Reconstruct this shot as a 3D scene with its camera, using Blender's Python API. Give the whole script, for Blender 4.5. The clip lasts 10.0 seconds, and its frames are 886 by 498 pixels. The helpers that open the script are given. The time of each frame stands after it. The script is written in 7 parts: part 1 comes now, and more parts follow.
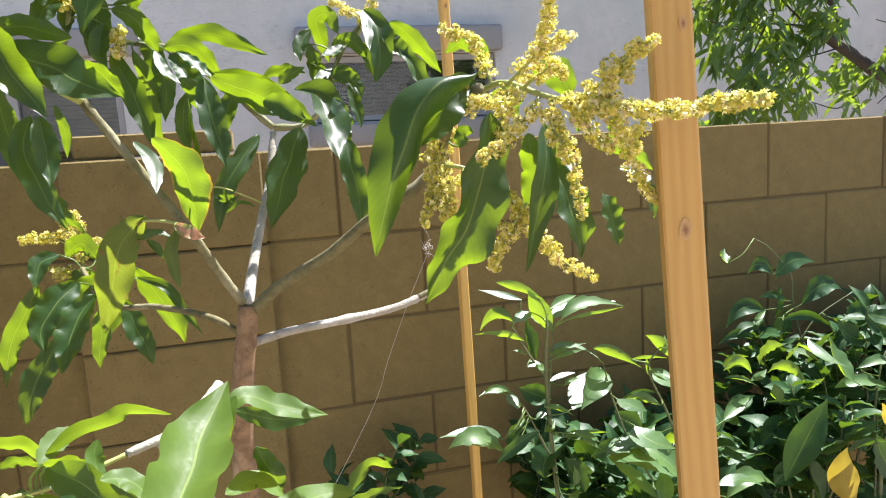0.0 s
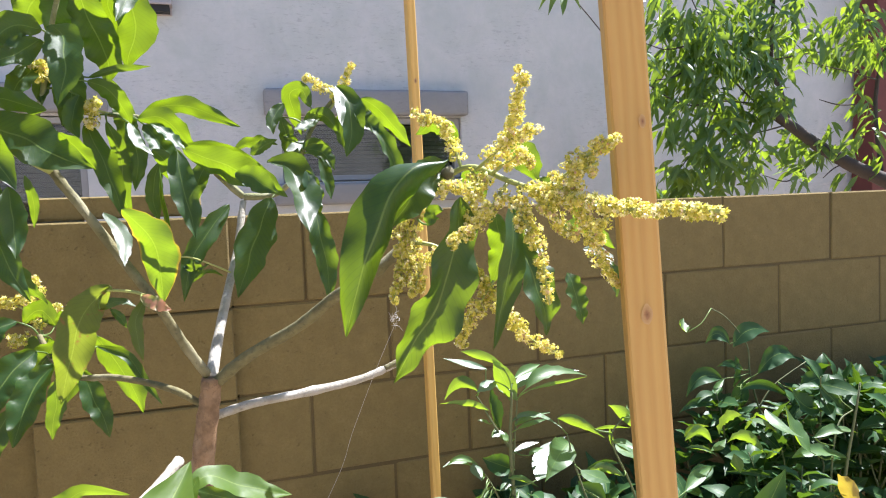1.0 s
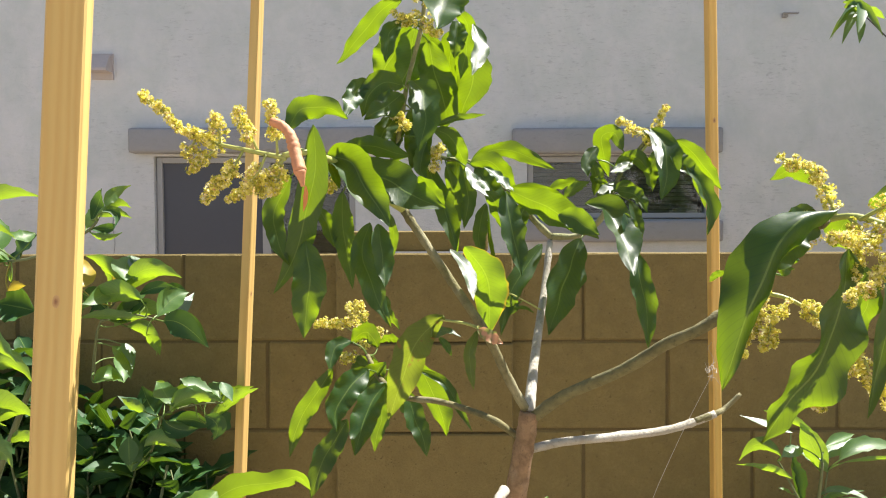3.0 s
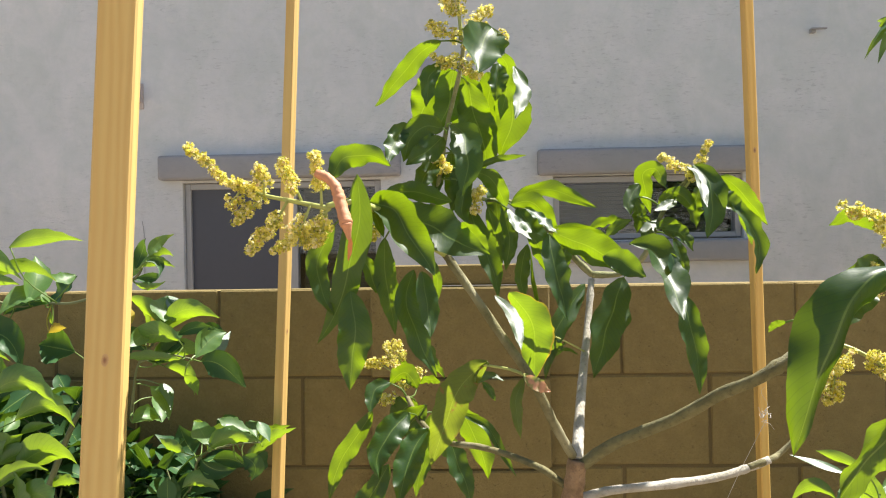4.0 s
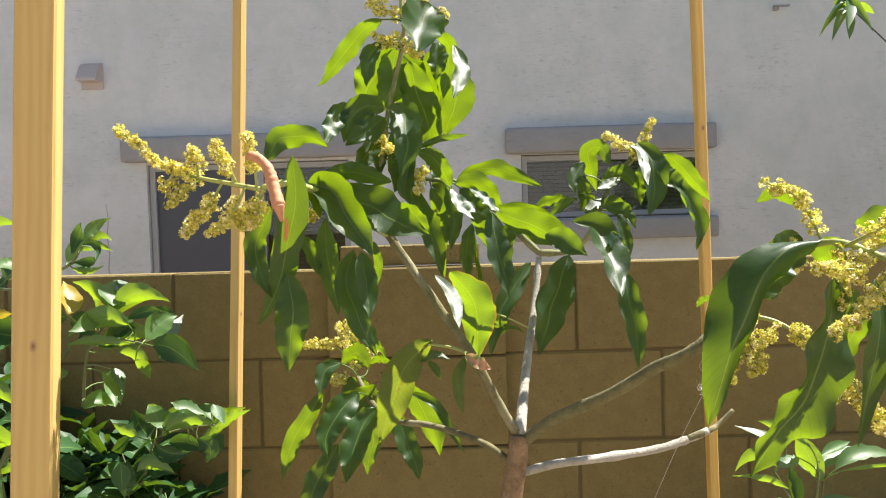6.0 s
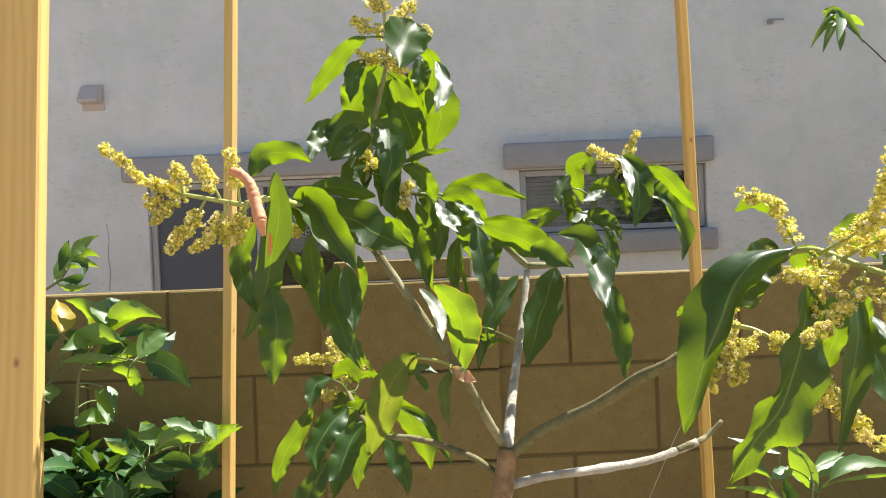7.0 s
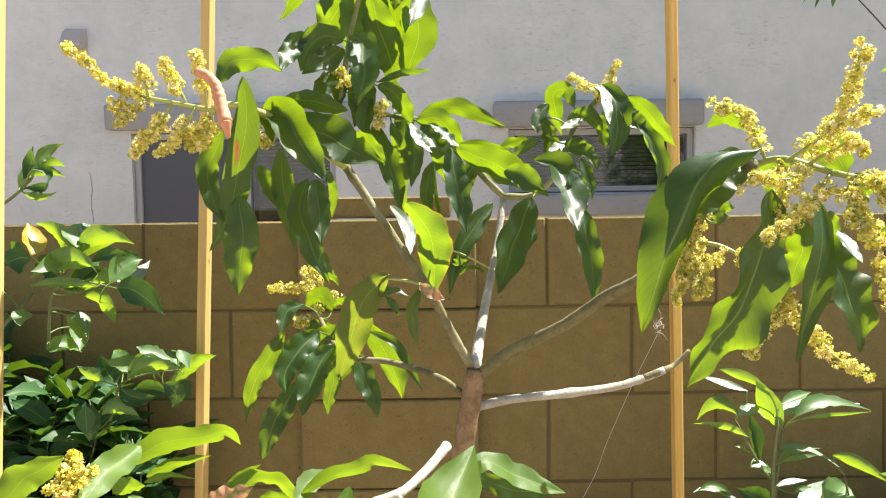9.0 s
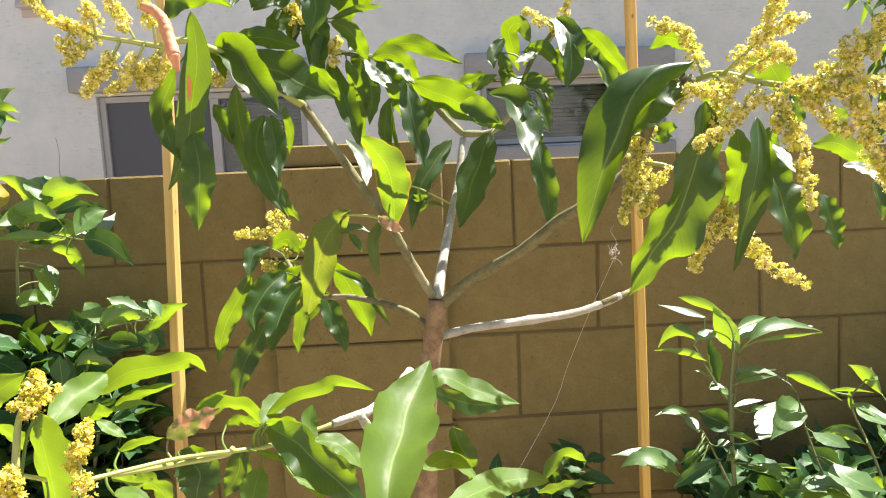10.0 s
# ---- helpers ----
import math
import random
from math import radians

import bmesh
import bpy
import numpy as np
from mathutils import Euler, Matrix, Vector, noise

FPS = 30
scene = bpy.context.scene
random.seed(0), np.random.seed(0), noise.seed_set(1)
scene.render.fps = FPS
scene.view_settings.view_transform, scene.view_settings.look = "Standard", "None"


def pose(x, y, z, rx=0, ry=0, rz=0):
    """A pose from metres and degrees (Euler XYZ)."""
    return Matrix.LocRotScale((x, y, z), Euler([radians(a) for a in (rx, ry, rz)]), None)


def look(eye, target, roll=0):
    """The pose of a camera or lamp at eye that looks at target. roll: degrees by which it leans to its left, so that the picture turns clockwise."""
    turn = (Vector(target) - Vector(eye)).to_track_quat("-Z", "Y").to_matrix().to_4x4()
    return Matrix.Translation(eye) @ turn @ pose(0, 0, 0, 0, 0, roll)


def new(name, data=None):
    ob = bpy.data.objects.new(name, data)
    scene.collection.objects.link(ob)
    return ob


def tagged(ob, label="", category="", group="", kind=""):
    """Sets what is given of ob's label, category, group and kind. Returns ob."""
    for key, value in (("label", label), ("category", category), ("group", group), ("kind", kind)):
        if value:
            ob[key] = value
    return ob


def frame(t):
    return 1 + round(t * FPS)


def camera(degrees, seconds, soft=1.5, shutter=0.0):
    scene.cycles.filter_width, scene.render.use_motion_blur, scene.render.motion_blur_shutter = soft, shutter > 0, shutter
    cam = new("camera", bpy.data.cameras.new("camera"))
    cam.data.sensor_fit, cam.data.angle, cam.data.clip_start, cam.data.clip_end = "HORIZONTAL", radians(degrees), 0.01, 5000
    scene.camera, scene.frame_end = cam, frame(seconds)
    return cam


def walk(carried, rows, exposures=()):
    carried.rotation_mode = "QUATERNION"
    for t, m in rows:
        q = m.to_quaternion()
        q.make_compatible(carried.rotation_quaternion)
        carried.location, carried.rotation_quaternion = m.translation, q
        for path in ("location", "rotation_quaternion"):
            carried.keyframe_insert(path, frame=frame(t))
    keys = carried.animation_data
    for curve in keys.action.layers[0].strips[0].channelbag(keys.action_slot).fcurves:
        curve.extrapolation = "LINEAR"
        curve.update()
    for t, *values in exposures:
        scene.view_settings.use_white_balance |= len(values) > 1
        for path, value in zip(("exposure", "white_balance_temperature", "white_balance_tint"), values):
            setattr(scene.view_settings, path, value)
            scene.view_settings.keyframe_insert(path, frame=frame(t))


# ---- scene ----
cam = camera(66.2, 10.0, 1.1)
PATH = [
    (0, (-0.154, 0.049, 1.655), (0.334, 1.957, 1.304), -3.0),
    (0.5, (-0.148, 0.044, 1.676), (0.465, 1.932, 1.437), -1.9),
    (1, (-0.162, 0.04, 1.679), (0.442, 1.938, 1.491), -1.7),
    (1.5, (-0.212, 0.057, 1.677), (0.16, 2.016, 1.518), -2.3),
    (2, (-0.256, 0.06, 1.683), (-0.075, 2.048, 1.552), -1.5),
    (2.5, (-0.292, 0.053, 1.692), (-0.258, 2.05, 1.601), -0.3),
    (3, (-0.301, 0.054, 1.69), (-0.322, 2.052, 1.618), -0.2),
    (4.3, (-0.333, 0.069, 1.734), (-0.46, 2.065, 1.718), -1.0),
    (4.5, (-0.32, 0.062, 1.731), (-0.48, 2.055, 1.711), -0.7),
    (5, (-0.302, 0.066, 1.728), (-0.401, 2.062, 1.662), -1.4),
    (5.5, (-0.296, 0.066, 1.728), (-0.322, 2.064, 1.629), -1.1),
    (7, (-0.258, 0.06, 1.723), (-0.283, 2.06, 1.688), -2.3),
    (7.5, (-0.253, 0.053, 1.709), (-0.306, 2.052, 1.676), -1.6),
    (8, (-0.232, 0.061, 1.693), (-0.283, 2.059, 1.639), -3.3),
    (8.5, (-0.232, 0.069, 1.673), (-0.244, 2.067, 1.576), -3.2),
    (9, (-0.235, 0.065, 1.658), (-0.233, 2.061, 1.526), -0.8),
    (9.5, (-0.225, 0.052, 1.651), (-0.216, 2.047, 1.509), -1.5),
    (10, (-0.207, 0.041, 1.621), (-0.152, 2.025, 1.372), -2.6),
]
# the picture brightens and darkens a little on the way
EXPOSURES = [(0, 1.13, 6000, 15), (0.5, 1.13, 5750, 16), (1, 1.14, 5800, 16), (2, 1.07, 6100, 13), (2.5, 1.0, 6350, 11), (3.2, 0.91, 6450, 10), (4.5, 0.87, 6450, 10), (5.5, 0.86, 6450, 10), (7, 0.86, 6450, 10), (8, 0.89, 6450, 10), (8.5, 0.97, 6450, 10), (9, 1.17, 6500, 10), (10, 1.23, 6550, 10)]
walk(cam, [(t, look(eye, target, roll)) for t, eye, target, roll in PATH], EXPOSURES)


# ---- light ----
SUN_DIR = Vector((0.42, 0.24, 0.87)).normalized()
world = bpy.data.worlds.new("sky")
scene.world = world
world.use_nodes = True
wn = world.node_tree
sky = wn.nodes.new("ShaderNodeTexSky")
sky.sky_type = "NISHITA"
sky.sun_disc = False
sky.sun_elevation = math.asin(SUN_DIR.z)
sky.sun_rotation = math.atan2(SUN_DIR.x, SUN_DIR.y)
wn.links.new(sky.outputs[0], wn.nodes["Background"].inputs[0])
wn.nodes["Background"].inputs[1].default_value = 0.08
sun = bpy.data.lights.new("sun", "SUN")
sun.energy, sun.angle, sun.color = 7.6, radians(0.53), (1.0, 0.95, 0.86)
sun_ob = new("sun", sun)
sun_ob.matrix_world = look(SUN_DIR * 30, (0, 0, 0))


# ---- materials ----
def ramp(nt, fac, *stops):
    node = nt.nodes.new("ShaderNodeValToRGB")
    nt.links.new(fac, node.inputs[0])
    while len(node.color_ramp.elements) < len(stops):
        node.color_ramp.elements.new(0.5)
    for el, (at, col) in zip(node.color_ramp.elements, stops):
        el.position, el.color = at, (*col, 1) if len(col) == 3 else col
    return node.outputs[0]


def noise_tex(nt, scale, detail=6, rough=0.6, stretch=None, coord="Object", distortion=0.0):
    tc = nt.nodes.new("ShaderNodeTexCoord")
    src = tc.outputs[coord]
    if stretch:
        mp = nt.nodes.new("ShaderNodeMapping")
        mp.inputs["Scale"].default_value = stretch
        nt.links.new(src, mp.inputs[0])
        src = mp.outputs[0]
    n = nt.nodes.new("ShaderNodeTexNoise")
    n.inputs["Scale"].default_value, n.inputs["Detail"].default_value, n.inputs["Roughness"].default_value = scale, detail, rough
    n.inputs["Distortion"].default_value = distortion
    nt.links.new(src, n.inputs["Vector"])
    return n.outputs["Fac"]


def math_node(nt, op, a, b=None):
    n = nt.nodes.new("ShaderNodeMath")
    n.operation = op
    for i, v in enumerate((a, b)):
        if v is None:
            continue
        if isinstance(v, (int, float)):
            n.inputs[i].default_value = v
        else:
            nt.links.new(v, n.inputs[i])
    return n.outputs[0]


def mix_col(nt, fac, a, b, mode="MIX"):
    n = nt.nodes.new("ShaderNodeMix")
    n.data_type, n.blend_type = "RGBA", mode
    for sock, v in ((n.inputs["Factor"], fac), (n.inputs["A"], a), (n.inputs["B"], b)):
        if isinstance(v, (int, float)):
            sock.default_value = v
        elif isinstance(v, tuple):
            sock.default_value = (*v, 1)
        else:
            nt.links.new(v, sock)
    return n.outputs["Result"]


def bump(nt, height, strength, distance=0.01):
    n = nt.nodes.new("ShaderNodeBump")
    n.inputs["Strength"].default_value, n.inputs["Distance"].default_value = strength, distance
    nt.links.new(height, n.inputs["Height"])
    return n.outputs[0]


def material(name, rough=0.6, metal=0.0):
    m = bpy.data.materials.new(name)
    m.use_nodes = True
    b = m.node_tree.nodes["Principled BSDF"]
    b.inputs["Roughness"].default_value, b.inputs["Metallic"].default_value = rough, metal
    return m, m.node_tree, b


def obj_random(nt):
    return nt.nodes.new("ShaderNodeObjectInfo").outputs["Random"]


def leaf_material(name, top, glow, gloss=0.34, vein=(0.32, 0.42, 0.10), ribs=22.0, share=0.42, spots=None, rim=None, shine=0.55, relief=0.5, cover=0.6):
    """A leaf: glossy face, light shining through, pale midrib and side veins laid out along the leaf's own length."""
    m, nt, b = material(name, gloss)
    uv = nt.nodes.new("ShaderNodeUVMap")
    sep = nt.nodes.new("ShaderNodeSeparateXYZ")
    nt.links.new(uv.outputs[0], sep.inputs[0])
    u, v = sep.outputs[0], sep.outputs[1]
    across = math_node(nt, "ABSOLUTE", math_node(nt, "SUBTRACT", v, 0.5))
    mid = math_node(nt, "LESS_THAN", across, 0.016)
    slant = math_node(nt, "FRACT", math_node(nt, "SUBTRACT", math_node(nt, "MULTIPLY", u, ribs), math_node(nt, "MULTIPLY", across, 6.0)))
    side = ramp(nt, slant, (0.0, (1, 1, 1)), (0.07, (0.3, 0.3, 0.3)), (0.2, (0, 0, 0)), (0.94, (0, 0, 0)), (1.0, (1, 1, 1)))
    big = noise_tex(nt, 18.0, 3)
    fine = noise_tex(nt, 160.0, 4)
    shade = mix_col(nt, obj_random(nt), tuple(c * 0.72 for c in top), tuple(min(1, c * 1.35) for c in top))
    col = mix_col(nt, big, shade, tuple(c * 1.25 for c in top))
    col = mix_col(nt, math_node(nt, "MULTIPLY", side, 0.06), col, vein)
    col = mix_col(nt, math_node(nt, "MULTIPLY", mid, 0.4), col, vein)
    thru = mix_col(nt, ramp(nt, big, (0.36, (0, 0, 0)), (0.66, (1, 1, 1))), tuple(c * 0.76 for c in glow), glow)
    thru = mix_col(nt, math_node(nt, "MULTIPLY", side, relief), thru, tuple(c * 0.4 for c in glow))
    if rim:
        edge = ramp(nt, math_node(nt, "ADD", across, math_node(nt, "MULTIPLY", big, 0.2)), (0.53, (0, 0, 0)), (0.62, (1, 1, 1)))
        col, thru = mix_col(nt, edge, col, rim), mix_col(nt, edge, thru, rim)
    if spots:
        patch = ramp(nt, noise_tex(nt, 46.0, 3), (cover, (0, 0, 0)), (cover + 0.08, (1, 1, 1)))
        col, thru = mix_col(nt, patch, col, spots), mix_col(nt, patch, thru, spots)
    nt.links.new(col, b.inputs["Base Color"])
    rough = ramp(nt, fine, (0.3, (gloss - 0.06,) * 3), (0.7, (gloss + 0.1,) * 3))
    nt.links.new(rough, b.inputs["Roughness"])
    b.inputs["Specular IOR Level"].default_value = shine
    height = math_node(nt, "ADD", math_node(nt, "MULTIPLY", side, -0.15 * relief), math_node(nt, "MULTIPLY", math_node(nt, "ADD", fine, big), 0.4))
    nt.links.new(bump(nt, height, 0.5, 0.0011), b.inputs["Normal"])
    tr = nt.nodes.new("ShaderNodeBsdfTranslucent")
    nt.links.new(thru, tr.inputs[0])
    mx = nt.nodes.new("ShaderNodeMixShader")
    mx.inputs[0].default_value = share
    nt.links.new(b.outputs[0], mx.inputs[1])
    nt.links.new(tr.outputs[0], mx.inputs[2])
    nt.links.new(mx.outputs[0], nt.nodes["Material Output"].inputs[0])
    return m


MANGO = leaf_material("mango_leaf", (0.011, 0.043, 0.011), (0.35, 0.515, 0.005), 0.42, ribs=21.0, share=0.36, shine=0.5)
MANGO_YOUNG = leaf_material("mango_leaf_young", (0.065, 0.125, 0.024), (0.38, 0.54, 0.012), 0.46, share=0.42, relief=0.25, shine=0.3)
MANGO_YELLOW = leaf_material("mango_leaf_yellowing", (0.03, 0.085, 0.018), (0.36, 0.53, 0.012), 0.38, rim=(0.62, 0.36, 0.03))
MANGO_WORN = leaf_material("mango_leaf_worn", (0.06, 0.09, 0.016), (0.34, 0.42, 0.02), 0.42, spots=(0.22, 0.14, 0.03))
MANGO_BROWNED = leaf_material("mango_leaf_browned", (0.15, 0.16, 0.05), (0.30, 0.34, 0.05), 0.45, spots=(0.50, 0.25, 0.14), share=0.3, relief=0.2, cover=0.46)
WITHERED = leaf_material("withered_leaf", (0.55, 0.20, 0.07), (0.75, 0.22, 0.04), 0.55, vein=(0.5, 0.3, 0.18), share=0.3)
CITRUS = leaf_material("citrus_leaf", (0.026, 0.070, 0.024), (0.26, 0.46, 0.016), 0.46, ribs=14.0, share=0.16, shine=0.25)
# lit copy of the citrus leaf: sunlight lightens its colour, new leaves share it
CITRUS_YOUNG_LIT = leaf_material("citrus_leaf_young_lit", (0.075, 0.15, 0.045), (0.42, 0.61, 0.014), 0.44, ribs=14.0, share=0.44, shine=0.7)
# copy with lightened colour and more gloss, for leaves that glint in the sun
CITRUS_SHEEN = leaf_material("citrus_leaf_sheen", (0.05, 0.11, 0.04), (0.36, 0.52, 0.012), 0.36, ribs=14.0, share=0.25, shine=1.0)
CITRUS_YELLOW = leaf_material("citrus_leaf_yellow", (0.36, 0.26, 0.03), (0.5, 0.38, 0.03), 0.4, ribs=12.0)
FAR_LEAF = leaf_material("far_leaf", (0.04, 0.105, 0.05), (0.40, 0.56, 0.02), 0.40, ribs=8.0, share=0.42)


def plain(name, col, rough=0.6, vary=0.3, scale=40.0, bumps=0.3, dist=0.002, metal=0.0, stretch=None):
    m, nt, b = material(name, rough, metal)
    n = noise_tex(nt, scale, 8, 0.65, stretch)
    w = noise_tex(nt, scale * 0.12, 3)
    a = mix_col(nt, n, tuple(c * (1 - vary) for c in col), tuple(min(1, c * (1 + vary)) for c in col))
    a = mix_col(nt, math_node(nt, "MULTIPLY", w, 0.5), a, tuple(c * 0.8 for c in col))
    nt.links.new(a, b.inputs["Base Color"])
    if bumps:
        nt.links.new(bump(nt, n, bumps, dist), b.inputs["Normal"])
    return m


def bark(name, dark, mid, pale):
    m, nt, b = material(name, 0.82)
    fine, blot, wide = noise_tex(nt, 190.0, 6, 0.7), noise_tex(nt, 55.0, 4, 0.6), noise_tex(nt, 14.0, 3)
    c = mix_col(nt, ramp(nt, blot, (0.38, (0, 0, 0)), (0.62, (1, 1, 1))), dark, mid)
    c = mix_col(nt, ramp(nt, wide, (0.5, (0, 0, 0)), (0.62, (0.8, 0.8, 0.8))), c, pale)
    c = mix_col(nt, ramp(nt, fine, (0.55, (0, 0, 0)), (0.72, (0.7, 0.7, 0.7))), c, tuple(v * 0.4 for v in dark))
    nt.links.new(c, b.inputs["Base Color"])
    nt.links.new(bump(nt, math_node(nt, "ADD", fine, blot), 0.8, 0.003), b.inputs["Normal"])
    return m


BARK = bark("mango_bark", (0.13, 0.116, 0.048), (0.19, 0.168, 0.072), (0.28, 0.255, 0.145))
OLIVE_BARK = bark("young_olive_bark", (0.13, 0.14, 0.05), (0.22, 0.225, 0.09), (0.34, 0.33, 0.19))
PALE_BARK = bark("pale_bark", (0.34, 0.31, 0.24), (0.43, 0.395, 0.33), (0.53, 0.50, 0.44))
PINK_ROLL = plain("rolled_dead_leaf", (0.56, 0.25, 0.12), 0.6, 0.35, 110, 0.7, 0.002)
TRUNK_BARK = bark("trunk_bark", (0.19, 0.115, 0.058), (0.32, 0.20, 0.105), (0.44, 0.32, 0.20))
GREEN_STEM = plain("green_stem", (0.36, 0.39, 0.11), 0.5, 0.3, 90, 0.2)
CITRUS_STEM = plain("citrus_stem", (0.13, 0.15, 0.06), 0.7, 0.3, 90, 0.3)
DARK_BARK = plain("dark_bark", (0.075, 0.06, 0.05), 0.9, 0.35, 40, 0.6, 0.006)
THREAD = plain("pale_thread", (0.55, 0.52, 0.46), 0.7, 0.1, 100, 0.0)


def floret_material(name, tint=(1, 1, 1)):
    m, nt, b = material(name, 0.6)
    g = nt.nodes.new("ShaderNodeNewGeometry")
    col = ramp(nt, g.outputs["Random Per Island"], (0.0, (0.42, 0.44, 0.05)), (0.3, (0.74, 0.67, 0.10)), (0.65, (0.90, 0.82, 0.24)), (0.92, (0.95, 0.90, 0.60)), (1.0, (0.66, 0.44, 0.24)))
    col = mix_col(nt, 1.0, col, tint, "MULTIPLY")
    nt.links.new(col, b.inputs["Base Color"])
    tr = nt.nodes.new("ShaderNodeBsdfTranslucent")
    nt.links.new(col, tr.inputs[0])
    mx = nt.nodes.new("ShaderNodeMixShader")
    mx.inputs[0].default_value = 0.5
    nt.links.new(b.outputs[0], mx.inputs[1])
    nt.links.new(tr.outputs[0], mx.inputs[2])
    nt.links.new(mx.outputs[0], nt.nodes["Material Output"].inputs[0])
    return m


FLORET = floret_material("floret")
FLORET_WARM = floret_material("floret_warm", (1.0, 0.95, 0.72))


def pine(name, col):
    m, nt, b = material(name, 0.62)
    long_grain = noise_tex(nt, 26.0, 5, 0.6, (1.0, 1.0, 0.028), distortion=0.6)
    fine = noise_tex(nt, 240.0, 3, 0.5, (1.0, 1.0, 0.05))
    rings = nt.nodes.new("ShaderNodeTexWave")
    rings.inputs["Scale"].default_value, rings.inputs["Distortion"].default_value, rings.inputs["Detail"].default_value = 30.0, 13.0, 3.0
    rings.inputs["Detail Scale"].default_value = 0.7
    tc, mp = nt.nodes.new("ShaderNodeTexCoord"), nt.nodes.new("ShaderNodeMapping")
    mp.inputs["Scale"].default_value = (1.0, 0.8, 0.075)
    nt.links.new(tc.outputs["Object"], mp.inputs[0])
    nt.links.new(mp.outputs[0], rings.inputs["Vector"])
    c = mix_col(nt, long_grain, tuple(v * 0.72 for v in col), tuple(min(1, v * 1.2) for v in col))
    c = mix_col(nt, math_node(nt, "MULTIPLY", rings.outputs["Fac"], 0.3), c, (col[0] * 0.7, col[1] * 0.52, col[2] * 0.36))
    c = mix_col(nt, math_node(nt, "MULTIPLY", fine, 0.25), c, tuple(v * 0.6 for v in col))
    nt.links.new(c, b.inputs["Base Color"])
    nt.links.new(bump(nt, math_node(nt, "ADD", fine, rings.outputs["Fac"]), 0.25, 0.0015), b.inputs["Normal"])
    return m


PINE = pine("pine", (0.68, 0.465, 0.155))
PINE_WARM = pine("pine_warm", (0.62, 0.375, 0.105))
PINE_GOLD = pine("pine_gold", (0.78, 0.50, 0.135))
m, nt, b = material("knot", 0.6)
kuv, ksep = nt.nodes.new("ShaderNodeUVMap"), nt.nodes.new("ShaderNodeSeparateXYZ")
nt.links.new(kuv.outputs[0], ksep.inputs[0])
kr = math_node(nt, "ADD", ksep.outputs[0], math_node(nt, "MULTIPLY", math_node(nt, "SUBTRACT", noise_tex(nt, 300.0, 4), 0.5), 0.5))
nt.links.new(ramp(nt, kr, (0.0, (0.20, 0.085, 0.035)), (0.35, (0.33, 0.165, 0.065)), (0.6, (0.43, 0.25, 0.10)), (1.0, (0.53, 0.335, 0.135))), b.inputs["Base Color"])
KNOT = m


def block_material():
    m, nt, b = material("concrete_block", 0.92)
    grain = noise_tex(nt, 190.0, 6, 0.7)
    mid = noise_tex(nt, 24.0, 5, 0.6)
    wide = noise_tex(nt, 2.6, 4, 0.55, coord="Object")
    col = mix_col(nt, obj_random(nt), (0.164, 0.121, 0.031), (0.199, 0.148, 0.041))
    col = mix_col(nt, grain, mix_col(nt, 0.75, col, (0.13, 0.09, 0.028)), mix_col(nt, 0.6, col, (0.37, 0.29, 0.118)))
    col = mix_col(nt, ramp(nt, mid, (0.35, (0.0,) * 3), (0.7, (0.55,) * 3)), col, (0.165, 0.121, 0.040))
    vor = nt.nodes.new("ShaderNodeTexVoronoi")
    vor.inputs["Scale"].default_value = 150.0
    tc = nt.nodes.new("ShaderNodeTexCoord")
    nt.links.new(tc.outputs["Object"], vor.inputs["Vector"])
    few = ramp(nt, noise_tex(nt, 60.0, 5, 0.7), (0.54, (0, 0, 0)), (0.66, (1, 1, 1)))
    pit = math_node(nt, "MULTIPLY", ramp(nt, vor.outputs["Distance"], (0.18, (1, 1, 1)), (0.42, (0, 0, 0))), few)
    col = mix_col(nt, math_node(nt, "MULTIPLY", pit, 0.38), col, (0.10, 0.072, 0.026))
    nt.links.new(col, b.inputs["Base Color"])
    h = math_node(nt, "SUBTRACT", math_node(nt, "ADD", grain, math_node(nt, "MULTIPLY", mid, 0.6)), math_node(nt, "MULTIPLY", pit, 0.9))
    nt.links.new(bump(nt, h, 0.9, 0.003), b.inputs["Normal"])
    return m


BLOCK = block_material()
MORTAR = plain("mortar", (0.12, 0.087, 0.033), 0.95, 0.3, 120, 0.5)


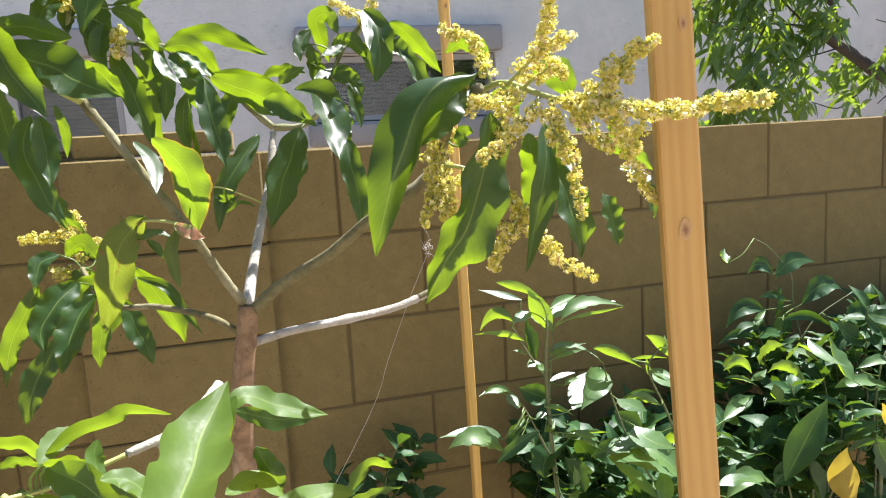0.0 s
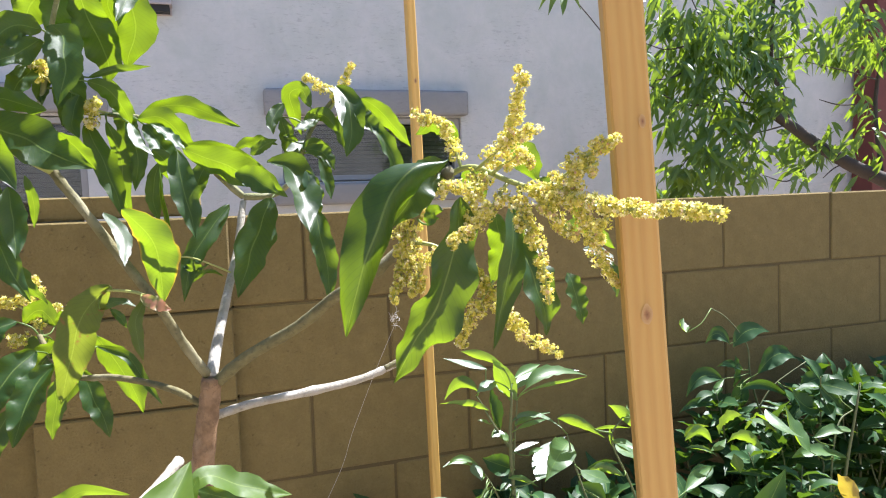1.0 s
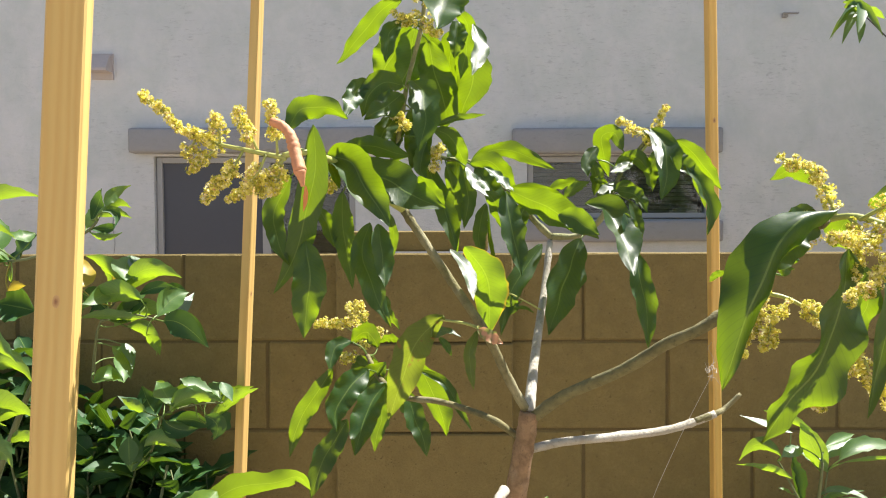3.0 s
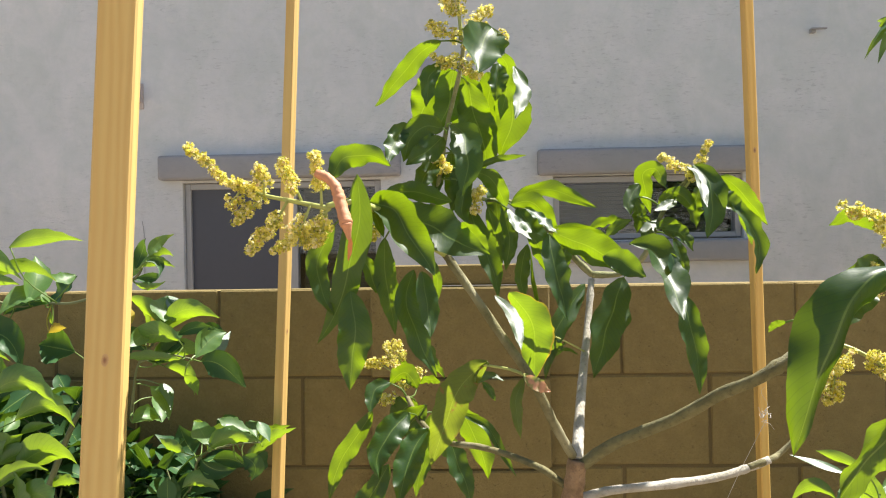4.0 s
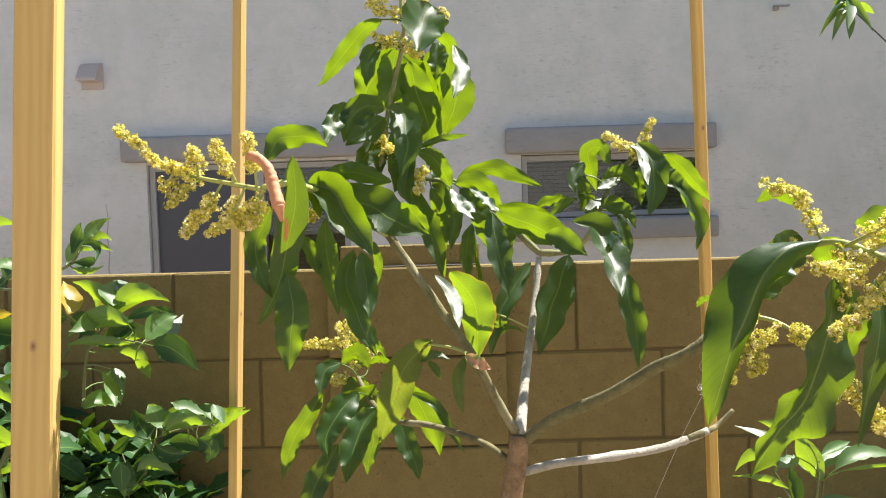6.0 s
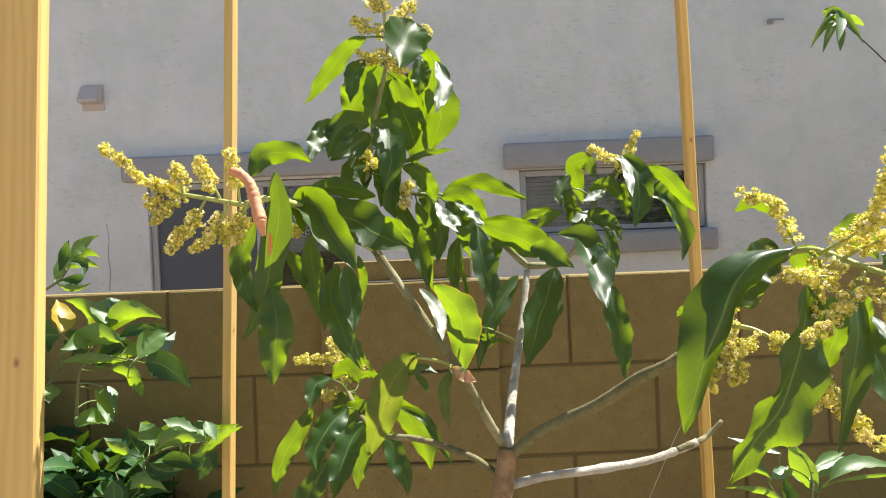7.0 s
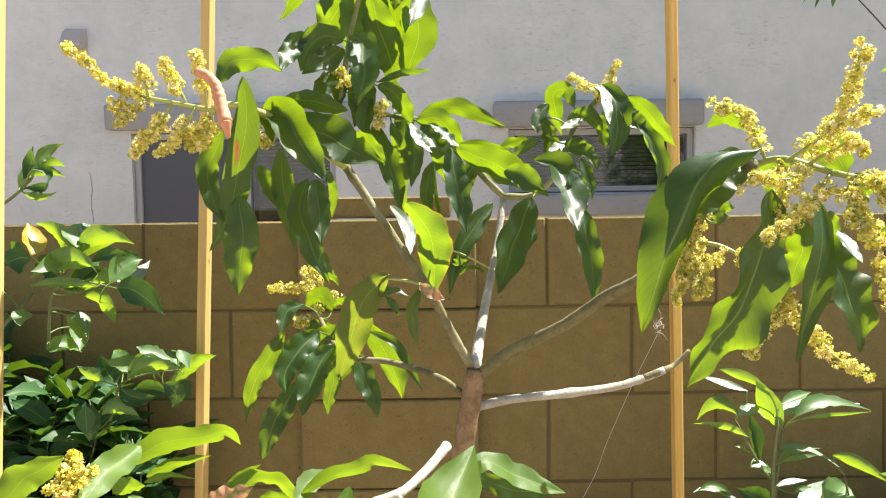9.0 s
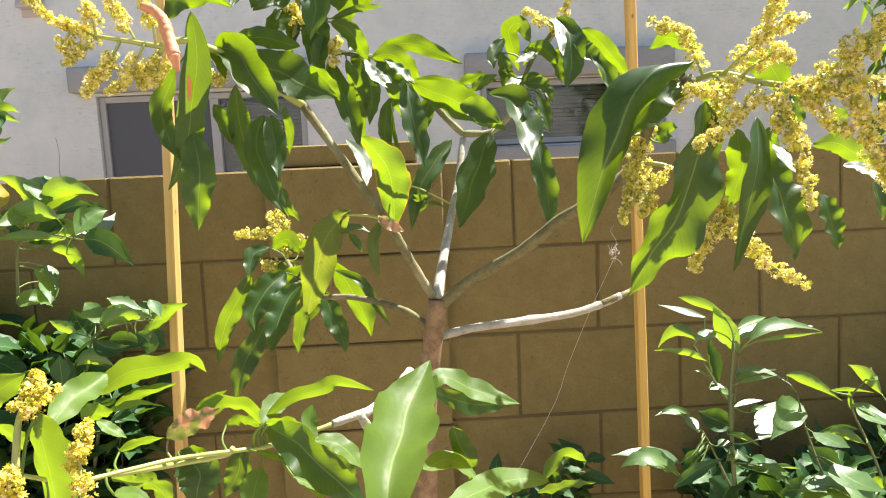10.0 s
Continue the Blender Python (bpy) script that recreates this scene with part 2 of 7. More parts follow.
def stucco_material(name, col, patch):
    m, nt, b = material(name, 0.93)
    sand = noise_tex(nt, 260.0, 5, 0.7)
    lumps = noise_tex(nt, 14.0, 6, 0.62, (1.0, 1.0, 1.4), distortion=0.6)
    trowel = noise_tex(nt, 5.0, 7, 0.74, (1.0, 1.0, 1.7), distortion=0.7)
    wide = noise_tex(nt, 1.5, 6, 0.68)
    c = mix_col(nt, ramp(nt, wide, (0.36, (0, 0, 0)), (0.66, (1, 1, 1))), col, patch)
    c = mix_col(nt, math_node(nt, "MULTIPLY", ramp(nt, trowel, (0.52, (0, 0, 0)), (0.74, (1, 1, 1))), 0.15), c, tuple(v * 0.66 for v in col))
    c = mix_col(nt, math_node(nt, "MULTIPLY", sand, 0.3), c, tuple(v * 0.75 for v in col))
    blotch = noise_tex(nt, 4.2, 6, 0.7, (1.0, 1.0, 0.7), distortion=0.5)
    c = mix_col(nt, math_node(nt, "MULTIPLY", ramp(nt, blotch, (0.42, (0, 0, 0)), (0.62, (1, 1, 1))), 0.34), c, (patch[0] * 0.78, patch[1] * 0.86, patch[2] * 0.80))
    cloud = noise_tex(nt, 11.0, 5, 0.7, (0.8, 0.8, 1.3), distortion=0.3)
    c = mix_col(nt, math_node(nt, "MULTIPLY", ramp(nt, cloud, (0.48, (0, 0, 0)), (0.68, (1, 1, 1))), 0.22), c, (col[0] * 0.72, col[1] * 0.76, col[2] * 0.74))
    streak = noise_tex(nt, 26.0, 6, 0.75, (0.7, 0.7, 2.6), distortion=0.25)
    few = ramp(nt, noise_tex(nt, 2.3, 3, 0.6), (0.46, (0, 0, 0)), (0.6, (1, 1, 1)))
    c = mix_col(nt, math_node(nt, "MULTIPLY", math_node(nt, "MULTIPLY", ramp(nt, streak, (0.54, (0, 0, 0)), (0.66, (1, 1, 1))), few), 0.5), c, tuple(v * 0.55 for v in patch))
    nt.links.new(c, b.inputs["Base Color"])
    h = math_node(nt, "ADD", math_node(nt, "MULTIPLY", sand, 0.35), math_node(nt, "ADD", lumps, math_node(nt, "MULTIPLY", ramp(nt, trowel, (0.58, (0, 0, 0)), (0.70, (1, 1, 1))), -0.3)))
    nt.links.new(bump(nt, h, 0.55, 0.012), b.inputs["Normal"])
    return m


STUCCO = stucco_material("stucco", (0.737, 0.725, 0.722), (0.615, 0.628, 0.632))
TRIM = stucco_material("painted_trim", (0.375, 0.362, 0.365), (0.34, 0.332, 0.338))
VINYL = plain("vinyl_frame", (0.40, 0.395, 0.39), 0.45, 0.06, 60, 0.0)
SCREEN = plain("insect_screen", (0.085, 0.088, 0.105), 0.55, 0.15, 300, 0.2)
VENT_METAL = plain("painted_sheet_metal", (0.52, 0.45, 0.42), 0.55, 0.1, 60, 0.1)
# near-black for spots where only shade is: the room, the hood's underside
DARK = plain("shade_dark", (0.03, 0.03, 0.032), 0.8, 0.2, 20, 0.0)
RUST = plain("red_brown_paint", (0.16, 0.045, 0.035), 0.7, 0.25, 12, 0.2)
BLIND = plain("blind_slat", (0.15, 0.142, 0.10), 0.7, 0.85, 14, 0.0)
m, nt, b = material("window_glass", 0.03)
b.inputs["Base Color"].default_value = (0.75, 0.78, 0.78, 1)
b.inputs["Transmission Weight"].default_value, b.inputs["IOR"].default_value = 1.0, 1.5
GLASS = m
m, nt, b = material("ground_gravel", 0.95)
vor = nt.nodes.new("ShaderNodeTexVoronoi")
vor.inputs["Scale"].default_value = 45.0
gtc = nt.nodes.new("ShaderNodeTexCoord")
nt.links.new(gtc.outputs["Object"], vor.inputs["Vector"])
gcol = mix_col(nt, noise_tex(nt, 3.0, 5), (0.35, 0.275, 0.20), (0.45, 0.365, 0.27))
gcol = mix_col(nt, math_node(nt, "MULTIPLY", vor.outputs["Distance"], 0.7), gcol, (0.20, 0.15, 0.10))
nt.links.new(gcol, b.inputs["Base Color"])
nt.links.new(bump(nt, vor.outputs["Distance"], 0.8, 0.02), b.inputs["Normal"])
GRAVEL = m


# ---- mesh helpers ----
def mesh_from(name, bm, mat, smooth=False):
    me = bpy.data.meshes.new(name)
    bm.to_mesh(me)
    bm.free()
    me.materials.append(mat)
    if smooth:
        me.polygons.foreach_set("use_smooth", [True] * len(me.polygons))
    return me


def thing(name, place, label, category, group="", kind=""):
    ob = new(name)
    ob.empty_display_size = 0.1
    ob.location = place
    return tagged(ob, label, category, group, kind)


def hang(ob, parent):
    """Makes ob a part of its thing, keeping its place in the world."""
    ob.parent = parent
    if parent.type == "EMPTY":
        ob.matrix_parent_inverse = Matrix.Translation(-Vector(parent.location))
    return ob


def part(name, bm, mat, parent, label="", smooth=False, kind=""):
    me = bm if isinstance(bm, bpy.types.Mesh) else mesh_from(name, bm, mat, smooth)
    ob = hang(new(name, me), parent)
    return tagged(ob, label, kind=kind)


def add_box(bm, lo, hi, bevel=0.0, m=None):
    r = bmesh.ops.create_cube(bm, size=1.0)
    lo, hi = Vector(lo), Vector(hi)
    for v in r["verts"]:
        v.co = Vector([lo[i] + (v.co[i] + 0.5) * (hi[i] - lo[i]) for i in range(3)])
    if bevel:
        es = {e for v in r["verts"] for e in v.link_edges}
        bmesh.ops.bevel(bm, geom=list(es), offset=bevel, segments=2, affect="EDGES", profile=0.6)
    if m is not None:
        bmesh.ops.transform(bm, matrix=m, verts=bm.verts)
    return bm


def box(lo, hi, bevel=0.0):
    return add_box(bmesh.new(), lo, hi, bevel)


def smooth_line(points, per=5):
    p = [Vector(q) for q in points]
    p = [2 * p[0] - p[1]] + p + [2 * p[-1] - p[-2]]
    out = []
    for i in range(1, len(p) - 2):
        a, b_, c, d = p[i - 1 : i + 3]
        for k in range(per):
            s = k / per
            out.append(0.5 * (2 * b_ + (c - a) * s + (2 * a - 5 * b_ + 4 * c - d) * s * s + (3 * b_ - a - 3 * c + d) * s**3))
    out.append(p[-2])
    return out


def add_tube(bm, points, r0, r1, sides=8, per=5, lump=0.0, rng=None, nodes=0.0):
    line = smooth_line(points, per) if per > 1 else [Vector(q) for q in points]
    n = len(line)
    rings = []
    side = None
    for i, q in enumerate(line):
        t = (line[min(i + 1, n - 1)] - line[max(i - 1, 0)]).normalized()
        if side is None:
            side = t.orthogonal().normalized()
        side = (side - side.dot(t) * t).normalized()
        up = t.cross(side)
        r = r0 + (r1 - r0) * i / max(1, n - 1)
        if rng:
            r *= 1 + rng.uniform(-lump, lump) + (nodes if rng.random() < 0.12 else 0)
        rings.append([bm.verts.new(q + (side * math.cos(a) + up * math.sin(a)) * r * (1 + (rng.uniform(-lump, lump) * 0.5 if rng else 0))) for a in (2 * math.pi * k / sides for k in range(sides))])
    for a, b_ in zip(rings, rings[1:]):
        for k in range(sides):
            bm.faces.new((a[k], a[(k + 1) % sides], b_[(k + 1) % sides], b_[k]))
    bm.faces.new(rings[0][::-1])
    bm.faces.new(rings[-1])
    return bm


def leaf_outline(s):
    return max(0.0, math.sin(math.pi * s**0.84)) ** 1.12 * (1.10 - 0.16 * s)


def leaf_bm(base, mid, tip, width, normal, rng, fold=0.32, wave=0.10, seg=12, ac=3):
    """One leaf blade along a bowed midrib, folded at the rib, its margin gently waved."""
    B, M, T, n0 = Vector(base), Vector(mid), Vector(tip), Vector(normal)
    C = 2 * M - (B + T) / 2
    bm = bmesh.new()
    uv = bm.loops.layers.uv.new("UVMap")
    turns, ph1, ph2 = rng.uniform(2.6, 5.6), rng.uniform(0, 6.28), rng.uniform(0, 6.28)
    twist, seed, fold_a, fold_b = rng.uniform(-0.6, 0.6), rng.uniform(0, 50), fold * rng.uniform(0.5, 1.5), fold * rng.uniform(0.5, 1.5)
    rows = []
    for i in range(seg + 1):
        s = i / seg
        p = B * (1 - s) ** 2 + C * 2 * s * (1 - s) + T * s * s
        t = ((C - B) * (1 - s) + (T - C) * s).normalized()
        n = n0 - n0.dot(t) * t
        n = n.normalized() if n.length > 1e-4 else t.orthogonal().normalized()
        n = Matrix.Rotation(twist * (s - 0.4), 3, t) @ n
        sd = t.cross(n)
        w = max(0.0006, width * 0.5 * leaf_outline(s))
        row = []
        for k in range(-ac, ac + 1):
            v = k / ac
            ripple = wave * width * v * v * (math.sin(turns * 6.28 * s + (ph1 if v > 0 else ph2)) + 0.9 * noise.noise((s * 7, seed, v * 2))) * math.sin(math.pi * s) ** 0.7
            ripple += 0.5 * wave * width * noise.noise((s * 3.2, seed + 9, 0))
            a = (fold_a if v > 0 else fold_b) * abs(v) * (1.4 - 0.8 * s)
            row.append((bm.verts.new(p + sd * (w * v * math.cos(a)) + n * (w * abs(v) * math.sin(a) + ripple)), s, v * 0.5 + 0.5))
        rows.append(row)
    for a, b_ in zip(rows, rows[1:]):
        for k in range(2 * ac):
            q = (a[k], a[k + 1], b_[k + 1], b_[k])
            f = bm.faces.new([x[0] for x in q])
            for lp, x in zip(f.loops, q):
                lp[uv].uv = (x[1], x[2])
    return bm


# ---- ground ----
bm = bmesh.new()
bmesh.ops.create_grid(bm, x_segments=60, y_segments=60, size=60)
rng = random.Random(3)
for v in bm.verts:
    if abs(v.co.x) < 12 and abs(v.co.y) < 12:
        v.co.z = rng.uniform(-0.012, 0.0)
ground = tagged(new("ground", mesh_from("ground", bm, GRAVEL, True)), "tan gravel and dry soil yard ground", "ground", kind="structure")

# ---- garden wall of concrete blocks ----
WALL_Y, TOP, COURSE, LONG, DEEP = 1.62, 1.626, 0.2045, 0.388, 0.10
PIL_L, PIL_R = -0.563, -0.157
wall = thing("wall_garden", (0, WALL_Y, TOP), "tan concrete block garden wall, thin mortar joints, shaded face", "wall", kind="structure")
wall.rotation_euler.x = radians(-2.1)  # the wall leans back a little


# ---- the house behind the wall ----
HY = 4.57


def neighbour_house():
    house = thing("house", (1.0, HY, 0), "neighbour's grey stucco house wall with trimmed windows", "house")
    x0, x1, h, d = -9.0, 9.0, 3.6, 0.16
    holes = [(-2.27, -0.93, 1.05, 2.15), (0.21, 1.44, 1.72, 2.145)]
    bm = bmesh.new()
    xs = sorted({x0, x1, *[v for q in holes for v in q[:2]]})
    for a, b_ in zip(xs, xs[1:]):
        hole = [q for q in holes if q[0] <= a + 1e-6 and b_ - 1e-6 <= q[1]]
        for z0, z1 in ((0, hole[0][2]), (hole[0][3], h)) if hole else ((0, h),):
            add_box(bm, (a, HY, z0), (b_, HY + d, z1))
    bmesh.ops.remove_doubles(bm, verts=bm.verts, dist=1e-5)
    part("wall", bm, STUCCO, house, "rough trowelled light grey stucco")
    bm = box((x1 - 0.16, HY + d, 0), (x1, HY + 7, h))
    part("side_wall", bm, STUCCO, house)
    part("roof", box((x0, HY + d, h - 0.25), (x1 - 0.16, HY + 7, h - 0.05)), STUCCO, house)
    # dark sheet put in for the shade of the room
    part("back_panel", box((x0, HY + 2.4, 0), (x1 - 0.2, HY + 2.5, h - 0.25)), DARK, house, "near-black panel standing in for the unlit room")
    rng = random.Random(11)

    def moulding(name, xa, xb, za, zb, out, label):
        bm = box((xa, HY - out, za), (xb, HY + 0.012, zb), 0.022)
        bmesh.ops.subdivide_edges(bm, edges=[e for e in bm.edges if abs(e.verts[0].co.x - e.verts[1].co.x) > 0.5], cuts=14)
        for v in bm.verts:
            v.co.z += 0.006 * noise.noise((v.co.x * 3.1, 0, za))
            if v.co.y < HY - 0.02:
                v.co.y += 0.006 * noise.noise((v.co.x * 4.0, 5, za))
        part(name, bm, TRIM, house, label, True)

    moulding("window_header", 0.108, 1.475, 2.15, 2.318, 0.075, "grey stucco-covered header moulding")
    moulding("window_header", -2.41, -0.79, 2.165, 2.33, 0.075, "grey stucco-covered header moulding")
    moulding("window_apron", 0.15, 1.49, 1.572, 1.715, 0.06, "grey stucco-covered sill moulding")

    # right window: pale frame, glass, blind behind
    def window(xa, xb, za, zb, mid, right):
        w = part("window", box((xa - 0.004, HY + 0.115, za - 0.004), (xb + 0.004, HY + 0.15, za + 0.03)), VINYL, house, "vinyl framed window")
        t = 0.038
        bars = [((xa, HY + 0.03, za + 0.004), (xa + t, HY + 0.11, zb)), ((xb - t, HY + 0.03, za + 0.004), (xb, HY + 0.11, zb))]
        bars += [((xa + t, HY + 0.032, zb - t), (xb - t, HY + 0.11, zb)), ((xa + t, HY + 0.032, za + 0.004), (xb - t, HY + 0.11, za + t))]
        if not right:
            bars.append(((mid - 0.028, HY + 0.028, za + t), (mid + 0.028, HY + 0.105, zb - t)))
        for lo, hi in bars:
            part("frame", box(lo, hi, 0.004), VINYL, w)
        if right:
            part("pane", box((xa + t, HY + 0.06, za + t), (xb - t, HY + 0.066, zb - t)), GLASS, w).visible_shadow = False
        else:
            part("screen", box((xa + t, HY + 0.05, za + t), (mid - 0.028, HY + 0.054, zb - t)), SCREEN, w, "dark grey insect screen")
            part("pane", box((mid + 0.028, HY + 0.06, za + t), (xb - t, HY + 0.066, zb - t)), GLASS, w).visible_shadow = False
        z = za + 0.05
        x_from = xa + 0.05 if right else mid + 0.05
        while z < zb - 0.05:
            bm = box((x_from, -0.014, -0.0012), (xb - 0.05, 0.014, 0.0012))
            bmesh.ops.transform(bm, matrix=Matrix.Translation((0, HY + 0.135, z)) @ Matrix.Rotation(radians(62), 4, "X"), verts=bm.verts)
            part("slat", bm, BLIND, w)
            z += 0.028

    window(0.215, 1.435, 1.725, 2.14, 0.82, True)
    window(-2.265, -0.935, 1.055, 2.145, -1.53, False)

    # dryer vent hood
    v = part("vent_hood", box((-2.668, HY - 0.012, 2.655), (-2.523, HY + 0.004, 2.825), 0.003), VENT_METAL, house, "small boxy sheet-metal vent hood")
    bm = bmesh.new()
    pts = [(HY - 0.012, 2.81), (HY - 0.04, 2.807), (HY - 0.095, 2.715), (HY - 0.095, 2.698), (HY - 0.012, 2.698)]
    a = [bm.verts.new((-2.66, y, z)) for y, z in pts]
    b_ = [bm.verts.new((-2.53, y, z)) for y, z in pts]
    bm.faces.new(a[::-1]), bm.faces.new(b_)
    for i in range(4):
        bm.faces.new((a[i], a[i + 1], b_[i + 1], b_[i]))
    bmesh.ops.recalc_face_normals(bm, faces=bm.faces)
    part("hood", bm, VENT_METAL, v)
    # a second, wider hood; a dark box stands for its shaded open underside
    v = part("vent_hood", box((-0.64, HY - 0.010, 2.745), (-0.40, HY + 0.004, 2.94), 0.003), VENT_METAL, house, "wide sheet-metal vent hood, its shaded open underside made as a dark box")
    bm = bmesh.new()
    pts = [(HY - 0.010, 2.93), (HY - 0.03, 2.928), (HY - 0.105, 2.80), (HY - 0.105, 2.79), (HY - 0.010, 2.79)]
    a = [bm.verts.new((-0.645, y, z)) for y, z in pts]
    b_ = [bm.verts.new((-0.395, y, z)) for y, z in pts]
    bm.faces.new(a[::-1]), bm.faces.new(b_)
    for i in range(4):
        bm.faces.new((a[i], a[i + 1], b_[i + 1], b_[i]))
    bmesh.ops.recalc_face_normals(bm, faces=bm.faces)
    part("hood", bm, VENT_METAL, v)
    part("duct", box((-0.63, HY - 0.09, 2.752), (-0.41, HY - 0.010, 2.792), 0.003), DARK, v, "dark box standing in for the shade in the open hood")
    # small bracket high on the wall, and a crack line
    bm = box((1.87, HY - 0.03, 3.03), (1.90, HY + 0.003, 3.06), 0.004)
    add_box(bm, (1.86, HY - 0.05, 3.046), (1.96, HY - 0.03, 3.056), 0.003)
    part("bracket", bm, TRIM, house, "small metal bracket")
    bm = bmesh.new()
    add_tube(bm, [(-2.545 + 0.006 * math.sin(i * 1.7), HY - 0.001, 1.3 + i * 0.06) for i in range(11)], 0.003, 0.002, 5, 2)
    part("crack", bm, TRIM, house, "thin vertical crack")
    return house


neighbour_house()
# rust-red post before the house wall
post = thing("post", (5.07, 4.45, 0), "rust-red painted square post before the house wall", "post")
part("shaft", box((4.955, 4.34, 0.02), (5.185, 4.54, 3.3), 0.008), RUST, post)
part("base_plate", box((4.90, 4.28, -0.012), (5.24, 4.56, 0.02), 0.004), RUST, post)

# unseen wall added behind the camera: closes the yard, darkens the window reflections
back = thing("wall_back", (0, -4.6, 0), "unseen plain stucco wall added to close the yard", "wall", kind="structure")
part("face", box((-9, -4.75, 0), (9, -4.6, 3.0)), STUCCO, back)


# ---- stakes ----
def stake(foot, head, wide, deep, label, knots=(), turn=0.0, seed=0, mat=PINE):
    foot, head = Vector(foot), Vector(head)
    st = thing("wooden_stake", foot, label, "stake", "stakes round the tree")
    length = (head - foot).length
    bm = bmesh.new()
    n = 24
    r = random.Random(seed)
    rings = []
    for i in range(n + 1):
        s = i / n
        dx, dy = 0.0012 * noise.noise((s * 5, seed, 0)), 0.0012 * noise.noise((s * 5, seed, 9))
        hw, hd, c = wide / 2, deep / 2, 0.0022
        rings.append([bm.verts.new((x + dx, y + dy, s * length)) for x, y in ((-hw + c, -hd), (hw - c, -hd), (hw, -hd + c), (hw, hd - c), (hw - c, hd), (-hw + c, hd), (-hw, hd - c), (-hw, -hd + c))])
    for a, b_ in zip(rings, rings[1:]):
        for k in range(8):
            bm.faces.new((a[k], a[(k + 1) % 8], b_[(k + 1) % 8], b_[k]))
    bm.faces.new(rings[0][::-1]), bm.faces.new(rings[-1])
    # keep the wide face towards the yard
    m = Matrix.Translation(foot) @ (Vector((0, 0, 1)).rotation_difference(head - foot)).to_matrix().to_4x4() @ Matrix.Rotation(radians(turn), 4, "Z")
    me = mesh_from("post", bm, mat)
    post = hang(new("post", me), st)
    post.matrix_basis = m
    for z, x, size in knots:
        kb = bmesh.new()
        kuv = kb.loops.layers.uv.new("UVMap")
        hub = kb.verts.new((0, 0, 0))
        loops = [[kb.verts.new(Vector((math.cos(a * 0.4488) * 0.8, math.sin(a * 0.4488) * 1.5, 0)) * size * q * r.uniform(0.9, 1.1)) for a in range(14)] for q in (0.55, 1.3)]
        for a in range(14):
            c = (a + 1) % 14
            for f, us in ((kb.faces.new((hub, loops[0][a], loops[0][c])), (0, 0.42, 0.42)), (kb.faces.new((loops[0][a], loops[1][a], loops[1][c], loops[0][c])), (0.42, 1, 1, 0.42))):
                for lp, u in zip(f.loops, us):
                    lp[kuv].uv = (u, 0.5)
        bmesh.ops.transform(kb, matrix=m @ Matrix.Translation((x, -deep / 2 - 0.0006, z)) @ Matrix.Rotation(radians(90), 4, "X"), verts=kb.verts)
        k = new("knot", mesh_from("knot", kb, KNOT))
        hang(k, st)
    return st


stake((0.331, 0.58, 0), (0.133, 0.58, 2.42), 0.0345, 0.034, "new pine stake, square, leaning slightly, knotty", [(1.562, 0.001, 0.005), (1.735, 0.009, 0.003)], -25, 1, PINE_WARM)
stake((-0.818, 0.77, 0), (-0.6665, 0.77, 2.42), 0.038, 0.037, "new pale pine stake, square, one small knot", [(1.615, 0.001, 0.0035)], 18, 2)
stake((-0.8025, 1.46, 0), (-0.679, 1.46, 2.45), 0.021, 0.021, "thin pale pine stake standing close to the block wall", [(1.55, 0.0, 0.003)], 70, 3)
stake((0.278, 1.46, 0), (0.223, 1.46, 2.45), 0.0185, 0.022, "thin pine stake standing close to the block wall", [(1.9, 0.0, 0.003)], 6, 4, PINE_GOLD)


# ---- mango tree ----
tree = thing("mango_tree", (-0.2, 1.0, 0), "young mango tree in flower with long drooping glossy leaves", "tree")
leaf_rng = random.Random(21)
FLATTER = {"young": 0.6, "lit": 0.55, "browned": 0.6}
KINDS = {"": (MANGO, ""), "withered": (WITHERED, "curled pinkish-brown withered leaf"), "yellowing": (MANGO_YELLOW, "leaf with a yellow and brown rim"), "lit": (MANGO, ""), "young": (MANGO_YOUNG, "pale green young leaf"), "worn": (MANGO_WORN, "olive leaf with brown worn spots"), "browned": (MANGO_BROWNED, "half-withered pinkish-brown leaf"), "rolled": (MANGO_YOUNG, "pale leaf rolled up lengthwise")}


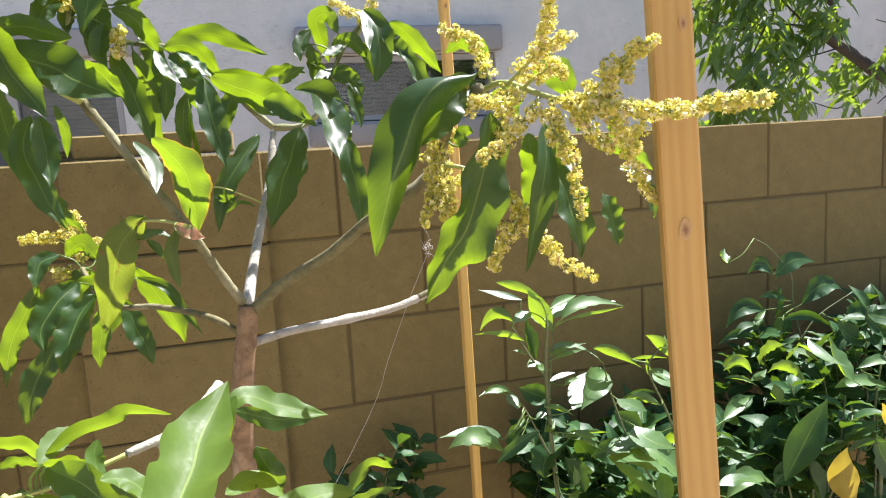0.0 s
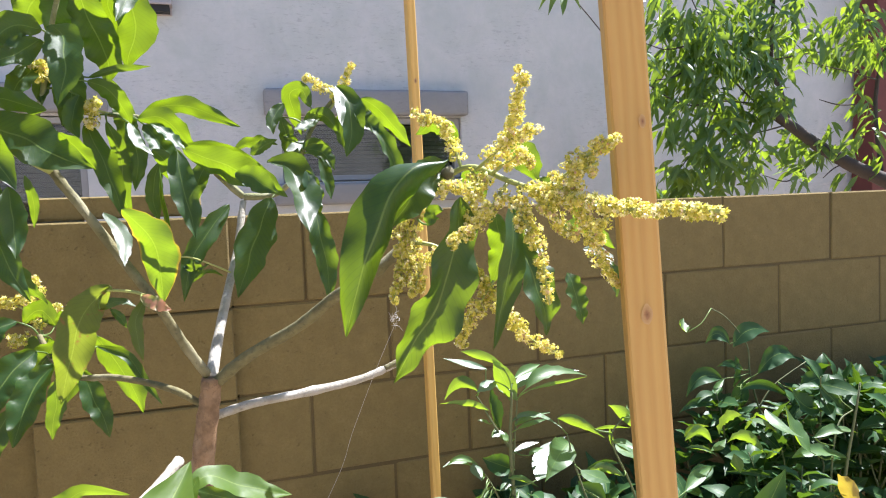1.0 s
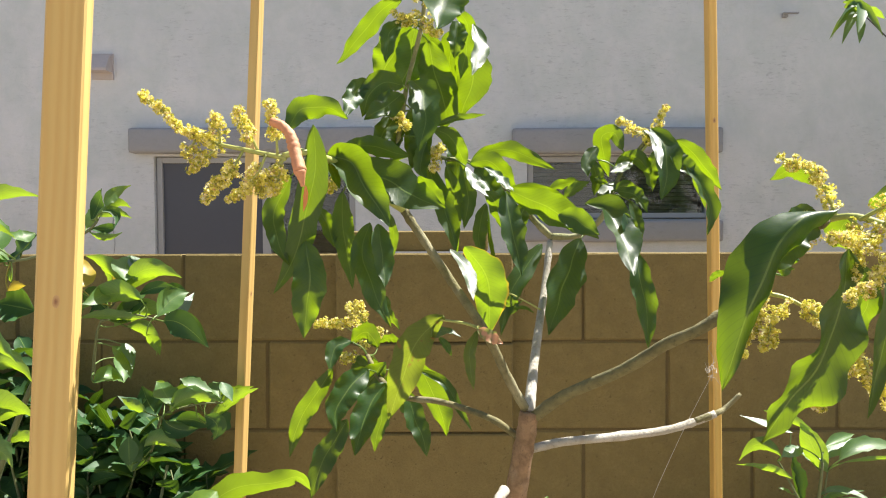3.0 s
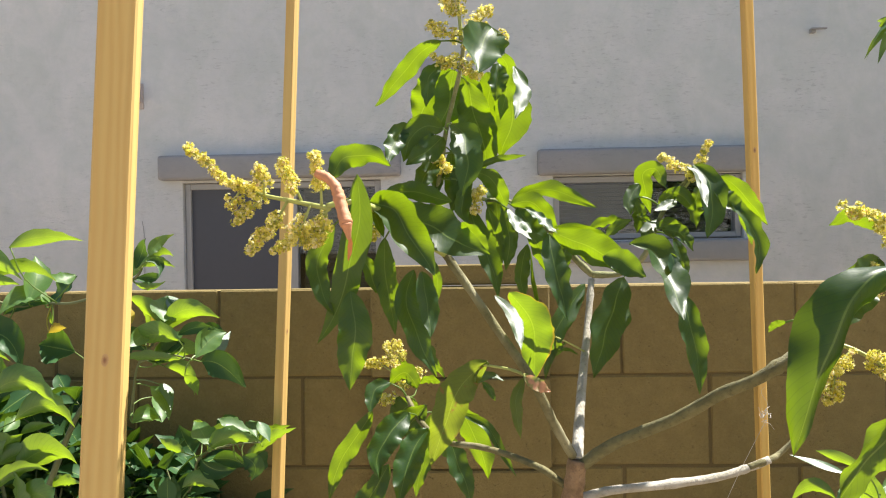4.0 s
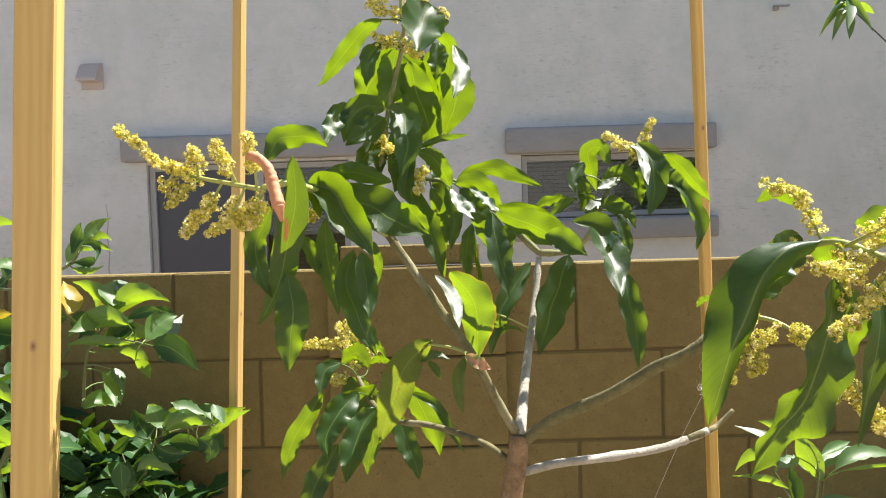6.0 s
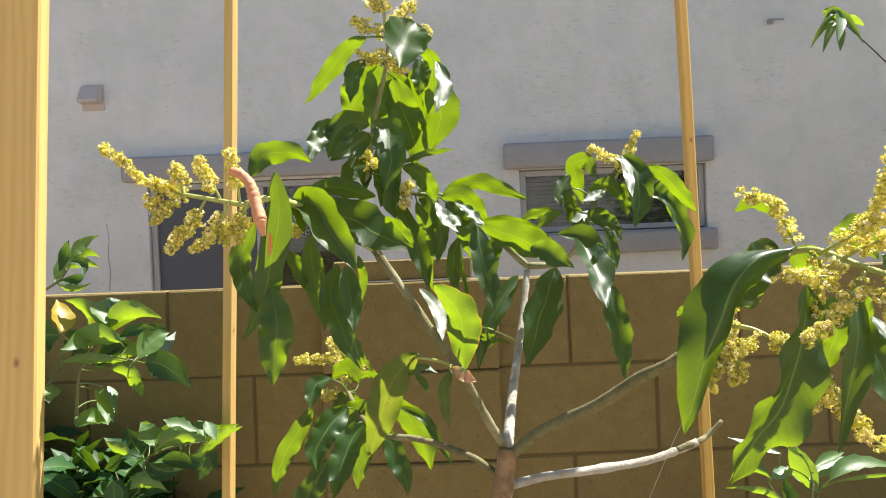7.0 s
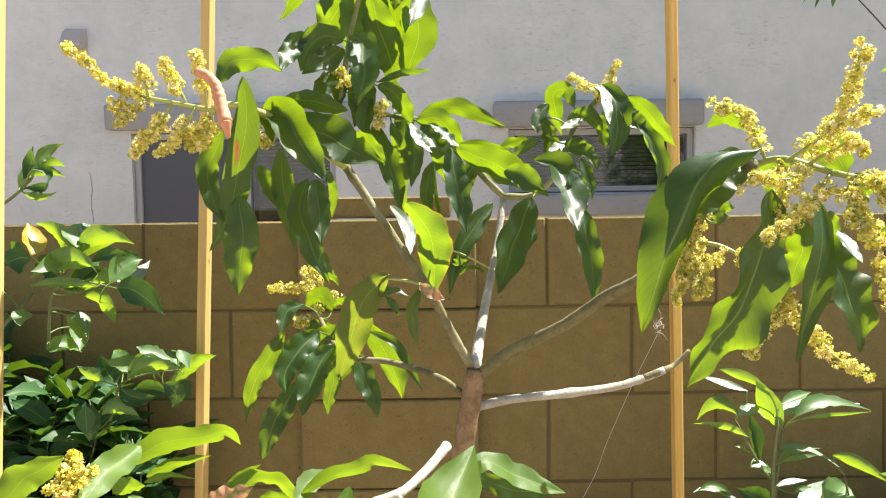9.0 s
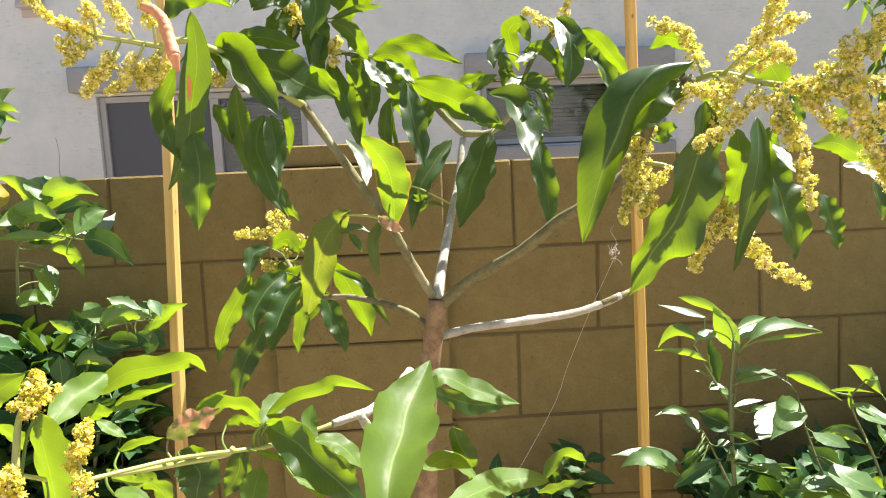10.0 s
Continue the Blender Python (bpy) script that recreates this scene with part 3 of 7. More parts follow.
def blade_bm(rib, width, normal, rng, fold=0.3, wave=0.1, seg=30, ac=4):
    """A long leaf blade along a freely bent rib, folded at the rib, with a waved and nicked margin and a drawn-out tip."""
    line = smooth_line(rib, 12)
    run = [0.0]
    for p, q in zip(line, line[1:]):
        run.append(run[-1] + (q - p).length)
    na, nb = (Vector(v) for v in (normal if isinstance(normal[0], tuple) else (normal, normal)))
    bm = bmesh.new()
    uv = bm.loops.layers.uv.new("UVMap")
    turns, ph1, ph2, seed = rng.uniform(2.2, 4.2), rng.uniform(0, 6.28), rng.uniform(0, 6.28), rng.uniform(0, 50)
    twist, fold_a, fold_b = rng.uniform(-0.25, 0.25), fold * rng.uniform(0.7, 1.3), fold * rng.uniform(0.7, 1.3)
    rows, i = [], 0
    for k in range(seg + 1):
        s = k / seg
        at = s * run[-1]
        while i < len(run) - 2 and run[i + 1] < at:
            i += 1
        p = line[i].lerp(line[i + 1], (at - run[i]) / max(1e-6, run[i + 1] - run[i]))
        t = (line[min(i + 2, len(line) - 1)] - line[max(i - 1, 0)]).normalized()
        n = na.lerp(nb, min(1.0, max(0.0, s * 2.0 - 0.6)))
        n -= n.dot(t) * t
        n = n.normalized() if n.length > 1e-4 else t.orthogonal().normalized()
        n = Matrix.Rotation(twist * (s - 0.4), 3, t) @ n
        sd = t.cross(n)
        p = p + sd * (0.13 * width * math.sin(math.pi * s) * noise.noise((s * 3.2, seed, 20)))
        full = max(0.02, math.sin(math.pi * s**0.86)) ** 0.72 * (1.02 - 0.08 * s) if 0 < k < seg else 0.02
        full *= 1.0 - 0.35 * max(0.0, s - 0.78) / 0.22
        row = []
        for j in range(-ac, ac + 1):
            v = j / ac
            w = 0.5 * width * full * (1 + 0.17 * noise.noise((s * 11, seed, 3 if v > 0 else 8)))
            swell = math.sin(math.pi * s) ** 0.6
            lift = wave * width * v * v * swell * (math.sin(turns * 6.28 * s + (ph1 if v > 0 else ph2)) + 0.9 * noise.noise((s * 8, seed, v * 2)))
            lift += 0.9 * wave * width * noise.noise((s * 2.5, seed + 9, v))
            a = (fold_a if v > 0 else fold_b) * (0.55 + 0.45 * abs(v)) * (1.25 - 0.5 * s)
            row.append((bm.verts.new(p + sd * (w * v * math.cos(a) / max(0.6, math.cos(fold * 0.7))) + n * (w * abs(v) * math.sin(a) + lift)), s, v * 0.5 + 0.5))
        rows.append(row)
    for a, b_ in zip(rows, rows[1:]):
        for k in range(2 * ac):
            q = (a[k], a[k + 1], b_[k + 1], b_[k])
            f = bm.faces.new([x[0] for x in q])
            for lp, x in zip(f.loops, q):
                lp[uv].uv = (x[1], x[2])
    return bm


def mango_leaf(rib, width, normal, kind="", fold=0.0):
    mat, label = KINDS[kind]
    rib = [Vector(p) for p in rib]
    bm = blade_bm(rib, width, normal, leaf_rng, fold or leaf_rng.uniform(0.2, 0.42) * FLATTER.get(kind, 1.0), leaf_rng.uniform(0.05, 0.12) * (0.5 if fold == 0.15 or kind == "young" else 1.0))
    if kind != "withered":
        add_stalk(bm, rib[0], rib[1])
    return part("leaf", bm, mat, tree, label, True)


WOOD = []


def add_stalk(bm, base, mid, wood=WOOD, reach=0.055):
    """The leaf's stalk, a thin cord from the blade back to the nearest shoot."""
    near = min(wood, key=lambda p: (p - base).length)
    gap = (near - base).length
    if gap < 0.004 or gap > reach:
        return
    uv = bm.loops.layers.uv.active
    old = set(bm.faces)
    bow = base.lerp(near, 0.5) + (base - mid).normalized() * gap * 0.12
    add_tube(bm, [base + (mid - base) * 0.04, bow, near], 0.0011, 0.0016, 5, 3)
    for f in bm.faces:
        if f not in old:
            for lp in f.loops:
                lp[uv].uv = (0.5, 0.5)


def branch(name, points, r0, r1, mat, seed=0, nodes=0.12, sides=10):
    if name != "trunk":
        WOOD.extend(smooth_line([Vector(p) for p in points], 8))
    return part(name, add_tube(bmesh.new(), points, r0, r1, sides, 6, 0.05, random.Random(seed), nodes), mat, tree, "", True)


trunk_line = [(-0.20, 1.02, -0.02), (-0.215, 1.02, 0.5), (-0.225, 1.01, 0.95)] + [(-0.196, 0.990, 1.401), (-0.209, 0.990, 1.320), (-0.218, 1.000, 1.243)][::-1] + [(-0.192, 0.99, 1.43)]
branch("trunk", trunk_line, 0.019, 0.0128, TRUNK_BARK, 1, 0.1, 14)
branch("branch", [(-0.192, 0.990, 1.430), (-0.185, 1.020, 1.461), (-0.170, 1.080, 1.513), (-0.147, 1.160, 1.589), (-0.133, 1.200, 1.661)], 0.0084, 0.0052, PALE_BARK, 2, 0.25)
branch("branch", [(-0.132, 1.200, 1.669), (-0.165, 1.190, 1.701), (-0.193, 1.170, 1.735), (-0.217, 1.160, 1.749), (-0.266, 1.120, 1.786), (-0.308, 1.080, 1.789)], 0.0055, 0.0032, OLIVE_BARK, 3)
branch("branch", [(-0.132, 1.200, 1.669), (-0.084, 1.200, 1.671), (-0.053, 1.180, 1.697), (-0.035, 1.170, 1.743), (-0.015, 1.170, 1.785), (0.021, 1.160, 1.829)], 0.0055, 0.0030, OLIVE_BARK, 4)
branch("branch", [(-0.197, 0.990, 1.434), (-0.221, 0.980, 1.477), (-0.253, 0.960, 1.544), (-0.294, 0.980, 1.604), (-0.336, 1.000, 1.666), (-0.365, 1.010, 1.710), (-0.375, 1.020, 1.743)], 0.0066, 0.0054, BARK, 5, 0.2)
branch("branch", [(-0.365, 1.010, 1.710), (-0.389, 1.030, 1.752), (-0.375, 1.040, 1.817), (-0.363, 1.050, 1.893), (-0.342, 1.050, 1.975), (-0.336, 1.050, 2.024)], 0.0044, 0.0028, OLIVE_BARK, 6)
branch("branch", [(-0.365, 1.010, 1.710), (-0.411, 0.970, 1.743), (-0.445, 0.920, 1.768), (-0.474, 0.870, 1.777), (-0.499, 0.860, 1.772)], 0.006, 0.0035, GREEN_STEM, 7)
branch("branch", [(-0.187, 0.990, 1.422), (-0.145, 0.970, 1.458), (-0.079, 0.920, 1.504), (-0.039, 0.880, 1.543), (-0.004, 0.850, 1.569)] + [(0.020, 0.860, 1.587), (0.042, 0.840, 1.608), (0.054, 0.800, 1.662), (0.061, 0.760, 1.679), (0.064, 0.720, 1.693)][1:], 0.0086, 0.0054, BARK, 8, 0.3)
branch("branch", [(-0.2, 1.0, 1.375)] + [(-0.185, 1.000, 1.375), (-0.142, 1.010, 1.381), (-0.068, 1.020, 1.385), (0.010, 1.040, 1.388), (0.059, 1.050, 1.398), (0.089, 1.050, 1.410)], 0.0066, 0.0056, PALE_BARK, 10, 0.2)
branch("branch", [(-0.185, 1.000, 1.375), (-0.142, 1.010, 1.381), (-0.068, 1.020, 1.385), (0.010, 1.040, 1.388), (0.059, 1.050, 1.398), (0.089, 1.050, 1.410)][-2:] + [(0.084, 1.050, 1.409), (0.108, 1.060, 1.416), (0.130, 1.060, 1.437)][1:], 0.0056, 0.0028, BARK, 11, 0.2)
branch("branch", [(-0.2, 1.0, 1.39)] + [(-0.213, 1.000, 1.396), (-0.238, 1.000, 1.414), (-0.277, 1.030, 1.422), (-0.324, 1.060, 1.427), (-0.375, 1.100, 1.423), (-0.418, 1.160, 1.439), (-0.442, 1.200, 1.468)], 0.0052, 0.0038, BARK, 12, 0.2)
branch("petiole", [(-0.256, 0.960, 1.548), (-0.280, 0.990, 1.553), (-0.320, 1.020, 1.555)], 0.0022, 0.0018, GREEN_STEM, 13)
branch("petiole", [(-0.144, 1.130, 1.546), (-0.185, 1.100, 1.571), (-0.222, 1.050, 1.590), (-0.246, 1.000, 1.580)], 0.0014, 0.0012, GREEN_STEM, 14)
branch("branch", [(-0.233, 0.905, 1.353), (-0.255, 0.860, 1.343), (-0.279, 0.810, 1.339), (-0.291, 0.780, 1.345), (-0.318, 0.770, 1.340), (-0.338, 0.760, 1.337), (-0.379, 0.740, 1.332), (-0.414, 0.720, 1.336), (-0.463, 0.700, 1.340), (-0.498, 0.660, 1.348), (-0.526, 0.620, 1.358), (-0.532, 0.560, 1.393)][:5], 0.0062, 0.0042, PALE_BARK, 15)
branch("branch", [(-0.233, 0.905, 1.353), (-0.255, 0.860, 1.343), (-0.279, 0.810, 1.339), (-0.291, 0.780, 1.345), (-0.318, 0.770, 1.340), (-0.338, 0.760, 1.337), (-0.379, 0.740, 1.332), (-0.414, 0.720, 1.336), (-0.463, 0.700, 1.340), (-0.498, 0.660, 1.348), (-0.526, 0.620, 1.358), (-0.532, 0.560, 1.393)][4:], 0.0027, 0.0018, GREEN_STEM, 18)
branch("branch", [(-0.288, 0.780, 1.344), (-0.282, 0.800, 1.321), (-0.274, 0.840, 1.276), (-0.256, 0.900, 1.194)] + [(-0.22, 1.0, 1.0)], 0.0048, 0.009, PALE_BARK, 16)
branch("branch", [(-0.414, 0.720, 1.339), (-0.426, 0.720, 1.332), (-0.474, 0.700, 1.333), (-0.520, 0.680, 1.335)], 0.0032, 0.0026, GREEN_STEM, 17)

# leaves of the tip of the leading shoot
mango_leaf([(-0.368, 1.04, 2.015), (-0.4, 1.056, 2.003), (-0.432, 1.076, 1.974), (-0.46, 1.095, 1.945), (-0.474, 1.102, 1.936)], 0.028, (0.14, 0.87, 0.48), "lit")
mango_leaf([(-0.297, 1.03, 2.028), (-0.309, 1.004, 1.996), (-0.317, 0.969, 1.951)], 0.066, (0.44, -0.68, 0.58), "", 0.5)
mango_leaf([(-0.292, 1.02, 1.993), (-0.274, 1.034, 1.972), (-0.277, 1.051, 1.938), (-0.285, 1.068, 1.905)], 0.028, (0.18, 0.87, 0.46), "lit")
mango_leaf([(-0.269, 1.06, 1.968), (-0.268, 1.08, 1.927), (-0.273, 1.097, 1.893), (-0.284, 1.116, 1.854)], 0.056, (0.09, 0.83, 0.55), "lit")
mango_leaf([(-0.268, 1.0, 1.966), (-0.26, 0.977, 1.929), (-0.263, 0.96, 1.907), (-0.272, 0.938, 1.882)], 0.024, (0.4, -0.66, 0.63), "", 0.2)
mango_leaf([(-0.289, 1.0, 1.97), (-0.292, 0.99, 1.941), (-0.295, 0.99, 1.916)], 0.028, (0.23, -0.94, 0.24))
mango_leaf([(-0.372, 1.03, 1.979), (-0.386, 1.01, 1.95), (-0.389, 1.0, 1.913)], 0.025, (0.1, -0.97, 0.22))
mango_leaf([(-0.359, 1.08, 1.987), (-0.387, 1.103, 1.949), (-0.42, 1.127, 1.909)], 0.060, (0.14, 0.77, 0.62), "lit")
mango_leaf([(-0.351, 1.07, 1.981), (-0.362, 1.09, 1.941), (-0.378, 1.113, 1.896)], 0.052, (0.21, 0.88, 0.42), "lit")
mango_leaf([(-0.329, 1.08, 1.977), (-0.339, 1.1, 1.938), (-0.348, 1.123, 1.892)], 0.060, (0.2, 0.8, 0.57), "lit")
mango_leaf([(-0.332, 1.06, 1.96), (-0.319, 1.086, 1.909), (-0.306, 1.108, 1.866), (-0.312, 1.124, 1.833)], 0.055, (0.05, 0.84, 0.55), "lit")
mango_leaf([(-0.353, 1.01, 1.891), (-0.336, 0.98, 1.863), (-0.334, 0.96, 1.826), (-0.342, 0.95, 1.786)], 0.044, (0.16, -0.96, 0.24), "", 0.45)
mango_leaf([(-0.302, 1.09, 1.981), (-0.298, 1.109, 1.943), (-0.302, 1.13, 1.899)], 0.050, (0.2, 0.82, 0.54), "lit")
mango_leaf([(-0.342, 1.05, 1.851), (-0.346, 1.05, 1.81), (-0.359, 1.05, 1.77)], 0.035, (0.3, -0.94, 0.16))
mango_leaf([(-0.367, 1.02, 1.887), (-0.39, 1.0, 1.886), (-0.412, 0.99, 1.867), (-0.42, 0.98, 1.836)], 0.037, (0.23, -0.96, 0.14))
mango_leaf([(-0.368, 1.01, 1.873), (-0.382, 0.99, 1.855), (-0.403, 0.97, 1.84), (-0.416, 0.97, 1.831)], 0.035, (0.3, -0.9, 0.3))
mango_leaf([(-0.415, 1.0, 1.89), (-0.43, 0.971, 1.863), (-0.436, 0.94, 1.83)], 0.029, (0.51, -0.62, 0.6), "", 0.3)
mango_leaf([(-0.377, 1.02, 1.842), (-0.393, 1.0, 1.819), (-0.401, 0.99, 1.795)], 0.030, (0.06, -0.98, 0.17))
mango_leaf([(-0.372, 1.04, 1.847), (-0.378, 1.04, 1.819), (-0.376, 1.03, 1.795)], 0.022, (0.22, -0.96, 0.16))
mango_leaf([(-0.324, 1.05, 1.833), (-0.292, 1.055, 1.845), (-0.247, 1.062, 1.852)], 0.011, (0.11, 0.87, 0.49), "lit")
mango_leaf([(-0.324, 1.04, 1.827), (-0.302, 1.051, 1.819), (-0.286, 1.064, 1.795), (-0.28, 1.076, 1.771)], 0.028, (0.04, 0.86, 0.51), "lit")
mango_leaf([(-0.358, 1.05, 1.86), (-0.356, 1.06, 1.82), (-0.353, 1.06, 1.77)], 0.030, (0.26, -0.94, 0.23))
mango_leaf([(-0.334, 1.04, 1.809), (-0.343, 1.03, 1.777), (-0.335, 1.02, 1.751)], 0.027, (0.21, -0.97, 0.15))
# leaves of the shoot that carries the long flower spike
mango_leaf([(-0.5, 0.89, 1.807), (-0.483, 0.895, 1.833), (-0.454, 0.9, 1.836), (-0.429, 0.914, 1.823)], 0.031, (0.21, 0.86, 0.46), "lit")
mango_leaf([(-0.463, 0.862, 1.809), (-0.461, 0.866, 1.768), (-0.467, 0.872, 1.732), (-0.476, 0.88, 1.698), (-0.489, 0.89, 1.663), (-0.508, 0.9, 1.627), (-0.525, 0.91, 1.603)], 0.037, (0.11, 0.9, 0.42), "lit", 0.15)
mango_leaf([(-0.498, 0.9, 1.752), (-0.52, 0.91, 1.712), (-0.516, 0.9, 1.67), (-0.499, 0.89, 1.639)], 0.029, (0.06, -0.94, 0.33))
mango_leaf([(-0.475, 0.87, 1.671), (-0.468, 0.86, 1.625), (-0.473, 0.86, 1.59), (-0.476, 0.86, 1.555)], 0.043, (0.2, -0.95, 0.23))
mango_leaf([(-0.46, 0.93, 1.781), (-0.426, 0.91, 1.766), (-0.399, 0.89, 1.729), (-0.375, 0.88, 1.687)], 0.051, (0.05, -0.96, 0.26), "", 0.85)
mango_leaf([(-0.464, 0.92, 1.782), (-0.45, 0.91, 1.763), (-0.436, 0.886, 1.734)], 0.018, (0.51, -0.58, 0.64), "", 0.15)
mango_leaf([(-0.354, 0.95, 1.78), (-0.385, 0.955, 1.789), (-0.42, 0.96, 1.795), (-0.453, 0.974, 1.788)], 0.028, (0.17, 0.85, 0.49), "lit")
mango_leaf([(-0.436, 0.97, 1.772), (-0.391, 0.96, 1.751), (-0.344, 0.94, 1.726), (-0.307, 0.93, 1.711)], 0.060, (0.22, -0.94, 0.28), "", 0.25)
mango_leaf([(-0.342, 0.94, 1.753), (-0.324, 0.952, 1.733), (-0.308, 0.965, 1.709)], 0.023, (0.18, 0.79, 0.58), "lit")
mango_leaf([(-0.444, 0.96, 1.735), (-0.446, 0.98, 1.685), (-0.441, 0.99, 1.634), (-0.436, 0.99, 1.601)], 0.031, (0.11, -0.96, 0.24))
mango_leaf([(-0.404, 0.93, 1.693), (-0.413, 0.92, 1.655), (-0.401, 0.91, 1.616), (-0.375, 0.9, 1.562)], 0.034, (0.2, -0.95, 0.23))
mango_leaf([(-0.393, 0.92, 1.691), (-0.386, 0.902, 1.656), (-0.381, 0.878, 1.613)], 0.029, (0.28, -0.79, 0.54), "", 0.4)
mango_leaf([(-0.378, 0.93, 1.704), (-0.375, 0.945, 1.671), (-0.379, 0.957, 1.642)], 0.012, (0.08, 0.86, 0.5), "lit")
mango_leaf([(-0.39, 0.91, 1.608), (-0.381, 0.925, 1.575), (-0.367, 0.936, 1.553)], 0.017, (0.16, 0.84, 0.52), "lit")
mango_leaf([(-0.473, 0.864, 1.737), (-0.474, 0.867, 1.722), (-0.477, 0.87, 1.706)], 0.006, (0.12, 0.89, 0.44), "withered")
mango_leaf([(-0.477, 0.97, 1.713), (-0.467, 0.98, 1.686), (-0.459, 0.98, 1.659)], 0.023, (0.27, -0.92, 0.28))
rolled = add_tube(bmesh.new(), [(-0.502, 0.825, 1.807), (-0.489, 0.820, 1.801), (-0.479, 0.815, 1.790), (-0.473, 0.810, 1.772), (-0.465, 0.800, 1.748)], 0.0050, 0.0072, 14, 8, 0.07, random.Random(6), 0.10)
add_tube(rolled, [(-0.4655, 0.800, 1.7495), (-0.464, 0.800, 1.742), (-0.4625, 0.801, 1.732)], 0.0070, 0.0022, 14, 4, 0.05, random.Random(4))
part("leaf", rolled, PINK_ROLL, tree, "tightly rolled pinkish withered leaf", True)
# leaves of the middle of the crown
mango_leaf([(-0.306, 1.05, 1.777), (-0.293, 1.072, 1.729), (-0.298, 1.091, 1.685), (-0.29, 1.112, 1.638)], 0.026, (0.28, 0.82, 0.5), "lit")
mango_leaf([(-0.333, 1.06, 1.776), (-0.317, 1.05, 1.736), (-0.301, 1.04, 1.689), (-0.293, 1.03, 1.649)], 0.034, (0.14, -0.97, 0.18))
mango_leaf([(-0.284, 1.08, 1.781), (-0.274, 1.08, 1.731), (-0.28, 1.08, 1.683)], 0.027, (0.22, -0.93, 0.29))
mango_leaf([(-0.27, 1.1, 1.783), (-0.234, 1.106, 1.803), (-0.189, 1.125, 1.8), (-0.132, 1.151, 1.778)], 0.028, (0.11, 0.9, 0.42), "lit")
mango_leaf([(-0.271, 1.08, 1.782), (-0.242, 1.084, 1.785), (-0.216, 1.099, 1.762), (-0.199, 1.114, 1.734)], 0.033, (0.18, 0.88, 0.44), "lit")
mango_leaf([(-0.252, 1.05, 1.774), (-0.231, 1.044, 1.758), (-0.208, 1.031, 1.735)], 0.021, (0.3, -0.63, 0.71), "", 0.2)
mango_leaf([(-0.277, 1.04, 1.774), (-0.267, 1.017, 1.747), (-0.246, 1.007, 1.728)], 0.016, (0.35, -0.64, 0.69), "", 0.15)
mango_leaf([(-0.25, 1.03, 1.738), (-0.231, 1.044, 1.712), (-0.22, 1.059, 1.679)], 0.026, (0.13, 0.84, 0.53), "lit")
mango_leaf([(-0.263, 1.08, 1.775), (-0.238, 1.06, 1.743), (-0.228, 1.04, 1.71)], 0.033, (0.18, -0.95, 0.26))
mango_leaf([(-0.247, 1.08, 1.722), (-0.259, 1.08, 1.676), (-0.251, 1.08, 1.638)], 0.025, (0.35, -0.91, 0.23))
mango_leaf([(-0.245, 1.06, 1.714), (-0.242, 1.05, 1.665), (-0.232, 1.04, 1.603)], 0.015, (0.13, -0.97, 0.18), "rolled", 1.1)
mango_leaf([(-0.22, 1.04, 1.738), (-0.216, 1.02, 1.69), (-0.206, 1.01, 1.647), (-0.201, 1.0, 1.617)], 0.038, (0.23, -0.95, 0.23))
mango_leaf([(-0.155, 1.13, 1.659), (-0.188, 1.1, 1.622), (-0.213, 1.08, 1.578), (-0.225, 1.07, 1.523)], 0.032, (0.13, -0.96, 0.25))
mango_leaf([(-0.207, 1.07, 1.582), (-0.215, 1.078, 1.564), (-0.227, 1.084, 1.557)], 0.027, (0.21, 0.76, 0.62), "lit")
mango_leaf([(-0.213, 1.05, 1.739), (-0.17, 1.069, 1.723), (-0.122, 1.091, 1.7), (-0.069, 1.116, 1.668)], 0.052, (0.06, 0.84, 0.53), "lit", 0.2)
mango_leaf([(-0.146, 1.03, 1.704), (-0.116, 1.02, 1.692), (-0.091, 1.01, 1.675)], 0.034, (0.04, -0.99, 0.12))
mango_leaf([(-0.208, 1.07, 1.747), (-0.165, 1.089, 1.743), (-0.122, 1.109, 1.724), (-0.089, 1.126, 1.699)], 0.017, (0.24, 0.88, 0.42), "lit")
mango_leaf([(-0.142, 1.16, 1.746), (-0.114, 1.164, 1.756), (-0.075, 1.18, 1.752)], 0.020, (0.03, 0.83, 0.56), "lit")
mango_leaf([(-0.12, 1.14, 1.734), (-0.1, 1.144, 1.748), (-0.078, 1.147, 1.758)], 0.020, (0.09, 0.88, 0.46), "lit")
mango_leaf([(-0.091, 1.15, 1.667), (-0.11, 1.13, 1.627), (-0.129, 1.11, 1.586), (-0.151, 1.09, 1.52)], 0.055, (0.11, -0.95, 0.28))
mango_leaf([(-0.301, 0.94, 1.658), (-0.279, 0.915, 1.631), (-0.273, 0.874, 1.598)], 0.020, (0.3, -0.58, 0.76), "", 0.15)
mango_leaf([(-0.282, 0.95, 1.661), (-0.255, 0.969, 1.625), (-0.246, 0.99, 1.577), (-0.247, 1.008, 1.533)], 0.054, (0.19, 0.78, 0.59), "yellowing", 0.35)
mango_leaf([(-0.265, 0.96, 1.548), (-0.276, 0.95, 1.517), (-0.27, 0.95, 1.47)], 0.017, (0.17, -0.97, 0.16), "worn")
mango_leaf([(-0.311, 1.01, 1.562), (-0.347, 1.03, 1.525), (-0.372, 1.06, 1.461), (-0.397, 1.09, 1.388)], 0.053, (0.09, 0.9, 0.42), "worn", 0.2)
mango_leaf([(-0.266, 0.93, 1.555), (-0.25, 0.93, 1.545), (-0.232, 0.935, 1.535)], 0.017, (0.21, -0.96, 0.19), "browned")
mango_leaf([(-0.329, 1.03, 1.528), (-0.307, 1.054, 1.533), (-0.285, 1.054, 1.524)], 0.015, (0.37, -0.51, 0.77), "", 0.15)
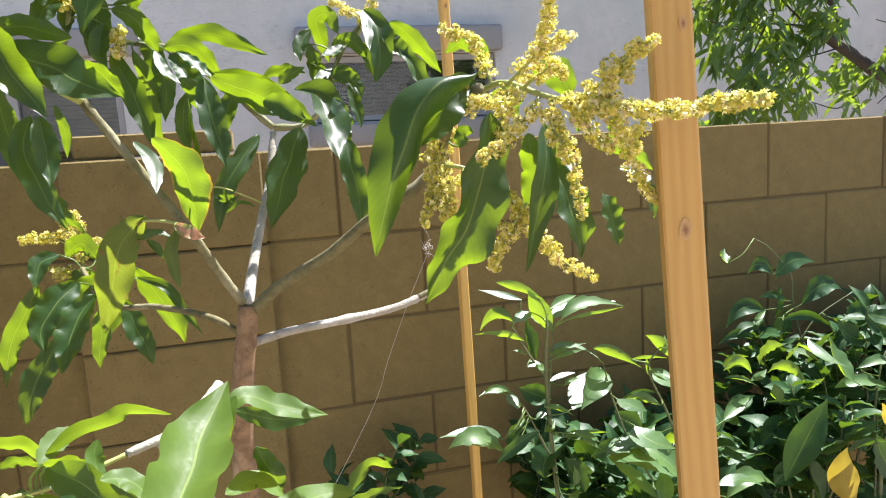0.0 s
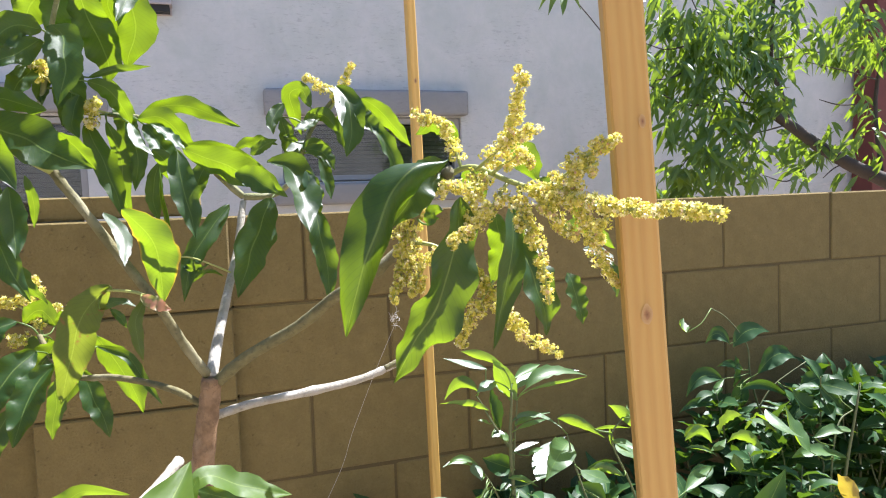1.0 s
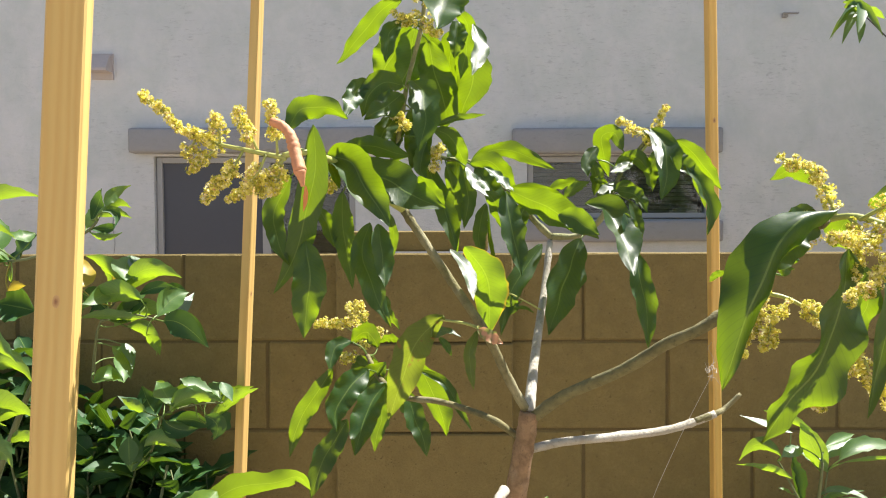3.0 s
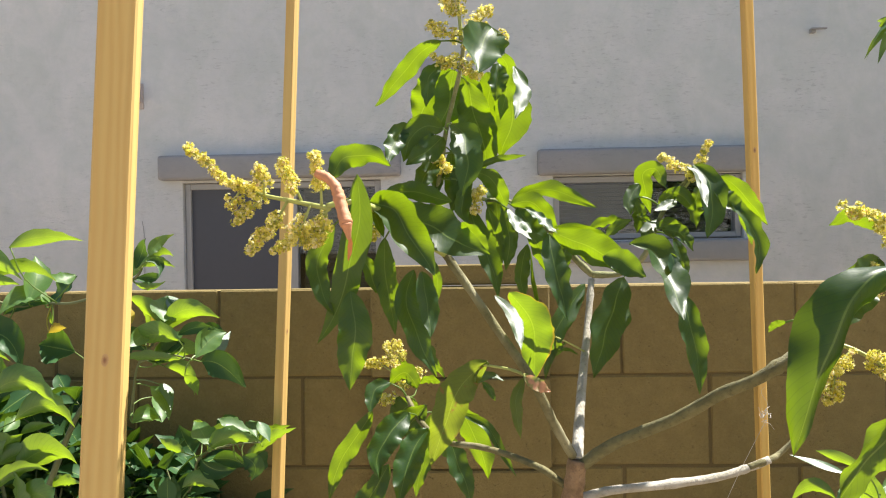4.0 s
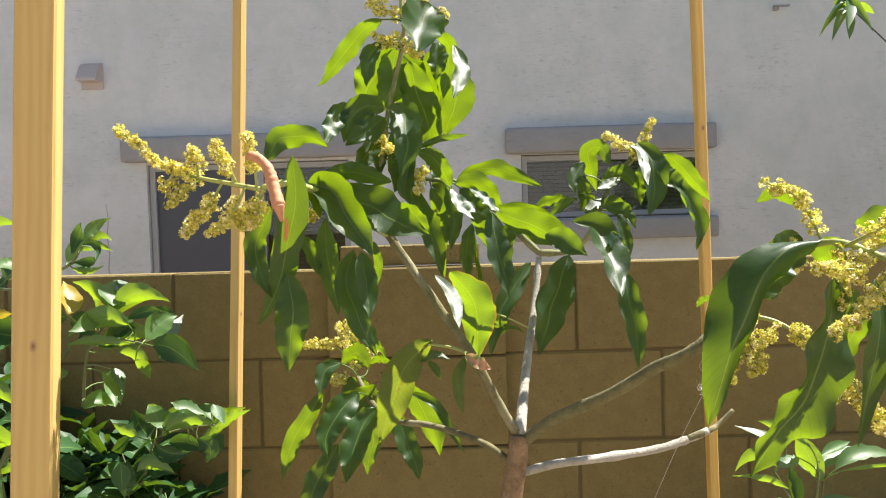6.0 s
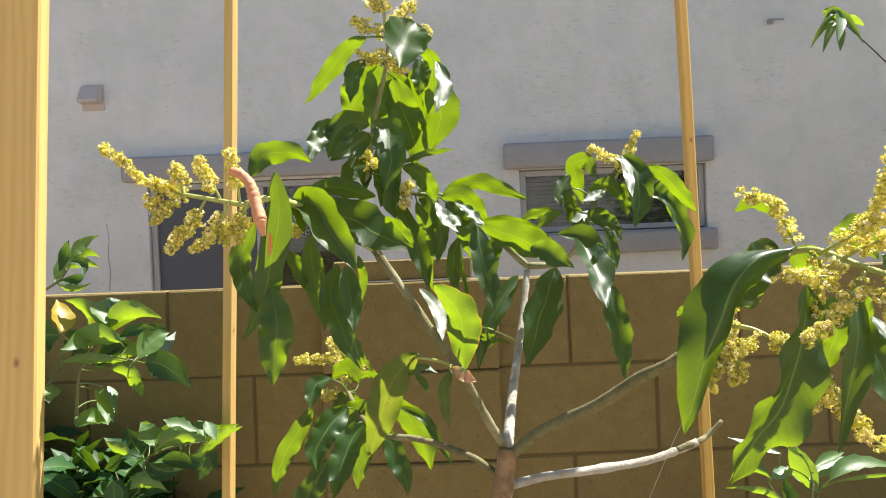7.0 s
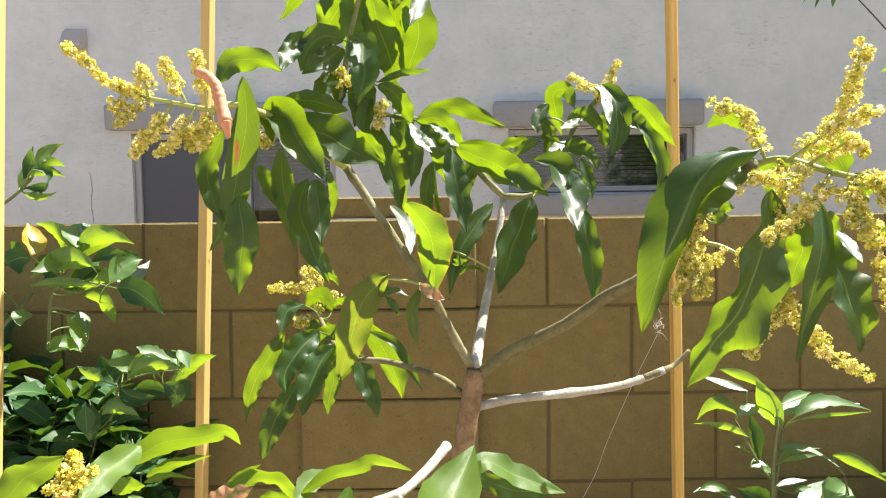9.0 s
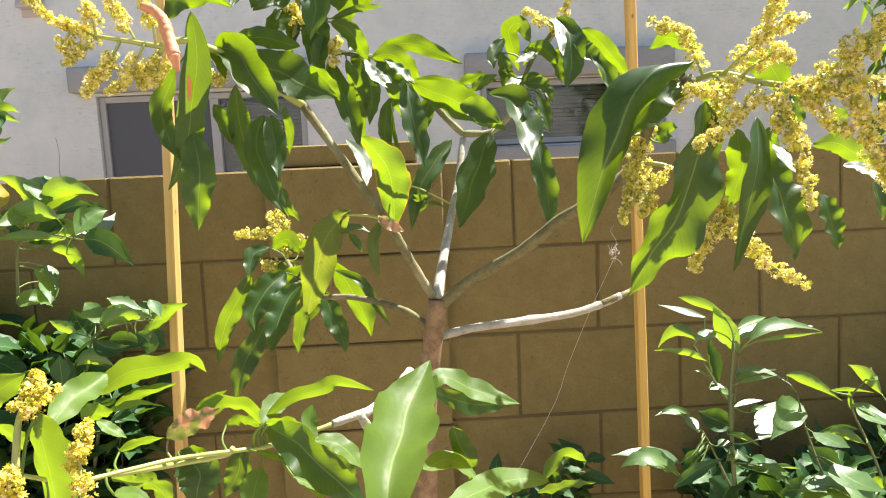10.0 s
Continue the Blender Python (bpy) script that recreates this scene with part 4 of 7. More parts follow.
mango_leaf([(-0.318, 1.05, 1.524), (-0.307, 1.05, 1.511), (-0.299, 1.05, 1.496)], 0.012, (0.28, -0.91, 0.31))
mango_leaf([(-0.218, 1.1, 1.545), (-0.192, 1.105, 1.561), (-0.169, 1.116, 1.551)], 0.008, (0.12, 0.86, 0.49), "lit")
mango_leaf([(-0.181, 1.1, 1.725), (-0.199, 1.09, 1.691), (-0.204, 1.09, 1.658)], 0.027, (0.13, -0.93, 0.33))
mango_leaf([(-0.307, 1.12, 1.815), (-0.292, 1.12, 1.789), (-0.29, 1.12, 1.745)], 0.032, (0.15, -0.93, 0.33))
# leaves of the low shoot
mango_leaf([(-0.495, 1.16, 1.454), (-0.538, 1.189, 1.393), (-0.568, 1.213, 1.337), (-0.585, 1.235, 1.281)], 0.034, (0.12, 0.88, 0.46), "lit")
mango_leaf([(-0.433, 1.14, 1.458), (-0.462, 1.11, 1.434), (-0.478, 1.09, 1.399), (-0.475, 1.08, 1.373)], 0.047, (0.21, -0.95, 0.23))
mango_leaf([(-0.465, 1.12, 1.382), (-0.488, 1.11, 1.341), (-0.51, 1.1, 1.302), (-0.52, 1.1, 1.262)], 0.040, (0.16, -0.98, 0.12))
mango_leaf([(-0.399, 1.08, 1.449), (-0.421, 1.059, 1.422), (-0.433, 1.036, 1.387), (-0.439, 1.017, 1.358)], 0.045, (0.22, -0.68, 0.7), "", 0.4)
mango_leaf([(-0.409, 1.12, 1.415), (-0.415, 1.138, 1.369), (-0.427, 1.158, 1.317)], 0.026, (-0.05, 0.91, 0.42), "lit")
mango_leaf([(-0.358, 1.16, 1.469), (-0.343, 1.178, 1.429), (-0.32, 1.199, 1.381), (-0.308, 1.223, 1.322)], 0.046, (0.18, 0.87, 0.46), "lit")
mango_leaf([(-0.353, 1.13, 1.459), (-0.312, 1.12, 1.442), (-0.289, 1.11, 1.404), (-0.267, 1.11, 1.365)], 0.016, (0.16, -0.96, 0.22))
mango_leaf([(-0.37, 1.11, 1.429), (-0.355, 1.1, 1.39), (-0.343, 1.09, 1.358), (-0.338, 1.09, 1.332)], 0.034, (0.28, -0.92, 0.26))
mango_leaf([(-0.373, 1.13, 1.427), (-0.373, 1.143, 1.394), (-0.363, 1.153, 1.371)], 0.023, (0.18, 0.89, 0.42), "lit")
mango_leaf([(-0.47, 1.2, 1.493), (-0.494, 1.185, 1.483), (-0.501, 1.165, 1.45)], 0.030, (0.31, -0.68, 0.67))
mango_leaf([(-0.428, 1.24, 1.474), (-0.448, 1.245, 1.501), (-0.479, 1.261, 1.479)], 0.037, (0.08, 0.88, 0.47), "lit")
mango_leaf([(-0.429, 1.22, 1.457), (-0.452, 1.233, 1.437), (-0.479, 1.247, 1.415)], 0.045, (0.21, 0.83, 0.53), "lit")
mango_leaf([(-0.407, 1.16, 1.464), (-0.43, 1.17, 1.438), (-0.451, 1.17, 1.41)], 0.043, (0.12, -0.96, 0.26))
mango_leaf([(-0.386, 1.2, 1.492), (-0.405, 1.203, 1.497), (-0.423, 1.211, 1.488)], 0.017, (0.1, 0.88, 0.46), "lit")
mango_leaf([(-0.395, 1.18, 1.449), (-0.401, 1.19, 1.409), (-0.412, 1.19, 1.361)], 0.042, (0.2, -0.97, 0.17))
mango_leaf([(-0.464, 1.3, 1.524), (-0.454, 1.313, 1.496), (-0.435, 1.328, 1.466)], 0.013, (0.16, 0.88, 0.44), "lit")
# leaves of the shoot before the window
mango_leaf([(-0.022, 1.16, 1.809), (-0.034, 1.165, 1.838), (-0.053, 1.176, 1.831), (-0.043, 1.192, 1.797), (-0.033, 1.205, 1.768)], 0.028, (0.18, 0.87, 0.47), "lit")
mango_leaf([(-0.065, 1.15, 1.814), (-0.084, 1.135, 1.788), (-0.085, 1.123, 1.764)], 0.023, (0.06, -0.84, 0.54))
mango_leaf([(-0.068, 1.17, 1.796), (-0.063, 1.17, 1.767), (-0.065, 1.17, 1.736)], 0.025, (0.29, -0.93, 0.23))
mango_leaf([(0.018, 1.14, 1.768), (0.001, 1.145, 1.793), (-0.02, 1.148, 1.794), (-0.033, 1.161, 1.771)], 0.025, (0.04, 0.84, 0.54), "lit")
mango_leaf([(-0.017, 1.12, 1.785), (-0.035, 1.108, 1.776), (-0.056, 1.097, 1.769)], 0.019, (0.11, -0.65, 0.76), "", 0.15)
mango_leaf([(-0.066, 1.13, 1.724), (-0.052, 1.148, 1.74), (-0.029, 1.173, 1.759)], 0.022, (0.18, -0.68, 0.71), "", 0.15)
mango_leaf([(-0.067, 1.16, 1.765), (-0.055, 1.165, 1.76), (-0.043, 1.17, 1.756)], 0.014, (0.07, 0.89, 0.44), "lit")
mango_leaf([(-0.039, 1.15, 1.743), (-0.019, 1.153, 1.751), (0.011, 1.166, 1.74)], 0.019, (0.17, 0.88, 0.45), "lit")
mango_leaf([(-0.037, 1.13, 1.742), (-0.011, 1.12, 1.734), (0.005, 1.11, 1.707)], 0.025, (0.22, -0.95, 0.2))
mango_leaf([(-0.013, 1.15, 1.728), (-0.002, 1.14, 1.694), (0.0, 1.13, 1.661)], 0.023, (0.25, -0.95, 0.16))
mango_leaf([(-0.1, 1.07, 1.72), (-0.065, 1.068, 1.709), (-0.058, 1.031, 1.676), (-0.054, 0.965, 1.621)], 0.053, (0.18, -0.62, 0.77), "", 0.35)
mango_leaf([(-0.046, 1.05, 1.706), (-0.04, 1.04, 1.674), (-0.032, 1.03, 1.638)], 0.029, (0.28, -0.95, 0.15))
mango_leaf([(-0.041, 1.02, 1.656), (-0.037, 1.0, 1.61), (-0.029, 0.99, 1.565), (-0.031, 0.98, 1.519)], 0.034, (0.04, -0.98, 0.22))
mango_leaf([(0.017, 1.14, 1.841), (0.034, 1.12, 1.81), (0.034, 1.11, 1.771), (0.023, 1.1, 1.727)], 0.046, (0.23, -0.96, 0.18))
mango_leaf([(0.003, 1.13, 1.838), (0.016, 1.116, 1.821), (0.012, 1.067, 1.771)], 0.017, (0.18, -0.67, 0.72), "", 0.15)
mango_leaf([(0.058, 1.15, 1.823), (0.088, 1.163, 1.81), (0.126, 1.184, 1.774), (0.154, 1.2, 1.746)], 0.030, (0.18, 0.8, 0.57), "lit")
mango_leaf([(0.049, 1.13, 1.815), (0.059, 1.12, 1.784), (0.093, 1.12, 1.763)], 0.032, (0.2, -0.96, 0.21))
mango_leaf([(0.063, 1.13, 1.788), (0.084, 1.11, 1.754), (0.098, 1.1, 1.717), (0.09, 1.09, 1.673)], 0.031, (0.23, -0.94, 0.25))
mango_leaf([(0.077, 1.12, 1.766), (0.097, 1.134, 1.74), (0.107, 1.146, 1.714)], 0.013, (0.02, 0.87, 0.49), "lit")
mango_leaf([(0.038, 1.18, 1.811), (0.029, 1.18, 1.775), (0.033, 1.18, 1.743)], 0.029, (0.19, -0.97, 0.12))
# leaves of big leaves round the large flower spike
mango_leaf([(0.043, 0.66, 1.702), (0.006, 0.645, 1.696), (-0.021, 0.64, 1.67), (-0.038, 0.64, 1.633), (-0.049, 0.64, 1.596), (-0.059, 0.64, 1.568), (-0.064, 0.645, 1.544)], 0.057, ((0.39, -0.6, 0.7), (-0.04, -0.97, 0.1)), "", -0.75)
mango_leaf([(0.062, 0.74, 1.705), (0.032, 0.72, 1.681), (-0.002, 0.71, 1.638)], 0.041, (0.17, -0.96, 0.21))
mango_leaf([(0.103, 0.8, 1.733), (0.078, 0.805, 1.748), (0.056, 0.818, 1.738)], 0.023, (0.11, 0.84, 0.54), "lit")
mango_leaf([(0.058, 0.67, 1.667), (0.052, 0.665, 1.637), (0.041, 0.66, 1.598), (0.028, 0.66, 1.563), (0.011, 0.67, 1.533), (0.0, 0.675, 1.51), (-0.013, 0.68, 1.486)], 0.065, ((0.5, -0.85, 0.16), (0.22, -0.97, 0.06)), "", 0.3)
mango_leaf([(0.139, 0.78, 1.644), (0.155, 0.8, 1.599), (0.149, 0.822, 1.55)], 0.032, (0.17, 0.86, 0.48), "lit")
mango_leaf([(0.15, 0.76, 1.655), (0.141, 0.74, 1.606), (0.127, 0.73, 1.552), (0.109, 0.72, 1.498)], 0.034, (0.22, -0.96, 0.15))
mango_leaf([(0.163, 0.77, 1.622), (0.17, 0.75, 1.578), (0.178, 0.74, 1.54), (0.18, 0.735, 1.504)], 0.049, (0.16, -0.96, 0.23))
mango_leaf([(0.164, 0.75, 1.626), (0.165, 0.729, 1.61), (0.166, 0.71, 1.596)], 0.014, (0.0, -0.61, 0.79), "", 0.15)
mango_leaf([(0.221, 0.76, 1.571), (0.227, 0.75, 1.543), (0.234, 0.745, 1.51)], 0.029, (0.2, -0.94, 0.28))
mango_leaf([(0.224, 0.78, 1.624), (0.267, 0.795, 1.621), (0.322, 0.818, 1.589)], 0.025, (0.1, 0.86, 0.49), "lit")
mango_leaf([(0.226, 0.73, 1.601), (0.242, 0.72, 1.597), (0.245, 0.696, 1.584)], 0.018, (-0.13, -0.56, 0.82), "", 0.15)
mango_leaf([(0.265, 0.74, 1.583), (0.266, 0.73, 1.56), (0.27, 0.73, 1.542)], 0.024, (0.27, -0.92, 0.27))
mango_leaf([(0.127, 0.78, 1.698), (0.12, 0.789, 1.682), (0.135, 0.8, 1.66)], 0.032, (0.1, 0.87, 0.49), "lit")
mango_leaf([(0.152, 0.79, 1.717), (0.186, 0.803, 1.712), (0.217, 0.821, 1.679)], 0.036, (0.1, 0.89, 0.44), "lit")
mango_leaf([(0.233, 0.75, 1.661), (0.238, 0.757, 1.646), (0.237, 0.765, 1.629)], 0.020, (0.13, 0.88, 0.45), "lit")
mango_leaf([(0.206, 0.8, 1.685), (0.216, 0.8, 1.666), (0.21, 0.8, 1.641)], 0.027, (0.2, -0.96, 0.17))
mango_leaf([(0.064, 0.8, 1.632), (0.07, 0.802, 1.647), (0.083, 0.804, 1.65)], 0.020, (0.11, 0.88, 0.45), "lit")
mango_leaf([(0.001, 0.8, 1.637), (-0.008, 0.805, 1.633), (-0.013, 0.81, 1.625)], 0.010, (0.19, 0.86, 0.47), "lit")
mango_leaf([(0.184, 0.8, 1.645), (0.195, 0.813, 1.617), (0.194, 0.822, 1.598)], 0.019, (0.09, 0.88, 0.48), "lit")
# leaves of the low branch that reaches towards the viewer
mango_leaf([(-0.248, 0.53, 1.336), (-0.243, 0.56, 1.367), (-0.234, 0.62, 1.384), (-0.224, 0.67, 1.4), (-0.207, 0.71, 1.424)], 0.064, (0.22, -0.52, 0.82), "young", 0.7)
mango_leaf([(-0.213, 0.72, 1.39), (-0.193, 0.73, 1.399), (-0.162, 0.735, 1.382), (-0.112, 0.74, 1.362)], 0.030, (0.34, -0.48, 0.81), "young", 0.2)
mango_leaf([(-0.206, 0.745, 1.38), (-0.161, 0.75, 1.361), (-0.115, 0.75, 1.359)], 0.022, (0.15, -0.96, 0.23), "lit")
mango_leaf([(-0.201, 0.71, 1.409), (-0.211, 0.7, 1.387), (-0.219, 0.7, 1.355)], 0.015, (0.25, -0.37, 0.89), "young")
mango_leaf([(-0.386, 0.73, 1.361), (-0.375, 0.758, 1.373), (-0.358, 0.781, 1.371)], 0.024, (0.47, -0.4, 0.79), "young", 0.15)
mango_leaf([(-0.384, 0.74, 1.363), (-0.354, 0.746, 1.381), (-0.324, 0.751, 1.387), (-0.306, 0.754, 1.393), (-0.27, 0.772, 1.375)], 0.021, (0.1, 0.87, 0.48), "young")
mango_leaf([(-0.47, 0.76, 1.354), (-0.439, 0.766, 1.371), (-0.412, 0.78, 1.36), (-0.398, 0.794, 1.33)], 0.027, (0.17, 0.84, 0.51), "young")
mango_leaf([(-0.477, 0.71, 1.356), (-0.452, 0.715, 1.369), (-0.425, 0.72, 1.382)], 0.030, (0.15, 0.87, 0.47), "browned")
mango_leaf([(-0.464, 0.76, 1.367), (-0.448, 0.763, 1.377), (-0.429, 0.766, 1.387)], 0.011, (0.06, 0.9, 0.43), "young")
mango_leaf([(-0.559, 0.74, 1.398), (-0.524, 0.746, 1.416), (-0.484, 0.753, 1.421), (-0.461, 0.757, 1.426), (-0.45, 0.766, 1.408)], 0.034, (0.04, 0.86, 0.5), "young")
mango_leaf([(-0.534, 0.72, 1.425), (-0.548, 0.677, 1.416), (-0.551, 0.633, 1.399)], 0.032, (0.6, -0.4, 0.7), "young", 0.3)
mango_leaf([(-0.544, 0.75, 1.381), (-0.517, 0.755, 1.392), (-0.479, 0.761, 1.399)], 0.018, (0.25, 0.77, 0.59), "young")
mango_leaf([(-0.542, 0.74, 1.379), (-0.518, 0.744, 1.385), (-0.495, 0.757, 1.375)], 0.012, (0.29, 0.8, 0.52), "young")
mango_leaf([(-0.515, 0.56, 1.443), (-0.519, 0.572, 1.411), (-0.524, 0.586, 1.374), (-0.535, 0.605, 1.321)], 0.042, (0.2, 0.78, 0.59), "young", 0.5)
mango_leaf([(-0.562, 0.545, 1.445), (-0.54, 0.55, 1.462), (-0.516, 0.555, 1.477)], 0.028, (0.11, 0.78, 0.62), "young")
mango_leaf([(-0.613, 0.66, 1.4), (-0.604, 0.668, 1.387), (-0.598, 0.677, 1.365)], 0.022, (0.1, 0.86, 0.51), "young")
mango_leaf([(-0.378, 0.72, 1.362), (-0.342, 0.7, 1.344), (-0.308, 0.69, 1.317), (-0.276, 0.68, 1.283)], 0.043, (0.15, -0.97, 0.17))
mango_leaf([(-0.377, 0.71, 1.369), (-0.359, 0.719, 1.361), (-0.34, 0.732, 1.337)], 0.026, (0.1, 0.87, 0.49), "young")
mango_leaf([(-0.33, 0.72, 1.381), (-0.333, 0.71, 1.364), (-0.324, 0.7, 1.346)], 0.017, (0.31, -0.37, 0.88), "young")
mango_leaf([(-0.323, 0.68, 1.359), (-0.301, 0.689, 1.349), (-0.275, 0.659, 1.336)], 0.024, (0.39, -0.41, 0.83), "young", 0.15)
mango_leaf([(-0.098, 0.66, 1.314), (-0.135, 0.649, 1.322), (-0.172, 0.612, 1.33), (-0.209, 0.57, 1.333)], 0.031, (0.18, -0.46, 0.87), "young", 0.15)
mango_leaf([(-0.103, 0.66, 1.314), (-0.082, 0.665, 1.336), (-0.057, 0.676, 1.323)], 0.019, (0.19, 0.82, 0.55), "young")
mango_leaf([(-0.108, 0.67, 1.297), (-0.074, 0.675, 1.299), (-0.047, 0.679, 1.299)], 0.019, (0.09, 0.84, 0.53), "lit")
mango_leaf([(-0.219, 0.69, 1.318), (-0.19, 0.719, 1.313), (-0.163, 0.689, 1.303)], 0.023, (0.33, -0.44, 0.83), "young", 0.15)
mango_leaf([(-0.187, 0.71, 1.353), (-0.175, 0.724, 1.319), (-0.17, 0.739, 1.28)], 0.024, (0.17, 0.79, 0.58), "lit")
mango_leaf([(-0.554, 0.7, 1.385), (-0.543, 0.702, 1.389), (-0.525, 0.705, 1.391)], 0.028, (0.06, 0.83, 0.55), "young")
mango_leaf([(-0.481, 0.75, 1.327), (-0.46, 0.74, 1.305), (-0.463, 0.73, 1.271)], 0.046, (0.18, -0.94, 0.29))
mango_leaf([(-0.389, 0.73, 1.312), (-0.395, 0.72, 1.296), (-0.404, 0.71, 1.268)], 0.030, (0.31, -0.54, 0.78), "young")
mango_leaf([(-0.351, 0.7, 1.314), (-0.332, 0.692, 1.306), (-0.316, 0.67, 1.299)], 0.011, (0.35, -0.45, 0.83), "young", 0.15)
mango_leaf([(-0.458, 0.74, 1.329), (-0.454, 0.749, 1.305), (-0.46, 0.755, 1.29)], 0.027, (0.02, 0.88, 0.48), "lit")
mango_leaf([(-0.535, 0.7, 1.333), (-0.519, 0.711, 1.315), (-0.497, 0.714, 1.313)], 0.027, (0.09, 0.85, 0.51), "young")
mango_leaf([(-0.388, 0.71, 1.338), (-0.376, 0.714, 1.332), (-0.364, 0.71, 1.326)], 0.010, (0.39, -0.41, 0.83), "young", 0.15)
mango_leaf([(-0.432, 0.76, 1.35), (-0.414, 0.763, 1.352), (-0.398, 0.773, 1.339)], 0.017, (0.14, 0.89, 0.43), "lit")
mango_leaf([(-0.333, 0.74, 1.321), (-0.31, 0.74, 1.301), (-0.3, 0.74, 1.275)], 0.037, (0.18, -0.97, 0.15))
mango_leaf([(-0.531, 0.72, 1.342), (-0.512, 0.723, 1.349), (-0.486, 0.727, 1.352)], 0.013, (0.12, 0.86, 0.49), "young")
mango_leaf([(-0.53, 0.68, 1.391), (-0.513, 0.681, 1.378), (-0.504, 0.683, 1.371)], 0.014, (0.52, -0.37, 0.77), "young", 0.15)
mango_leaf([(-0.422, 0.78, 1.316), (-0.43, 0.78, 1.29), (-0.446, 0.78, 1.257)], 0.029, (0.25, -0.96, 0.12))
mango_leaf([(-0.53, 0.75, 1.303), (-0.513, 0.763, 1.28), (-0.508, 0.775, 1.25)], 0.032, (0.19, 0.84, 0.5), "lit")
mango_leaf([(-0.502, 0.64, 1.334), (-0.491, 0.66, 1.324), (-0.477, 0.662, 1.314)], 0.015, (0.54, -0.39, 0.74), "young", 0.15)
mango_leaf([(-0.145, 0.7, 1.279), (-0.156, 0.707, 1.264), (-0.168, 0.717, 1.24)], 0.029, (0.17, 0.83, 0.53), "lit")


def add_floret(bm, p, out, size, rng):
    """A five-petalled floret, or a round bud."""
    out = out.normalized()
    a = out.orthogonal().normalized()
    b_ = out.cross(a)
    if rng.random() < 0.45:
        top, low = bm.verts.new(p + out * size * 0.5), bm.verts.new(p - out * size * 0.45)
        ph = rng.random() * 6.28
        ring = [bm.verts.new(p + (a * math.cos(ph + k * 1.2566) + b_ * math.sin(ph + k * 1.2566)) * size * 0.5) for k in range(5)]
        for k in range(5):
            bm.faces.new((ring[k], ring[(k + 1) % 5], top))
            bm.faces.new((ring[(k + 1) % 5], ring[k], low))
        return
    c = bm.verts.new(p)
    ph = rng.random() * 6.28
    lift = rng.uniform(0.1, 0.7)
    for k in range(5):
        t = ph + k * 1.2566
        d = a * math.cos(t) + b_ * math.sin(t)
        e = a * -math.sin(t) + b_ * math.cos(t)
        q = [bm.verts.new(p + d * size * 0.45 + e * size * s * 0.3 + out * size * lift * 0.4) for s in (-1, 1)]
        tipv = bm.verts.new(p + d * size * 0.85 + out * size * lift)
        bm.faces.new((c, q[0], tipv, q[1]))


def panicle(lines, label, seed, size=0.0042, thick=0.0035, crowd=1.0, spread=0.011, bare=0.25, flower=None, thin=0.58):
    """A flower spike: a green axis with side sprays, each crowded with florets towards its end."""
    rng = random.Random(seed)
    pan = part("panicle", add_tube(bmesh.new(), lines[0], thick, thick * 0.35, 7, 6), GREEN_STEM, tree, label, True)
    for j, pts in enumerate(lines):
        if j:
            part("spray_stem", add_tube(bmesh.new(), pts, thick * 0.55, thick * 0.25, 6, 5), GREEN_STEM, pan, "", True)
        flo = bmesh.new()
        line = smooth_line(pts, 10)
        length = sum((b_ - a).length for a, b_ in zip(line, line[1:]))
        clumps = max(5, int(length / 0.0075 * crowd * (0.75 if j == 0 and len(lines) > 1 else 1.0)))
        skip = 0.45 if j == 0 and len(lines) > 1 else bare
        for c in range(clumps):
            s = skip + (1 - skip) * (c + rng.random()) / clumps
            i = min(len(line) - 2, int(s * (len(line) - 1)))
            p = line[i].lerp(line[i + 1], s * (len(line) - 1) - i)
            t = (line[i + 1] - line[i]).normalized()
            taper = (0.85 if j == 0 else 1.0) - (thin if j == 0 else 0.6) * max(0.0, (s - skip) / (1 - skip)) ** (1.3 if j == 0 else 2.0)
            r = spread * taper * rng.uniform(0.65, 1.2)
            for g in range(3 if rng.random() < 0.6 else 2):
                d = Vector((rng.gauss(0, 1), rng.gauss(0, 1), rng.gauss(0, 1)))
                d = (d - d.dot(t) * t * 0.8).normalized()
                hub = p + d * r * rng.uniform(0.35, 0.8)
                knob = size * rng.uniform(1.0, 1.7) * (0.55 + 0.45 * taper)
                add_tube(flo, [p, hub], 0.0008, 0.0006, 3, 1)
                for f in range(rng.randint(11, 16)):
                    e = (d * 0.35 + Vector((rng.gauss(0, 0.8), rng.gauss(0, 0.8), rng.gauss(0, 0.8)))).normalized()
                    add_floret(flo, hub + e * knob * rng.uniform(0.7, 1.15), e, size * rng.uniform(0.6, 1.1), rng)
        part("blossom", flo, flower or FLORET, pan, "crowded small yellow-cream florets and buds", kind="stuff")
    return pan


YELLOW_SPIKE = "branched spike of yellow-green mango flowers"
sprays = []
sprays.append([(0.067, 0.780, 1.680), (0.086, 0.720, 1.697), (0.105, 0.660, 1.681), (0.112, 0.600, 1.670), (0.112, 0.540, 1.664), (0.109, 0.450, 1.658), (0.072, 0.320, 1.662)])
sprays.append([(0.086, 0.700, 1.693), (0.095, 0.650, 1.716), (0.097, 0.620, 1.745), (0.093, 0.600, 1.780)])
sprays.append([(0.095, 0.650, 1.716), (0.104, 0.630, 1.723), (0.114, 0.610, 1.726)])
sprays.append([(0.082, 0.730, 1.694), (0.075, 0.740, 1.722), (0.063, 0.750, 1.744), (0.038, 0.760, 1.758)])
sprays.append([(0.112, 0.600, 1.670), (0.124, 0.570, 1.687), (0.128, 0.540, 1.702), (0.139, 0.520, 1.711)])
